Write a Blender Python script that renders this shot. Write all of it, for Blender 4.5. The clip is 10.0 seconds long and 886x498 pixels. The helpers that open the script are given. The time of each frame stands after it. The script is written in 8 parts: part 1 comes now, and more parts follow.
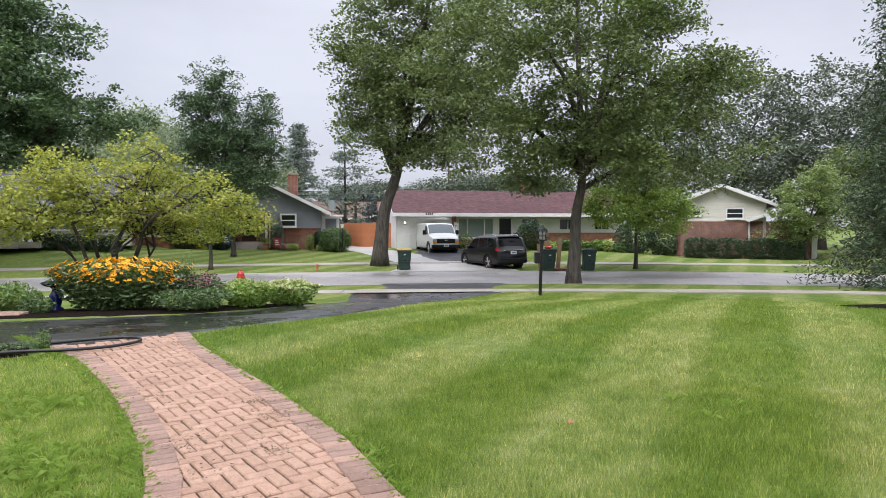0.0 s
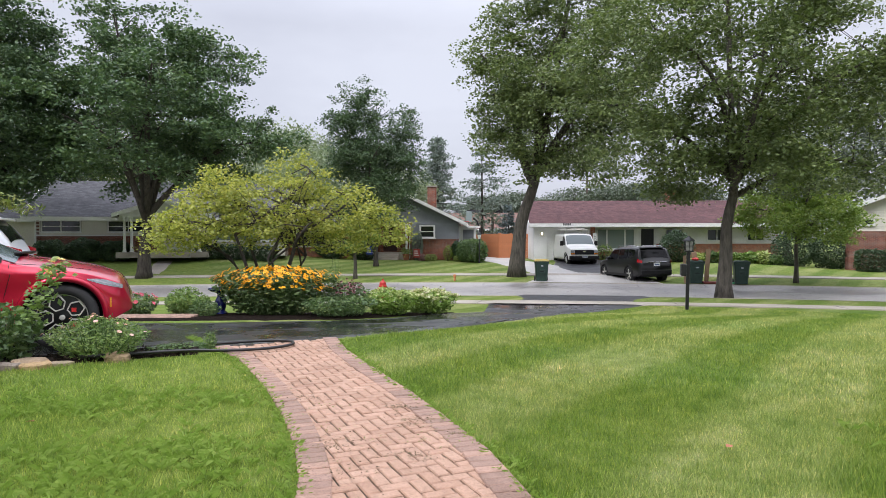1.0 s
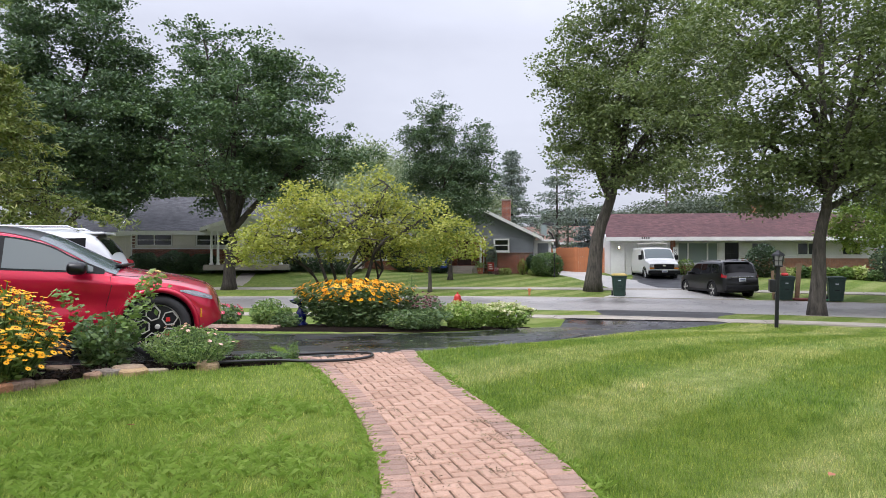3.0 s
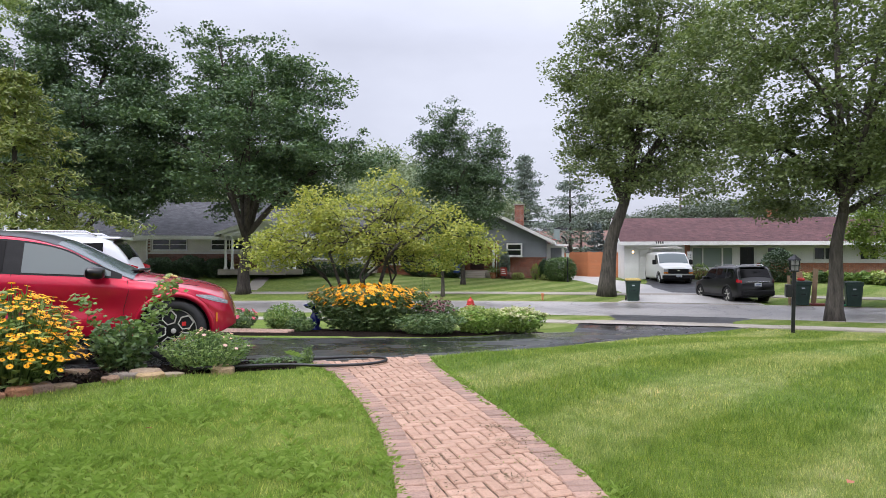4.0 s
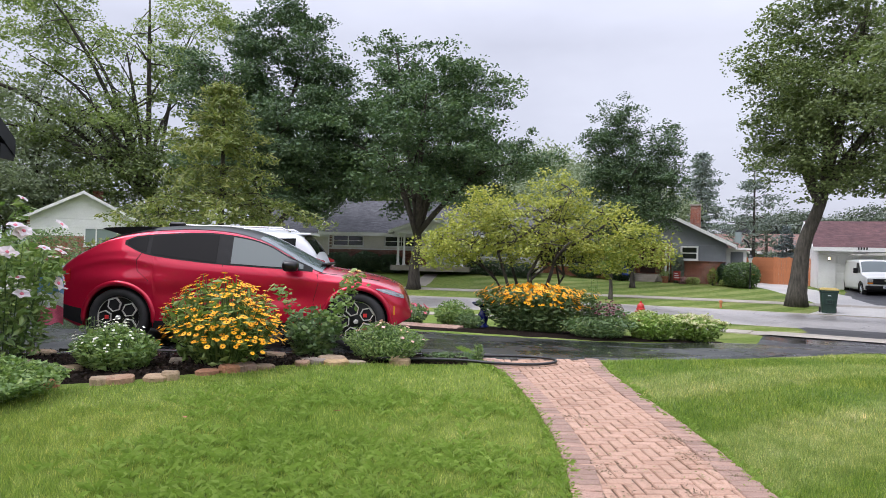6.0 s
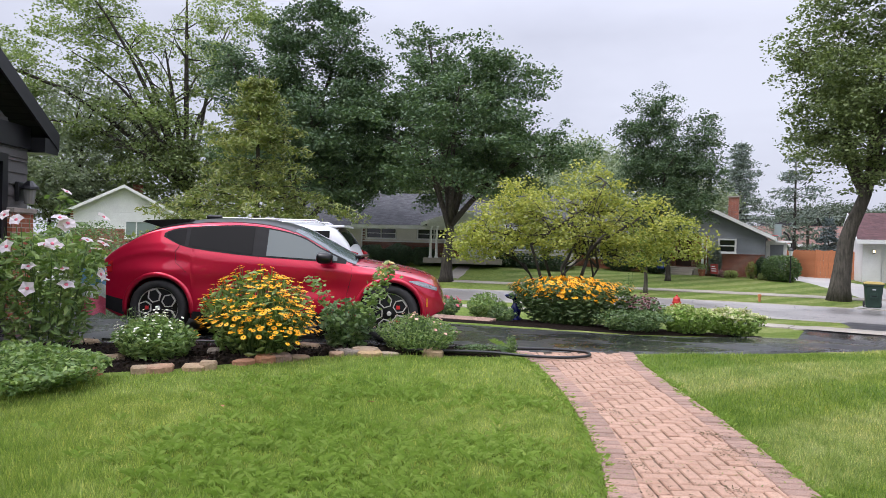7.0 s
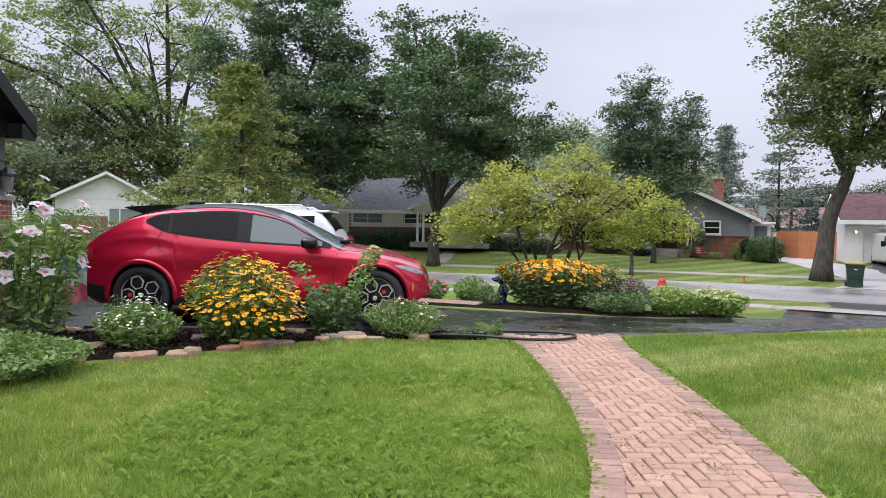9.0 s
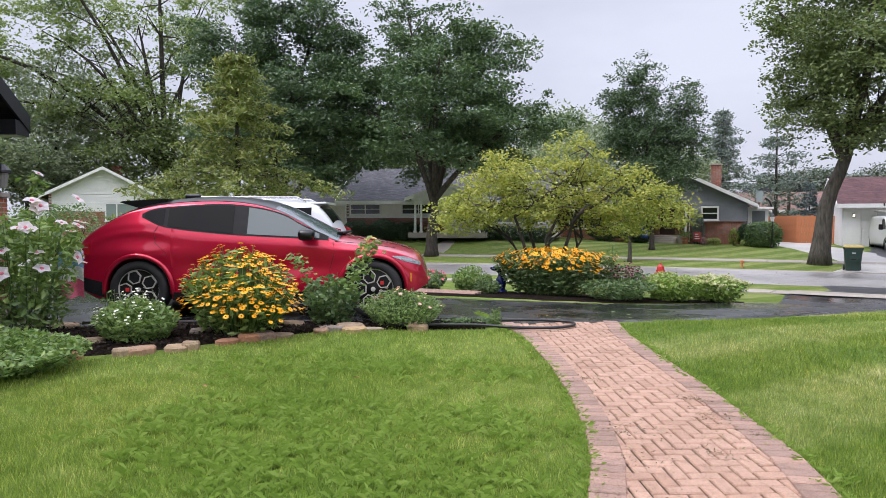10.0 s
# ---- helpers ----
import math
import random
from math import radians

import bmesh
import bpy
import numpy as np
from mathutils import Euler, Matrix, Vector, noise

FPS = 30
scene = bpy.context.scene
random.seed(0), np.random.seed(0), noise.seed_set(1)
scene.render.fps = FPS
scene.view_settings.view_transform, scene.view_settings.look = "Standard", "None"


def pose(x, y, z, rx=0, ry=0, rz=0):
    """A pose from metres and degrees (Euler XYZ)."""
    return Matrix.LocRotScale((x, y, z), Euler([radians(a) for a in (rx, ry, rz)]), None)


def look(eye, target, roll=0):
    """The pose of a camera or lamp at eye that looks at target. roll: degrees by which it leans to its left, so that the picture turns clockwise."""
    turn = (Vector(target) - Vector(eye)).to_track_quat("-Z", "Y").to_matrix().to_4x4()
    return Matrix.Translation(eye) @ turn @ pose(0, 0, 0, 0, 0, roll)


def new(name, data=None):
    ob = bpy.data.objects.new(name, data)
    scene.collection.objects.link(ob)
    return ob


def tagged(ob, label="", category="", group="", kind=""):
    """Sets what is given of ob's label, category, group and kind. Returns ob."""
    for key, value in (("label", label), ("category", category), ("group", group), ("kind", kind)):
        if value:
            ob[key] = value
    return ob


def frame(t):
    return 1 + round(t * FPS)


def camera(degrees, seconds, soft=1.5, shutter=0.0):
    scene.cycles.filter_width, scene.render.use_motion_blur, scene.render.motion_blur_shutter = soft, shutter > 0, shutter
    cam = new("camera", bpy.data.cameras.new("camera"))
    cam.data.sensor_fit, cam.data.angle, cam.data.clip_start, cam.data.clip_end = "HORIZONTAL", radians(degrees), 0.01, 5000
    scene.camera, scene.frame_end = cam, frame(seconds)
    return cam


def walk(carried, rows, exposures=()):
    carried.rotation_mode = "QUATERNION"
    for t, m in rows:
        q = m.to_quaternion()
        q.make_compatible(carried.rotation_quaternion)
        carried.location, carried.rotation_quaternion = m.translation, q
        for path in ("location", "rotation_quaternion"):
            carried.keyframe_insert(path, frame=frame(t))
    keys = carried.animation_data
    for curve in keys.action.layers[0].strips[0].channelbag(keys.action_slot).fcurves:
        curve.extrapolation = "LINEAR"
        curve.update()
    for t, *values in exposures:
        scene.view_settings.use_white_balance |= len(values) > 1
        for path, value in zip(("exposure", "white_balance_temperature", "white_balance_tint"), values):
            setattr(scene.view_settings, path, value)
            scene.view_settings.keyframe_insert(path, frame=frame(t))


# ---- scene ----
cam = camera(67.7, 10.0, 0.75)
PATH = [
    (0, (0.174, 0.79, 1.235), (0.174, 2.789, 1.164), -0.0),
    (0.5, (0.156, 0.815, 1.225), (-0.095, 2.798, 1.172), -0.2),
    (1, (0.134, 0.832, 1.22), (-0.274, 2.79, 1.183), -0.1),
    (1.5, (0.115, 0.833, 1.217), (-0.401, 2.765, 1.187), 0.2),
    (2, (0.101, 0.834, 1.223), (-0.483, 2.746, 1.2), 0.3),
    (2.5, (0.095, 0.825, 1.223), (-0.518, 2.729, 1.215), 0.1),
    (4, (0.084, 0.8, 1.228), (-0.575, 2.689, 1.246), -0.0),
    (4.5, (0.079, 0.778, 1.231), (-0.649, 2.64, 1.253), 0.2),
    (5, (0.061, 0.758, 1.24), (-0.788, 2.569, 1.264), 0.7),
    (5.5, (0.044, 0.732, 1.245), (-0.945, 2.47, 1.265), 1.2),
    (6, (0.027, 0.729, 1.239), (-1.075, 2.398, 1.249), 1.4),
    (7.5, (0.016, 0.74, 1.233), (-1.17, 2.35, 1.213), 1.4),
    (8, (0.017, 0.748, 1.23), (-1.157, 2.367, 1.196), 1.4),
    (8.5, (0.019, 0.752, 1.229), (-1.139, 2.382, 1.182), 1.2),
    (9, (0.023, 0.765, 1.226), (-1.126, 2.4, 1.165), 0.9),
    (9.5, (0.017, 0.775, 1.225), (-1.128, 2.412, 1.146), 0.5),
    (10, (0.02, 0.787, 1.222), (-1.125, 2.425, 1.131), -0.0),
]
walk(cam, [(t, look(eye, target, roll)) for t, eye, target, roll in PATH], [(0, 0.78, 6280, 11), (4, 0.8, 6150, 13), (10, 0.8, 6150, 14)])

# ---- world, sun, exposure ----
world = bpy.data.worlds.new("overcast_sky")
scene.world = world
world.use_nodes = True
wn, wl = world.node_tree.nodes, world.node_tree.links
sky = wn.new("ShaderNodeTexSky")
sky.sky_type, sky.sun_disc = "NISHITA", False
sky.sun_elevation, sky.sun_rotation = radians(52), radians(150)
sky.air_density, sky.dust_density = 1.0, 4.0
bg = wn["Background"]
wc = wn.new("ShaderNodeTexCoord")
wm = wn.new("ShaderNodeMapping")
wm.inputs["Scale"].default_value = (1.0, 1.0, 2.6)
wno = wn.new("ShaderNodeTexNoise")
wno.inputs["Scale"].default_value, wno.inputs["Detail"].default_value, wno.inputs["Roughness"].default_value = 1.7, 5.0, 0.55
wr = wn.new("ShaderNodeValToRGB")
wr.color_ramp.elements[0].position, wr.color_ramp.elements[0].color = 0.32, (3.65, 3.7, 4.15, 1)
wr.color_ramp.elements[1].position, wr.color_ramp.elements[1].color = 0.68, (4.85, 4.9, 5.35, 1)
wx = wn.new("ShaderNodeMixRGB")
wx.inputs["Fac"].default_value = 0.9
wl.new(wc.outputs["Generated"], wm.inputs["Vector"])
wl.new(wm.outputs["Vector"], wno.inputs["Vector"])
wl.new(wno.outputs["Fac"], wr.inputs["Fac"])
wl.new(sky.outputs["Color"], wx.inputs["Color1"])
wl.new(wr.outputs["Color"], wx.inputs["Color2"])
wsep = wn.new("ShaderNodeSeparateXYZ")
wl.new(wc.outputs["Generated"], wsep.inputs[0])
wrise = wn.new("ShaderNodeMapRange")
for key, value in (("From Min", 0.3), ("From Max", 0.95), ("To Min", 1.0), ("To Max", 3.4)):
    wrise.inputs[key].default_value = value
wl.new(wsep.outputs["Z"], wrise.inputs["Value"])
wmul = wn.new("ShaderNodeVectorMath")
wmul.operation = "SCALE"
wl.new(wx.outputs["Color"], wmul.inputs[0])
wl.new(wrise.outputs["Result"], wmul.inputs["Scale"])
wl.new(wmul.outputs["Vector"], bg.inputs["Color"])
bg.inputs["Strength"].default_value = 0.1
sun = new("sun", bpy.data.lights.new("sun", "SUN"))
sun.data.energy, sun.data.angle, sun.data.color = 1.2, radians(35), (1.0, 0.97, 0.92)
sun.matrix_world = look((-20, -30, 60), (0, 10, 0))


# ---- materials ----
def material(name, rough=0.6, metal=0.0, spec=0.5):
    m = bpy.data.materials.new(name)
    m.use_nodes = True
    b = m.node_tree.nodes["Principled BSDF"]
    b.inputs["Roughness"].default_value, b.inputs["Metallic"].default_value = rough, metal
    b.inputs["Specular IOR Level"].default_value = spec
    return m, m.node_tree.nodes, m.node_tree.links, b


def ramp_node(n, stops):
    r = n.new("ShaderNodeValToRGB")
    e = r.color_ramp.elements
    while len(e) < len(stops):
        e.new(0.5)
    for k, (p, c) in zip(e, stops):
        k.position, k.color = p, (*c, 1)
    return r


def noise_node(n, l, scale, detail=4.0, coord="Object", rough=0.55, stretch=None):
    c = n.new("ShaderNodeTexCoord")
    t = n.new("ShaderNodeTexNoise")
    t.inputs["Scale"].default_value, t.inputs["Detail"].default_value, t.inputs["Roughness"].default_value = scale, detail, rough
    if stretch:
        mp = n.new("ShaderNodeMapping")
        mp.inputs["Scale"].default_value = stretch
        l.new(c.outputs[coord], mp.inputs["Vector"])
        l.new(mp.outputs["Vector"], t.inputs["Vector"])
    else:
        l.new(c.outputs[coord], t.inputs["Vector"])
    return t


def mix_node(n, l, fac, a, b, kind="MIX"):
    x = n.new("ShaderNodeMixRGB")
    x.blend_type = kind
    for sock, v in (("Fac", fac), ("Color1", a), ("Color2", b)):
        if isinstance(v, (int, float)):
            x.inputs[sock].default_value = v
        elif isinstance(v, tuple):
            x.inputs[sock].default_value = (*v, 1)
        else:
            l.new(v, x.inputs[sock])
    return x


def bump_node(n, l, b, height, strength=0.3, distance=0.01):
    bp = n.new("ShaderNodeBump")
    bp.inputs["Strength"].default_value, bp.inputs["Distance"].default_value = strength, distance
    l.new(height, bp.inputs["Height"])
    l.new(bp.outputs["Normal"], b.inputs["Normal"])


def mottled(name, c1, c2, scale=6.0, fine=60.0, rough=0.6, metal=0.0, bump=0.2, dist=0.004, spec=0.5, stretch=None):
    """A surface with patches between two colours and a fine grain."""
    m, n, l, b = material(name, rough, metal, spec)
    big = noise_node(n, l, scale, 5, stretch=stretch)
    small = noise_node(n, l, fine, 3, stretch=stretch)
    r = ramp_node(n, [(0.3, c1), (0.7, c2)])
    l.new(big.outputs["Fac"], r.inputs["Fac"])
    g = ramp_node(n, [(0.3, (0.78, 0.78, 0.78)), (0.7, (1.1, 1.1, 1.1))])
    l.new(small.outputs["Fac"], g.inputs["Fac"])
    x = mix_node(n, l, 1.0, r.outputs["Color"], g.outputs["Color"], "MULTIPLY")
    l.new(x.outputs["Color"], b.inputs["Base Color"])
    if bump:
        bump_node(n, l, b, small.outputs["Fac"], bump, dist)
    return m


def random_piece(name, stops, rough=0.8, fine=50.0, bump=0.35, dist=0.004, island=False, spec=0.4):
    """Pieces that differ from one another in colour."""
    m, n, l, b = material(name, rough, 0, spec)
    src = n.new("ShaderNodeNewGeometry" if island else "ShaderNodeObjectInfo")
    r = ramp_node(n, stops)
    l.new(src.outputs["Random Per Island" if island else "Random"], r.inputs["Fac"])
    t = noise_node(n, l, fine, 5, rough=0.65)
    g = ramp_node(n, [(0.3, (0.72, 0.72, 0.72)), (0.7, (1.12, 1.12, 1.12))])
    l.new(t.outputs["Fac"], g.inputs["Fac"])
    x = mix_node(n, l, 1.0, r.outputs["Color"], g.outputs["Color"], "MULTIPLY")
    l.new(x.outputs["Color"], b.inputs["Base Color"])
    bump_node(n, l, b, t.outputs["Fac"], bump, dist)
    return m


def worn_piece(name, stops):
    """Damp clay pavers, each of its own shade, with pits, pale bloom and dirt patches across the walk."""
    m, n, l, b = material(name, 0.62, 0, 0.4)
    src = n.new("ShaderNodeObjectInfo")
    r = ramp_node(n, stops)
    l.new(src.outputs["Random"], r.inputs["Fac"])
    co = n.new("ShaderNodeTexCoord")
    off = n.new("ShaderNodeVectorMath")
    off.operation = "ADD"
    l.new(co.outputs["Object"], off.inputs[0])
    l.new(src.outputs["Location"], off.inputs[1])
    fine = noise_node(n, l, 130, 5, rough=0.7)
    mid = noise_node(n, l, 22, 5, rough=0.65)
    big = noise_node(n, l, 2.2, 4, rough=0.6)
    for t in (fine, mid, big):
        l.new(off.outputs[0], t.inputs["Vector"])
    g1 = ramp_node(n, [(0.32, (0.55, 0.53, 0.5)), (0.5, (1.0, 1.0, 1.0)), (0.72, (1.22, 1.2, 1.18))])
    g2 = ramp_node(n, [(0.3, (0.8, 0.79, 0.77)), (0.5, (1.0, 1.0, 1.0)), (0.7, (1.06, 1.06, 1.07))])
    g3 = ramp_node(n, [(0.34, (0.82, 0.8, 0.78)), (0.52, (1.0, 1.0, 1.0)), (0.7, (1.05, 1.05, 1.06))])
    x = r.outputs["Color"]
    for t, g in ((fine, g1), (mid, g2), (big, g3)):
        l.new(t.outputs["Fac"], g.inputs["Fac"])
        x = mix_node(n, l, 1.0, x, g.outputs["Color"], "MULTIPLY").outputs["Color"]
    l.new(x, b.inputs["Base Color"])
    bump_node(n, l, b, fine.outputs["Fac"], 0.6, 0.004)
    return m


def leaf_material(name, stops, through_light=0.35, rough=0.5):
    m, n, l, b = material(name, rough - 0.06, 0, 0.55)
    src = n.new("ShaderNodeNewGeometry")
    r = ramp_node(n, stops)
    big = noise_node(n, l, 0.55, 3)
    add = n.new("ShaderNodeMath")
    add.operation = "MULTIPLY_ADD"
    add.inputs[1].default_value, add.inputs[2].default_value = 0.55, -0.02
    l.new(src.outputs["Random Per Island"], add.inputs[0])
    sm = n.new("ShaderNodeMath")
    sm.operation = "MULTIPLY_ADD"
    sm.inputs[1].default_value = 0.5
    l.new(big.outputs["Fac"], sm.inputs[0])
    l.new(add.outputs[0], sm.inputs[2])
    l.new(sm.outputs[0], r.inputs["Fac"])
    l.new(r.outputs["Color"], b.inputs["Base Color"])
    tr = n.new("ShaderNodeBsdfTranslucent")
    br = mix_node(n, l, 1.0, r.outputs["Color"], (1.25, 1.3, 0.8), "MULTIPLY")
    l.new(br.outputs["Color"], tr.inputs["Color"])
    mx = n.new("ShaderNodeMixShader")
    mx.inputs["Fac"].default_value = through_light
    l.new(b.outputs["BSDF"], mx.inputs[1])
    l.new(tr.outputs["BSDF"], mx.inputs[2])
    l.new(mx.outputs["Shader"], n["Material Output"].inputs["Surface"])
    return m


def grass_material(name, blade=False):
    """Lawn: two greens, dry tufts, clover, and mowing stripes on the larger lawn."""
    m, n, l, b = material(name, 0.5 if blade else 0.9, 0, 0.5 if blade else 0.25)
    big = noise_node(n, l, 0.55, 4)
    mid = noise_node(n, l, 4.5, 5)
    fine = noise_node(n, l, 55, 4, rough=0.7)
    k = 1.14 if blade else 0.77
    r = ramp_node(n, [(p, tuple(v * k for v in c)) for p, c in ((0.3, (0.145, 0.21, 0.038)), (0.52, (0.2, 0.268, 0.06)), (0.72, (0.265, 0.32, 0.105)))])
    l.new(mid.outputs["Fac"], r.inputs["Fac"])
    tone = ramp_node(n, [(0.3, (0.74, 0.86, 0.65)), (0.7, (1.22, 1.1, 1.2))])
    l.new(big.outputs["Fac"], tone.inputs["Fac"])
    x = mix_node(n, l, 1.0, r.outputs["Color"], tone.outputs["Color"], "MULTIPLY")
    co = n.new("ShaderNodeTexCoord")
    mp = n.new("ShaderNodeMapping")
    mp.inputs["Rotation"].default_value = (0, 0, radians(25.5))
    wv = n.new("ShaderNodeTexWave")
    wv.wave_type, wv.bands_direction = "BANDS", "X"
    wv.inputs["Scale"].default_value, wv.inputs["Distortion"].default_value, wv.inputs["Detail"].default_value = 0.1785, 0.45, 3
    wv.inputs["Phase Offset"].default_value = 0.71
    l.new(co.outputs["Object"], mp.inputs["Vector"])
    l.new(mp.outputs["Vector"], wv.inputs["Vector"])
    st = ramp_node(n, [(0.3, (0.8, 0.9, 0.56)), (0.7, (1.42, 1.27, 1.75))])
    l.new(wv.outputs["Fac"], st.inputs["Fac"])
    # the small lawn, past the brick path, is not striped
    dt = n.new("ShaderNodeVectorMath")
    dt.operation = "DOT_PRODUCT"
    dt.inputs[1].default_value = (1, 0.62, 0)
    l.new(co.outputs["Object"], dt.inputs[0])
    side = n.new("ShaderNodeMapRange")
    side.inputs["From Min"].default_value, side.inputs["From Max"].default_value = 0.9, 1.8
    l.new(dt.outputs["Value"], side.inputs["Value"])
    pick = mix_node(n, l, side.outputs["Result"], (1.08, 1.14, 0.92), st.outputs["Color"])
    x2 = mix_node(n, l, 0.85, x.outputs["Color"], pick.outputs["Color"], "MULTIPLY")
    if blade:
        geo = n.new("ShaderNodeNewGeometry")
        rr = ramp_node(n, [(0.0, (0.5, 0.6, 0.4)), (0.35, (0.85, 0.92, 0.75)), (0.65, (1.15, 1.12, 1.0)), (0.9, (1.6, 1.42, 1.5)), (1.0, (2.4, 1.7, 2.1))])
        l.new(geo.outputs["Random Per Island"], rr.inputs["Fac"])
        x3 = mix_node(n, l, 1.0, x2.outputs["Color"], rr.outputs["Color"], "MULTIPLY")
        l.new(x3.outputs["Color"], b.inputs["Base Color"])
        tr = n.new("ShaderNodeBsdfTranslucent")
        l.new(x3.outputs["Color"], tr.inputs["Color"])
        mx = n.new("ShaderNodeMixShader")
        mx.inputs["Fac"].default_value = 0.35
        l.new(b.outputs["BSDF"], mx.inputs[1])
        l.new(tr.outputs["BSDF"], mx.inputs[2])
        l.new(mx.outputs["Shader"], n["Material Output"].inputs["Surface"])
    else:
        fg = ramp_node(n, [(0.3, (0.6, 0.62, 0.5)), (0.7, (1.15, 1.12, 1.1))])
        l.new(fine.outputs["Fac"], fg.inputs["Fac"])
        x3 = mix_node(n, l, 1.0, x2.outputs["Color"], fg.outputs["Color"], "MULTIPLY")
        l.new(x3.outputs["Color"], b.inputs["Base Color"])
        bump_node(n, l, b, fine.outputs["Fac"], 0.8, 0.03)
    return m


def brick_material(name, c1, c2, mortar, width=0.2, height=0.067, axis="X"):
    m, n, l, b = material(name, 0.85, 0, 0.3)
    co = n.new("ShaderNodeTexCoord")
    sp = n.new("ShaderNodeSeparateXYZ")
    cb = n.new("ShaderNodeCombineXYZ")
    l.new(co.outputs["Object"], sp.inputs[0])
    ad = n.new("ShaderNodeMath")
    ad.operation = "ADD"
    l.new(sp.outputs["X"], ad.inputs[0])
    l.new(sp.outputs["Y"], ad.inputs[1])
    l.new(ad.outputs[0], cb.inputs["X"])
    l.new(sp.outputs["Z"], cb.inputs["Y"])
    t = n.new("ShaderNodeTexBrick")
    t.inputs["Scale"].default_value = 1.0
    t.inputs["Brick Width"].default_value, t.inputs["Row Height"].default_value = width, height
    t.inputs["Mortar Size"].default_value, t.inputs["Mortar Smooth"].default_value = 0.008, 0.2
    t.inputs["Color1"].default_value, t.inputs["Color2"].default_value = (*c1, 1), (*c2, 1)
    t.inputs["Mortar"].default_value = (*mortar, 1)
    l.new(cb.outputs[0], t.inputs["Vector"])
    no = noise_node(n, l, 3.0, 5)
    g = ramp_node(n, [(0.3, (0.75, 0.75, 0.75)), (0.7, (1.15, 1.15, 1.15))])
    l.new(no.outputs["Fac"], g.inputs["Fac"])
    x = mix_node(n, l, 1.0, t.outputs["Color"], g.outputs["Color"], "MULTIPLY")
    l.new(x.outputs["Color"], b.inputs["Base Color"])
    iv = n.new("ShaderNodeMath")
    iv.operation = "SUBTRACT"
    iv.inputs[0].default_value = 1.0
    l.new(t.outputs["Fac"], iv.inputs[1])
    bump_node(n, l, b, iv.outputs[0], 0.6, 0.008)
    return m


def shingle_material(name, c1, c2):
    m = brick_material(name, c1, c2, tuple(v * 0.5 for v in c1), 0.3, 0.075)
    return m


def wet_material(name, c1, c2, crack, dry, wet, scale=0.35, bump=0.25):
    """Paving that is wet in patches: dark and glossy there."""
    m, n, l, b = material(name, 0.4, 0, 0.5)
    pat = noise_node(n, l, scale, 5, rough=0.6)
    fine = noise_node(n, l, 90, 4, rough=0.7)
    pr = ramp_node(n, [(0.4, (0, 0, 0)), (0.6, (1, 1, 1))])
    l.new(pat.outputs["Fac"], pr.inputs["Fac"])
    col = mix_node(n, l, pr.outputs["Color"], c1, c2)
    g = ramp_node(n, [(0.3, (0.7, 0.7, 0.7)), (0.7, (1.25, 1.25, 1.25))])
    l.new(fine.outputs["Fac"], g.inputs["Fac"])
    x = mix_node(n, l, 1.0, col.outputs["Color"], g.outputs["Color"], "MULTIPLY")
    vo = n.new("ShaderNodeTexVoronoi")
    vo.feature = "DISTANCE_TO_EDGE"
    vo.inputs["Scale"].default_value = 0.45
    co = n.new("ShaderNodeTexCoord")
    wob = noise_node(n, l, 1.3, 4)
    ad = n.new("ShaderNodeVectorMath")
    ad.operation = "ADD"
    l.new(co.outputs["Object"], ad.inputs[0])
    l.new(wob.outputs["Color"], ad.inputs[1])
    l.new(ad.outputs[0], vo.inputs["Vector"])
    cr = ramp_node(n, [(0.0, (1, 1, 1)), (0.012, (0, 0, 0))])
    l.new(vo.outputs["Distance"], cr.inputs["Fac"])
    x2 = mix_node(n, l, cr.outputs["Color"], x.outputs["Color"], crack)
    l.new(x2.outputs["Color"], b.inputs["Base Color"])
    rr = n.new("ShaderNodeMapRange")
    rr.inputs["To Min"].default_value, rr.inputs["To Max"].default_value = wet, dry
    l.new(pr.outputs["Color"], rr.inputs["Value"])
    l.new(rr.outputs["Result"], b.inputs["Roughness"])
    bump_node(n, l, b, fine.outputs["Fac"], bump, 0.003)
    return m


def glass_material(name, tint, rough=0.03, spec=0.45):
    m, n, l, b = material(name, rough, 0, spec)
    b.inputs["Base Color"].default_value = (*tint, 1)
    t = noise_node(n, l, 2.0, 2)
    bump_node(n, l, b, t.outputs["Fac"], 0.04, 0.02)
    return m


def lamp_material(name, colour, strength):
    m, n, l, b = material(name, 0.4)
    b.inputs["Base Color"].default_value = (*colour, 1)
    b.inputs["Emission Color"].default_value = (*colour, 1)
    b.inputs["Emission Strength"].default_value = strength
    return m


def car_paint(name, c, flake=0.05, rough=0.3, metal=0.35, coat=0.6):
    m, n, l, b = material(name, rough, metal, 0.5)
    t = noise_node(n, l, 900, 2)
    g = ramp_node(n, [(0.3, tuple(v * (1 - flake) for v in c)), (0.7, tuple(min(1, v * (1 + flake)) for v in c))])
    l.new(t.outputs["Fac"], g.inputs["Fac"])
    l.new(g.outputs["Color"], b.inputs["Base Color"])
    b.inputs["Coat Weight"].default_value, b.inputs["Coat Roughness"].default_value = coat, 0.04
    return m


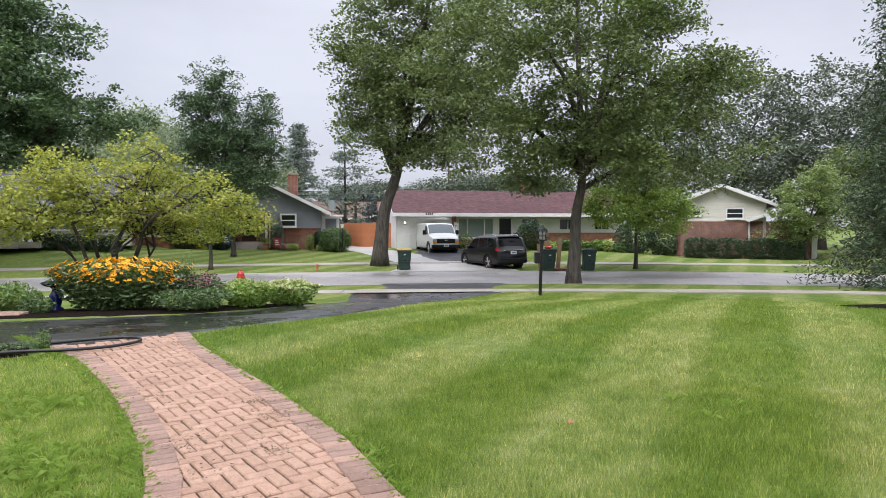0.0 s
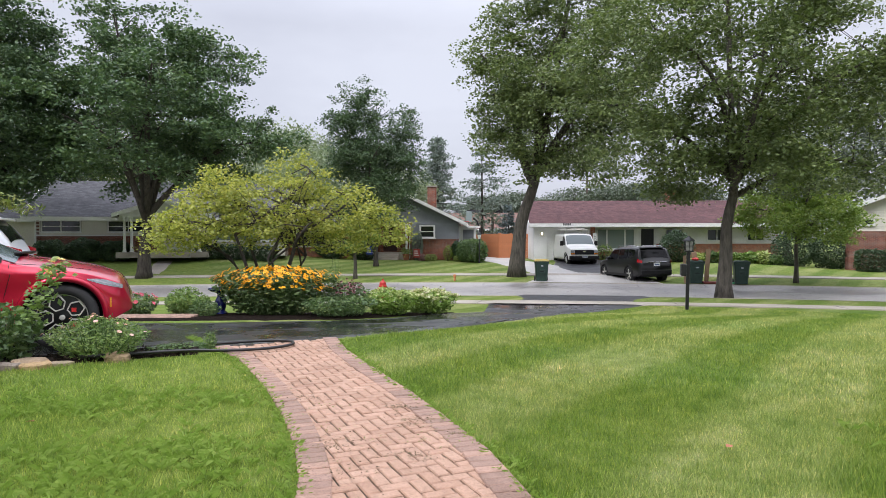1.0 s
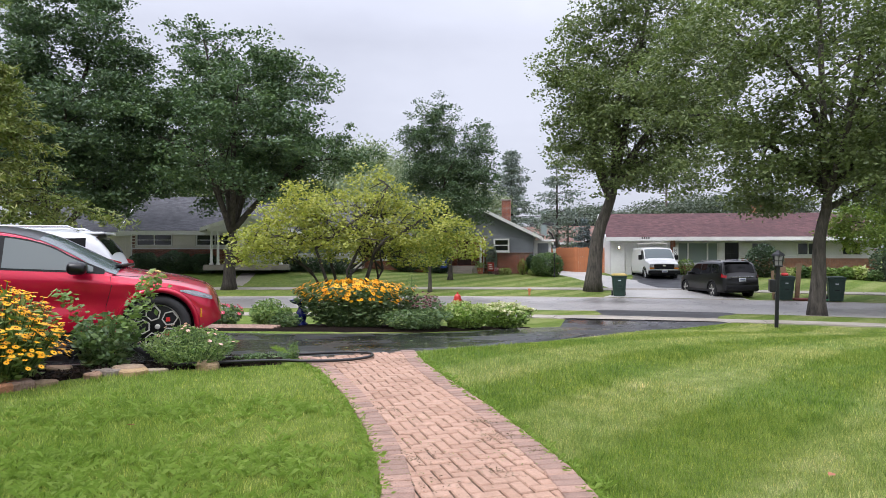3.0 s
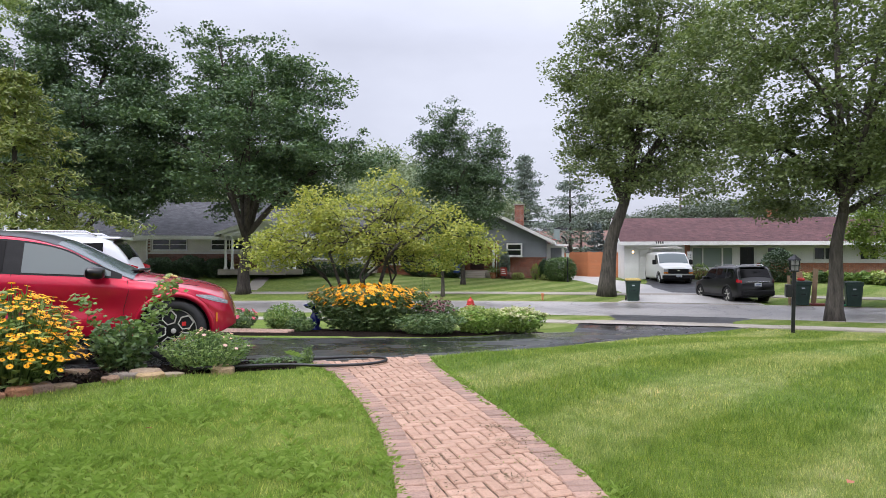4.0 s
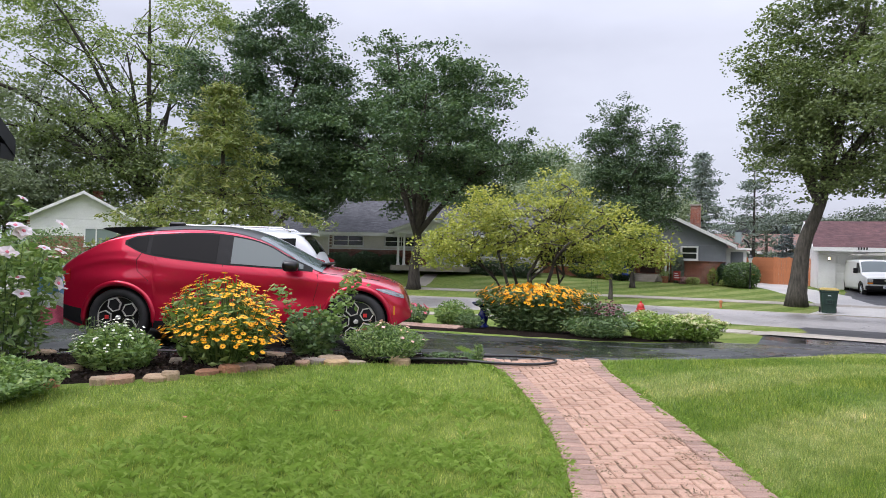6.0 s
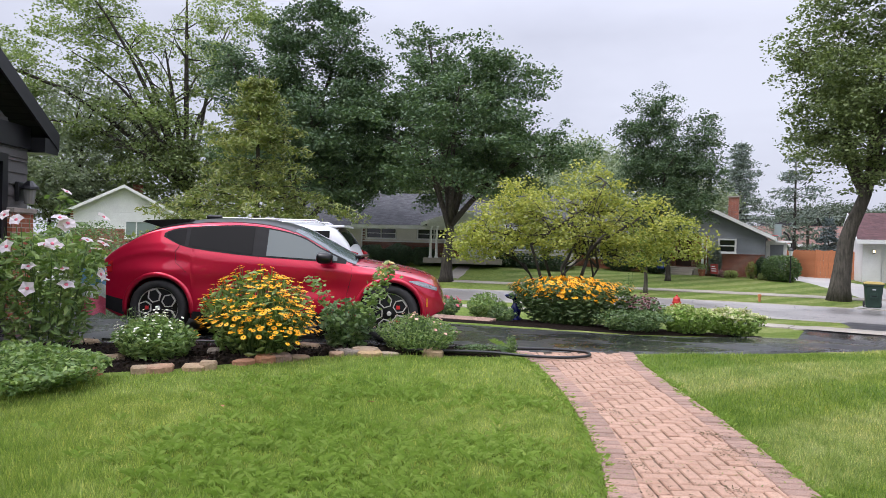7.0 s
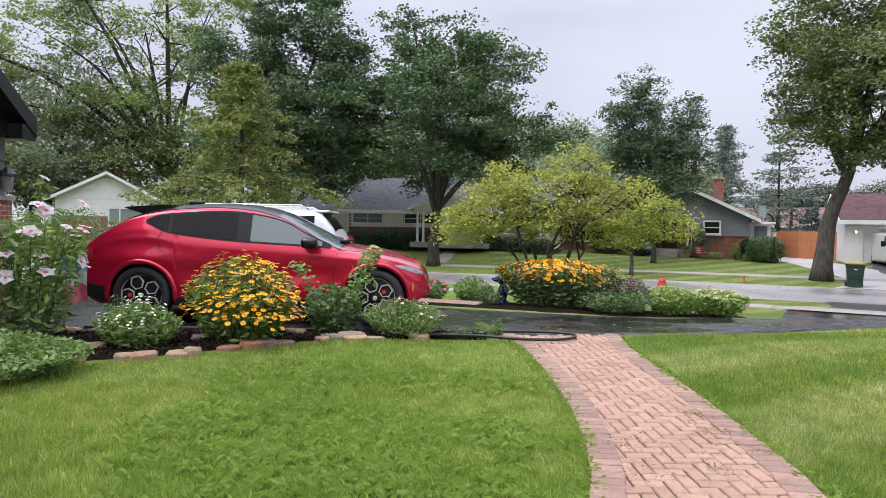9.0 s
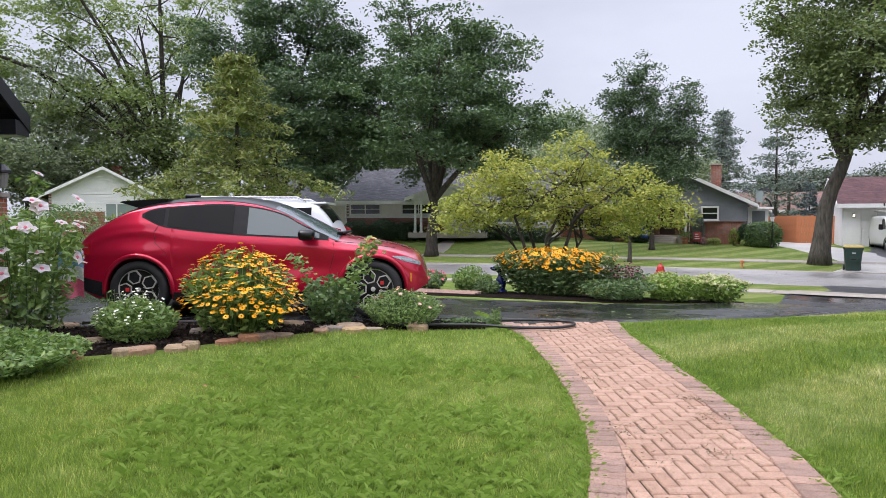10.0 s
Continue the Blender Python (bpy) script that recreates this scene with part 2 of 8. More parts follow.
M = {
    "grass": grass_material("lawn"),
    "blade": grass_material("grass_blades", True),
    "asphalt": wet_material("wet_asphalt", (0.012, 0.0125, 0.0145), (0.03, 0.03, 0.034), (0.09, 0.09, 0.085), 0.42, 0.12, 0.5),
    "apron": wet_material("damp_asphalt", (0.02, 0.02, 0.023), (0.035, 0.035, 0.038), (0.03, 0.03, 0.03), 0.6, 0.4, 0.4),
    "street": wet_material("damp_concrete_street", (0.23, 0.215, 0.205), (0.34, 0.32, 0.305), (0.1, 0.1, 0.1), 0.6, 0.28, 0.16, 0.15),
    "concrete": mottled("concrete", (0.28, 0.25, 0.21), (0.4, 0.36, 0.31), 0.8, 70, 0.8),
    "drive": mottled("pale_concrete_drive", (0.38, 0.36, 0.34), (0.5, 0.48, 0.45), 0.5, 60, 0.55),
    "paver": worn_piece("clay_paver", [(0.0, (0.37, 0.225, 0.155)), (0.4, (0.4, 0.25, 0.175)), (0.75, (0.435, 0.28, 0.2)), (1.0, (0.385, 0.24, 0.17))]),
    "border_paver": worn_piece("border_paver", [(0.0, (0.255, 0.165, 0.125)), (0.6, (0.31, 0.2, 0.155)), (1.0, (0.37, 0.235, 0.175))]),
    "joint": mottled("joint_sand", (0.02, 0.015, 0.01), (0.055, 0.042, 0.024), 9, 120, 0.95, bump=0.6, dist=0.01),
    "mulch": mottled("dark_mulch", (0.009, 0.007, 0.006), (0.03, 0.021, 0.016), 25, 90, 1.0, bump=1.0, dist=0.04, spec=0.05),
    "stone": random_piece("edging_stone", [(0.0, (0.2, 0.17, 0.14)), (0.2, (0.46, 0.32, 0.17)), (0.4, (0.36, 0.27, 0.19)), (0.6, (0.44, 0.19, 0.095)), (0.8, (0.24, 0.205, 0.175)), (1.0, (0.45, 0.36, 0.25))], 0.85, 16, 1.0, 0.04),
    "chip": random_piece("bark_chip", [(0.0, (0.008, 0.006, 0.005)), (0.6, (0.028, 0.02, 0.015)), (1.0, (0.07, 0.05, 0.036))], 0.9, 60, 0.4, 0.004, True, 0.2),
    "bark": mottled("grey_bark", (0.035, 0.031, 0.025), (0.125, 0.11, 0.09), 11, 40, 0.9, bump=1.0, dist=0.04, stretch=(1, 1, 0.18)),
    "bark_dark": mottled("dark_bark", (0.025, 0.02, 0.017), (0.085, 0.072, 0.06), 11, 40, 0.9, bump=1.0, dist=0.04, stretch=(1, 1, 0.2)),
    "maple": leaf_material("maple_leaves", [(0.15, (0.039, 0.078, 0.037)), (0.5, (0.078, 0.139, 0.057)), (0.85, (0.147, 0.213, 0.083))], 0.22),
    "linden": leaf_material("dark_leaves", [(0.15, (0.040, 0.076, 0.039)), (0.5, (0.072, 0.125, 0.058)), (0.85, (0.129, 0.189, 0.074))], 0.18),
    "ash": leaf_material("ash_leaves", [(0.15, (0.072, 0.102, 0.036)), (0.5, (0.13, 0.178, 0.062)), (0.85, (0.22, 0.265, 0.1))], 0.3),
    # grey-green tint stands in for distance haze, painted into the leaf colour
    "hazy_ash": leaf_material("haze_tinted_leaves", [(0.15, (0.075, 0.1, 0.07)), (0.5, (0.11, 0.14, 0.1)), (0.85, (0.15, 0.18, 0.13))], 0.2),
    "locust": leaf_material("locust_leaves", [(0.15, (0.107, 0.153, 0.049)), (0.5, (0.207, 0.277, 0.097)), (0.85, (0.322, 0.376, 0.145))], 0.35),
    "magnolia": leaf_material("yellow_green_leaves", [(0.15, (0.18, 0.215, 0.042)), (0.5, (0.34, 0.37, 0.08)), (0.85, (0.55, 0.52, 0.13))], 0.4),
    "young": leaf_material("fresh_leaves", [(0.15, (0.123, 0.200, 0.034)), (0.5, (0.216, 0.308, 0.067)), (0.85, (0.339, 0.400, 0.101))], 0.4),
    "hemlock": leaf_material("hemlock_needles", [(0.15, (0.09, 0.13, 0.028)), (0.5, (0.17, 0.215, 0.05)), (0.85, (0.29, 0.29, 0.085))], 0.28),
    # haze over distant trees is painted into the next two pale colours
    "pine": leaf_material("hazed_spruce_needles", [(0.15, (0.12, 0.155, 0.14)), (0.5, (0.17, 0.215, 0.19)), (0.85, (0.23, 0.275, 0.24))], 0.25),
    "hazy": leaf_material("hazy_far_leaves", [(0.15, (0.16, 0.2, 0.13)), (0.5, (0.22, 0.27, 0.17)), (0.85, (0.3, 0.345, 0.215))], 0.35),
    "weeping": leaf_material("weeping_needles", [(0.15, (0.03, 0.056, 0.026)), (0.5, (0.055, 0.092, 0.042)), (0.85, (0.1, 0.145, 0.062))], 0.15),
    "bluespruce": leaf_material("blue_spruce_needles", [(0.15, (0.05, 0.075, 0.075)), (0.85, (0.12, 0.16, 0.16))], 0.1),
    "shrub": leaf_material("shrub_leaves", [(0.15, (0.024, 0.052, 0.022)), (0.5, (0.046, 0.084, 0.040)), (0.85, (0.084, 0.139, 0.055))], 0.15),
    "herb": leaf_material("herb_leaves", [(0.15, (0.081, 0.146, 0.037)), (0.5, (0.172, 0.269, 0.074)), (0.85, (0.301, 0.384, 0.124))], 0.35),
    "herb_dark": leaf_material("dark_herb_leaves", [(0.15, (0.050, 0.096, 0.032)), (0.5, (0.102, 0.172, 0.061)), (0.85, (0.194, 0.268, 0.095))], 0.3),
    "weed": leaf_material("coarse_grass", [(0.15, (0.17, 0.28, 0.05)), (0.5, (0.24, 0.36, 0.08)), (0.85, (0.34, 0.44, 0.13))], 0.35),
    "tuft": leaf_material("crabgrass", [(0.15, (0.15, 0.24, 0.035)), (0.5, (0.22, 0.33, 0.06)), (0.85, (0.33, 0.43, 0.12))], 0.35),
    "litter": leaf_material("dry_clippings", [(0.15, (0.08, 0.055, 0.03)), (0.5, (0.17, 0.12, 0.065)), (0.85, (0.28, 0.22, 0.12))], 0.1),
    "lime": leaf_material("lime_flower_heads", [(0.15, (0.2, 0.28, 0.06)), (0.5, (0.36, 0.43, 0.14)), (0.85, (0.55, 0.58, 0.28))], 0.3),
    "cream": leaf_material("cream_petals", [(0.15, (0.5, 0.48, 0.3)), (0.85, (0.78, 0.74, 0.55))], 0.3),
    "gold": leaf_material("golden_petals", [(0.15, (0.88, 0.43, 0.004)), (0.5, (0.94, 0.56, 0.009)), (0.85, (0.98, 0.68, 0.025))], 0.3),
    "brown_eye": mottled("flower_centre", (0.03, 0.015, 0.006), (0.07, 0.03, 0.01), 30, 200, 0.9),
    "white_petal": leaf_material("white_petals", [(0.15, (0.65, 0.66, 0.6)), (0.85, (0.85, 0.85, 0.8))], 0.3),
    "pink_petal": leaf_material("pink_petals", [(0.15, (0.7, 0.3, 0.33)), (0.85, (0.85, 0.55, 0.55))], 0.3),
    "rose_petal": leaf_material("rose_petals", [(0.15, (0.62, 0.08, 0.16)), (0.85, (0.8, 0.25, 0.33))], 0.3),
    "mauve_petal": leaf_material("mauve_petals", [(0.15, (0.55, 0.47, 0.55)), (0.85, (0.74, 0.68, 0.74))], 0.35),
    "dusky_petal": leaf_material("dusky_petals", [(0.15, (0.22, 0.08, 0.1)), (0.5, (0.4, 0.22, 0.24)), (0.85, (0.6, 0.42, 0.4))], 0.25),
    "yellow_petal": leaf_material("pale_yellow_petals", [(0.15, (0.72, 0.55, 0.22)), (0.85, (0.85, 0.72, 0.4))], 0.3),
    "brick": brick_material("red_brick", (0.32, 0.095, 0.05), (0.2, 0.06, 0.038), (0.34, 0.29, 0.25)),
    "brick_brown": brick_material("brown_red_brick", (0.27, 0.1, 0.065), (0.15, 0.055, 0.04), (0.3, 0.25, 0.22)),
    "brick_orange": brick_material("orange_brick", (0.38, 0.13, 0.06), (0.25, 0.085, 0.045), (0.36, 0.3, 0.25)),
    "white": mottled("white_paint", (0.7, 0.7, 0.69), (0.8, 0.8, 0.79), 1.2, 60, 0.55, bump=0.05),
    "cream_paint": mottled("cream_paint", (0.62, 0.59, 0.52), (0.72, 0.69, 0.62), 1.2, 60, 0.55, bump=0.05),
    "beige": mottled("beige_paint", (0.45, 0.42, 0.37), (0.55, 0.52, 0.46), 1.2, 60, 0.6, bump=0.05),
    "grey_siding": mottled("blue_grey_siding", (0.17, 0.185, 0.21), (0.22, 0.235, 0.26), 1.0, 60, 0.6, bump=0.05),
    "dark_siding": mottled("dark_grey_siding", (0.075, 0.072, 0.071), (0.105, 0.1, 0.098), 1.5, 60, 0.6, bump=0.08),
    "black_trim": mottled("black_trim", (0.006, 0.006, 0.008), (0.012, 0.012, 0.015), 3, 60, 0.35, bump=0.05),
    "roof_red": shingle_material("maroon_shingles", (0.13, 0.062, 0.062), (0.075, 0.038, 0.042)),
    "roof_grey": shingle_material("grey_shingles", (0.115, 0.115, 0.125), (0.07, 0.07, 0.078)),
    "roof_brown": shingle_material("brown_shingles", (0.25, 0.15, 0.12), (0.18, 0.1, 0.085)),
    "roof_dark": shingle_material("dark_shingles", (0.03, 0.03, 0.034), (0.02, 0.02, 0.022)),
    "fence": mottled("orange_stained_boards", (0.42, 0.15, 0.06), (0.55, 0.21, 0.09), 1.5, 30, 0.7, stretch=(1, 1, 0.2)),
    "wood": mottled("weathered_boards", (0.3, 0.2, 0.12), (0.42, 0.3, 0.19), 3, 40, 0.8, stretch=(1, 1, 0.2)),
    "brown_door": mottled("maroon_door", (0.05, 0.016, 0.014), (0.08, 0.025, 0.022), 2, 40, 0.45),
    "window": glass_material("window_glass", (0.025, 0.03, 0.032)),
    "window_pale": glass_material("curtained_glass", (0.22, 0.27, 0.26), 0.05),
    "car_glass": glass_material("tinted_glass", (0.004, 0.0045, 0.005), 0.015, 0.14),
    # opaque glass: pale reflection and see-through brightness are painted into its colour
    "car_glass_pale": glass_material("pale_reflection_glass", (0.1, 0.125, 0.128), 0.015, 0.5),
    "red_paint": car_paint("red_car_paint", (0.54, 0.004, 0.038), 0.1, 0.34, 0.55, 1.0),
    "black_paint": car_paint("black_car_paint", (0.003, 0.003, 0.0035), 0.1, 0.3, 0.0, 0.15),
    "white_paint": car_paint("white_car_paint", (0.66, 0.68, 0.69), 0.02, 0.35, 0.0),
    "van_paint": car_paint("dull_white_van_paint", (0.6, 0.6, 0.57), 0.03, 0.45, 0.0),
    "black_plastic": mottled("black_plastic", (0.009, 0.009, 0.01), (0.016, 0.016, 0.017), 8, 200, 0.5, bump=0.1, spec=0.2),
    "rubber": mottled("tyre_rubber", (0.012, 0.012, 0.013), (0.022, 0.022, 0.022), 12, 150, 0.75, bump=0.2),
    "alloy": mottled("machined_alloy", (0.5, 0.48, 0.44), (0.62, 0.6, 0.55), 12, 200, 0.35, 0.3, bump=0.05),
    "chrome": mottled("chrome", (0.6, 0.6, 0.61), (0.7, 0.7, 0.7), 9, 200, 0.12, 1.0, bump=0.02),
    "caliper": mottled("red_caliper", (0.5, 0.02, 0.02), (0.6, 0.03, 0.03), 9, 100, 0.4),
    "amber": mottled("amber_lens", (0.6, 0.18, 0.01), (0.7, 0.24, 0.02), 9, 100, 0.25),
    "tail_lens": mottled("red_lens", (0.3, 0.008, 0.012), (0.42, 0.015, 0.02), 9, 100, 0.15),
    "head_lens": mottled("clear_lens", (0.32, 0.34, 0.36), (0.55, 0.57, 0.6), 18, 90, 0.1, 0.4),
    "plate": mottled("plate_white", (0.6, 0.62, 0.65), (0.7, 0.72, 0.74), 9, 100, 0.4),
    "plate_mark": mottled("plate_mark", (0.08, 0.1, 0.2), (0.1, 0.13, 0.24), 9, 100, 0.4),
    "bin_green": mottled("dark_green_plastic", (0.012, 0.035, 0.026), (0.02, 0.05, 0.036), 5, 120, 0.5),
    "bin_yellow": mottled("faded_yellow_lid", (0.55, 0.42, 0.13), (0.66, 0.52, 0.2), 4, 100, 0.55),
    "hydrant": mottled("red_hydrant_paint", (0.4, 0.02, 0.018), (0.5, 0.035, 0.028), 8, 90, 0.4),
    "cobalt": mottled("cobalt_glaze", (0.006, 0.009, 0.07), (0.012, 0.018, 0.13), 5, 60, 0.12, bump=0.03),
    "hose": mottled("black_rubber_hose", (0.008, 0.008, 0.009), (0.016, 0.016, 0.016), 30, 200, 0.4),
    "lamp_glow": lamp_material("warm_lamp", (1.0, 0.72, 0.36), 6.0),
    "lamp_glass": glass_material("lantern_glass", (0.2, 0.2, 0.19), 0.1),
    "terracotta": mottled("terracotta", (0.34, 0.13, 0.07), (0.42, 0.17, 0.1), 8, 80, 0.8),
    "sign_red": mottled("red_sign_board", (0.32, 0.035, 0.03), (0.4, 0.05, 0.04), 8, 60, 0.6),
    "sign_blue": mottled("blue_sign_board", (0.03, 0.06, 0.3), (0.04, 0.08, 0.38), 8, 60, 0.6),
    "flag_pink": mottled("pink_cloth", (0.7, 0.1, 0.2), (0.8, 0.2, 0.3), 8, 60, 0.8),
    "flag_white": mottled("white_cloth", (0.7, 0.72, 0.75), (0.8, 0.8, 0.82), 8, 60, 0.8),
    "flag_blue": mottled("blue_cloth", (0.15, 0.3, 0.55), (0.2, 0.4, 0.65), 8, 60, 0.8),
    "cardboard": mottled("cardboard", (0.4, 0.28, 0.18), (0.5, 0.36, 0.24), 6, 60, 0.85),
    "red_bag": mottled("red_plastic_bag", (0.6, 0.03, 0.03), (0.7, 0.06, 0.05), 6, 60, 0.35),
    "red_mat": mottled("dark_red_mat", (0.16, 0.04, 0.035), (0.22, 0.06, 0.05), 6, 60, 0.9),
    "green_mat": mottled("bright_green_plastic", (0.05, 0.35, 0.16), (0.07, 0.42, 0.2), 6, 60, 0.5),
    "utility": mottled("pole_wood", (0.09, 0.075, 0.06), (0.15, 0.12, 0.1), 3, 40, 0.9),
}


# ---- mesh helpers ----
def part(name, bm, mat, parent=None, label="", smooth=False):
    """Links a bmesh as one mesh object under a thing or a part."""
    me = bpy.data.meshes.new(name)
    bm.normal_update()
    bm.to_mesh(me)
    bm.free()
    for p in me.polygons:
        p.use_smooth = smooth
    if mat:
        me.materials.append(M[mat])
    ob = new(name, me)
    ob.parent = parent
    if label:
        tagged(ob, label)
    return ob


def sheet(name, verts, faces, mat, parent=None, smooth=False):
    """One mesh object from arrays; faces all have the same number of corners."""
    verts, faces = np.asarray(verts, np.float32), np.asarray(faces, np.int32)
    k = faces.shape[1]
    me = bpy.data.meshes.new(name)
    me.vertices.add(len(verts))
    me.vertices.foreach_set("co", verts.ravel())
    me.loops.add(faces.size)
    me.loops.foreach_set("vertex_index", faces.ravel())
    me.polygons.add(len(faces))
    me.polygons.foreach_set("loop_start", np.arange(0, faces.size, k, dtype=np.int32))
    me.polygons.foreach_set("loop_total", np.full(len(faces), k, np.int32))
    me.polygons.foreach_set("use_smooth", np.full(len(faces), smooth))
    me.update(calc_edges=True)
    me.materials.append(M[mat])
    ob = new(name, me)
    ob.parent = parent
    return ob


def thing(name, m, label, category, group="", kind=""):
    ob = new(name)
    ob.matrix_basis = m
    ob.empty_display_size = 0.2
    return tagged(ob, label, category, group, kind)


def box(bm, x0, x1, y0, y1, z0, z1, bevel=0.0):
    vs = [bm.verts.new((x, y, z)) for z in (z0, z1) for x, y in ((x0, y0), (x1, y0), (x1, y1), (x0, y1))]
    fs = [bm.faces.new([vs[i] for i in q]) for q in ((3, 2, 1, 0), (4, 5, 6, 7), (0, 1, 5, 4), (1, 2, 6, 5), (2, 3, 7, 6), (3, 0, 4, 7))]
    if bevel:
        es = list({e for f in fs for e in f.edges})
        bmesh.ops.bevel(bm, geom=es, offset=bevel, segments=2, affect="EDGES", profile=0.5)
    return vs


def boxes(*dims, bevel=0.0):
    bm = bmesh.new()
    for d in dims:
        box(bm, *d, bevel=bevel)
    return bm


def prism(bm, outline, y0, y1):
    """A slab with an outline in x and z, from y0 to y1."""
    a = [bm.verts.new((x, y0, z)) for x, z in outline]
    b = [bm.verts.new((x, y1, z)) for x, z in outline]
    n = len(a)
    bm.faces.new(a)
    bm.faces.new(b[::-1])
    for i in range(n):
        bm.faces.new((a[(i + 1) % n], a[i], b[i], b[(i + 1) % n]))


def tube(bm, pts, radii, n=8, cap=True):
    pts = [Vector(p) for p in pts]
    rings = []
    for i, p in enumerate(pts):
        d = (pts[min(i + 1, len(pts) - 1)] - pts[max(i - 1, 0)]).normalized()
        a = d.orthogonal().normalized() if i == 0 else (rings_a - d * rings_a.dot(d)).normalized()
        rings_a = a
        b = d.cross(a)
        r = radii[i] if isinstance(radii, (list, tuple)) else radii
        rings.append([bm.verts.new(p + (a * math.cos(k * math.tau / n) + b * math.sin(k * math.tau / n)) * r) for k in range(n)])
    for r0, r1 in zip(rings, rings[1:]):
        for k in range(n):
            bm.faces.new((r0[k], r0[(k + 1) % n], r1[(k + 1) % n], r1[k]))
    if cap:
        bm.faces.new(rings[0][::-1])
        bm.faces.new(rings[-1])


def lathe(bm, profile, n=24, axis="z", at=(0, 0, 0)):
    rings = []
    for r, h in profile:
        ring = []
        for k in range(n):
            c, s = math.cos(k * math.tau / n) * r, math.sin(k * math.tau / n) * r
            ring.append(bm.verts.new(Vector(at) + (Vector((c, s, h)) if axis == "z" else Vector((c, h, s)))))
        rings.append(ring)
    for r0, r1 in zip(rings, rings[1:]):
        for k in range(n):
            q = (r0[k], r0[(k + 1) % n], r1[(k + 1) % n], r1[k])
            bm.faces.new(q if axis == "z" else q[::-1])
    bm.faces.new(rings[0][::-1] if axis == "z" else rings[0])
    bm.faces.new(rings[-1] if axis == "z" else rings[-1][::-1])


# ---- ground, street and paving ----
def near_curb(x):
    """The y of the near kerb of the street, which bends a little."""
    d = abs(x - 4.0)
    return 25.6 - (0.0095 * d * d if d < 22 else 4.598 + 0.418 * (d - 22))


def ramp(a, b, t):
    t = min(1.0, max(0.0, (t - a) / (b - a)))
    return t * t * (3 - 2 * t)


def lot_rise(x):
    """How far the lots across the street climb from pavement to house."""
    return 0.45 * (1 - ramp(9, 17, x)) + 0.4 * ramp(-16, -24, x)


def beside_drive(x, y):
    """Distance past the near edge of the driveway."""
    return -(x + 7.0) * 0.61 + (y - 4.85) * 0.79


def drive_dip(x, y):
    """The driveway lies a little below the lawn."""
    q = beside_drive(x, y)
    return 0.07 * ramp(0.0, 0.8, q) * (1 - ramp(3.2, 5.5, q)) * (1 - ramp(-3.5, -1.5, x))


def ground_z(x, y, under=0.0):
    v = y - near_curb(x)
    if v < -4.2:
        t = max(0.0, min(1.0, (v + 16.5) / 9.5))
        z = -0.8 * (0.7 * t + 0.3 * t * t) - 0.05 * ramp(-7, -4.2, v) - drive_dip(x, y)
    elif v < 0:
        z = -0.85 - 0.1 * (v + 4.2) / 4.2
    elif v < 7.6:
        z = -1.08 - 0.05 * v / 7.6 + 0.05 * (1 - ((v - 3.8) / 3.8) ** 2) - under
    elif v < 12.4:
        z = -1.02 + 0.17 * (v - 7.6) / 4.8
    else:
        z = -0.85 + lot_rise(x) * ramp(11.5, 23, v)
    return z


def spaced(stops):
    out = []
    for (a, b, step) in stops:
        out += list(np.arange(a, b, step))
    return np.array(sorted(set(round(float(v), 4) for v in out)))


def strip(name, xs, vs, lift, mat, label, category, side=0.0, height=None):
    """A sheet laid along the street, given by stations along it and distances from the near kerb."""
    xs, vs = np.asarray(xs), np.asarray(vs)
    V = []
    for x in xs:
        for v in vs:
            y = near_curb(x) + v
            V.append((x, y, (height(x, v) if height else ground_z(x, y)) + lift))
    n = len(vs)
    F = [(i * n + j, (i + 1) * n + j, (i + 1) * n + j + 1, i * n + j + 1) for i in range(len(xs) - 1) for j in range(n - 1)]
    ob = sheet(name, V, F, mat, None, True)
    return tagged(ob, label, category, kind="structure")


gx = spaced([(-400, -60, 40), (-60, -12, 1.5), (-12, 12, 0.6), (12, 60, 1.5), (60, 401, 40)])
gv = spaced([(-120, -40, 20), (-40, -24, 2), (-24, -4.2, 0.7), (-4.2, -0.1, 0.6), (7.75, 12.4, 0.6), (12.4, 30, 0.9), (30, 60, 5), (60, 761, 70)])
gv = np.array(sorted(list(gv) + [-0.15, -0.13, 7.72, 7.74]))


def lawn_z(x, v):
    y = near_curb(x) + v
    z = ground_z(x, y)
    if -0.14 < v < 7.73:
        z = -1.4
    if x < -2 and v < -8:
        z -= 0.06 * ramp(0.3, 0.9, beside_drive(x, y)) * (1 - ramp(3.6, 4.6, beside_drive(x, y)))
    return z + 0.015 * noise.noise((x * 0.7, y * 0.7, 0))


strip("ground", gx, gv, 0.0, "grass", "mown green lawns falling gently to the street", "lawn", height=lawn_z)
street_x = spaced([(-200, -40, 8), (-40, 40, 1.0), (40, 201, 8)])
strip("road", street_x, np.linspace(-0.02, 7.62, 13), 0.0, "street", "pale damp concrete street between kerbs", "street")
for v0, nm in ((-0.16, "near"), (7.6, "far")):
    def kerb_z(x, v, v0=v0):
        top = -0.94 if v0 < 0 else -1.0
        inner = (v > v0 + 0.1) if v0 < 0 else (v < v0 + 0.06)
        return top - (0.4 if v < v0 - 0.005 or v > v0 + 0.165 else 0.0) - 0.012 * inner
    prof = [v0 - 0.01, v0, v0 + 0.03, v0 + 0.13, v0 + 0.16, v0 + 0.17]
    strip("kerb_" + nm, street_x, prof, 0.0, "concrete", "worn concrete kerb along the street", "kerb", height=kerb_z)


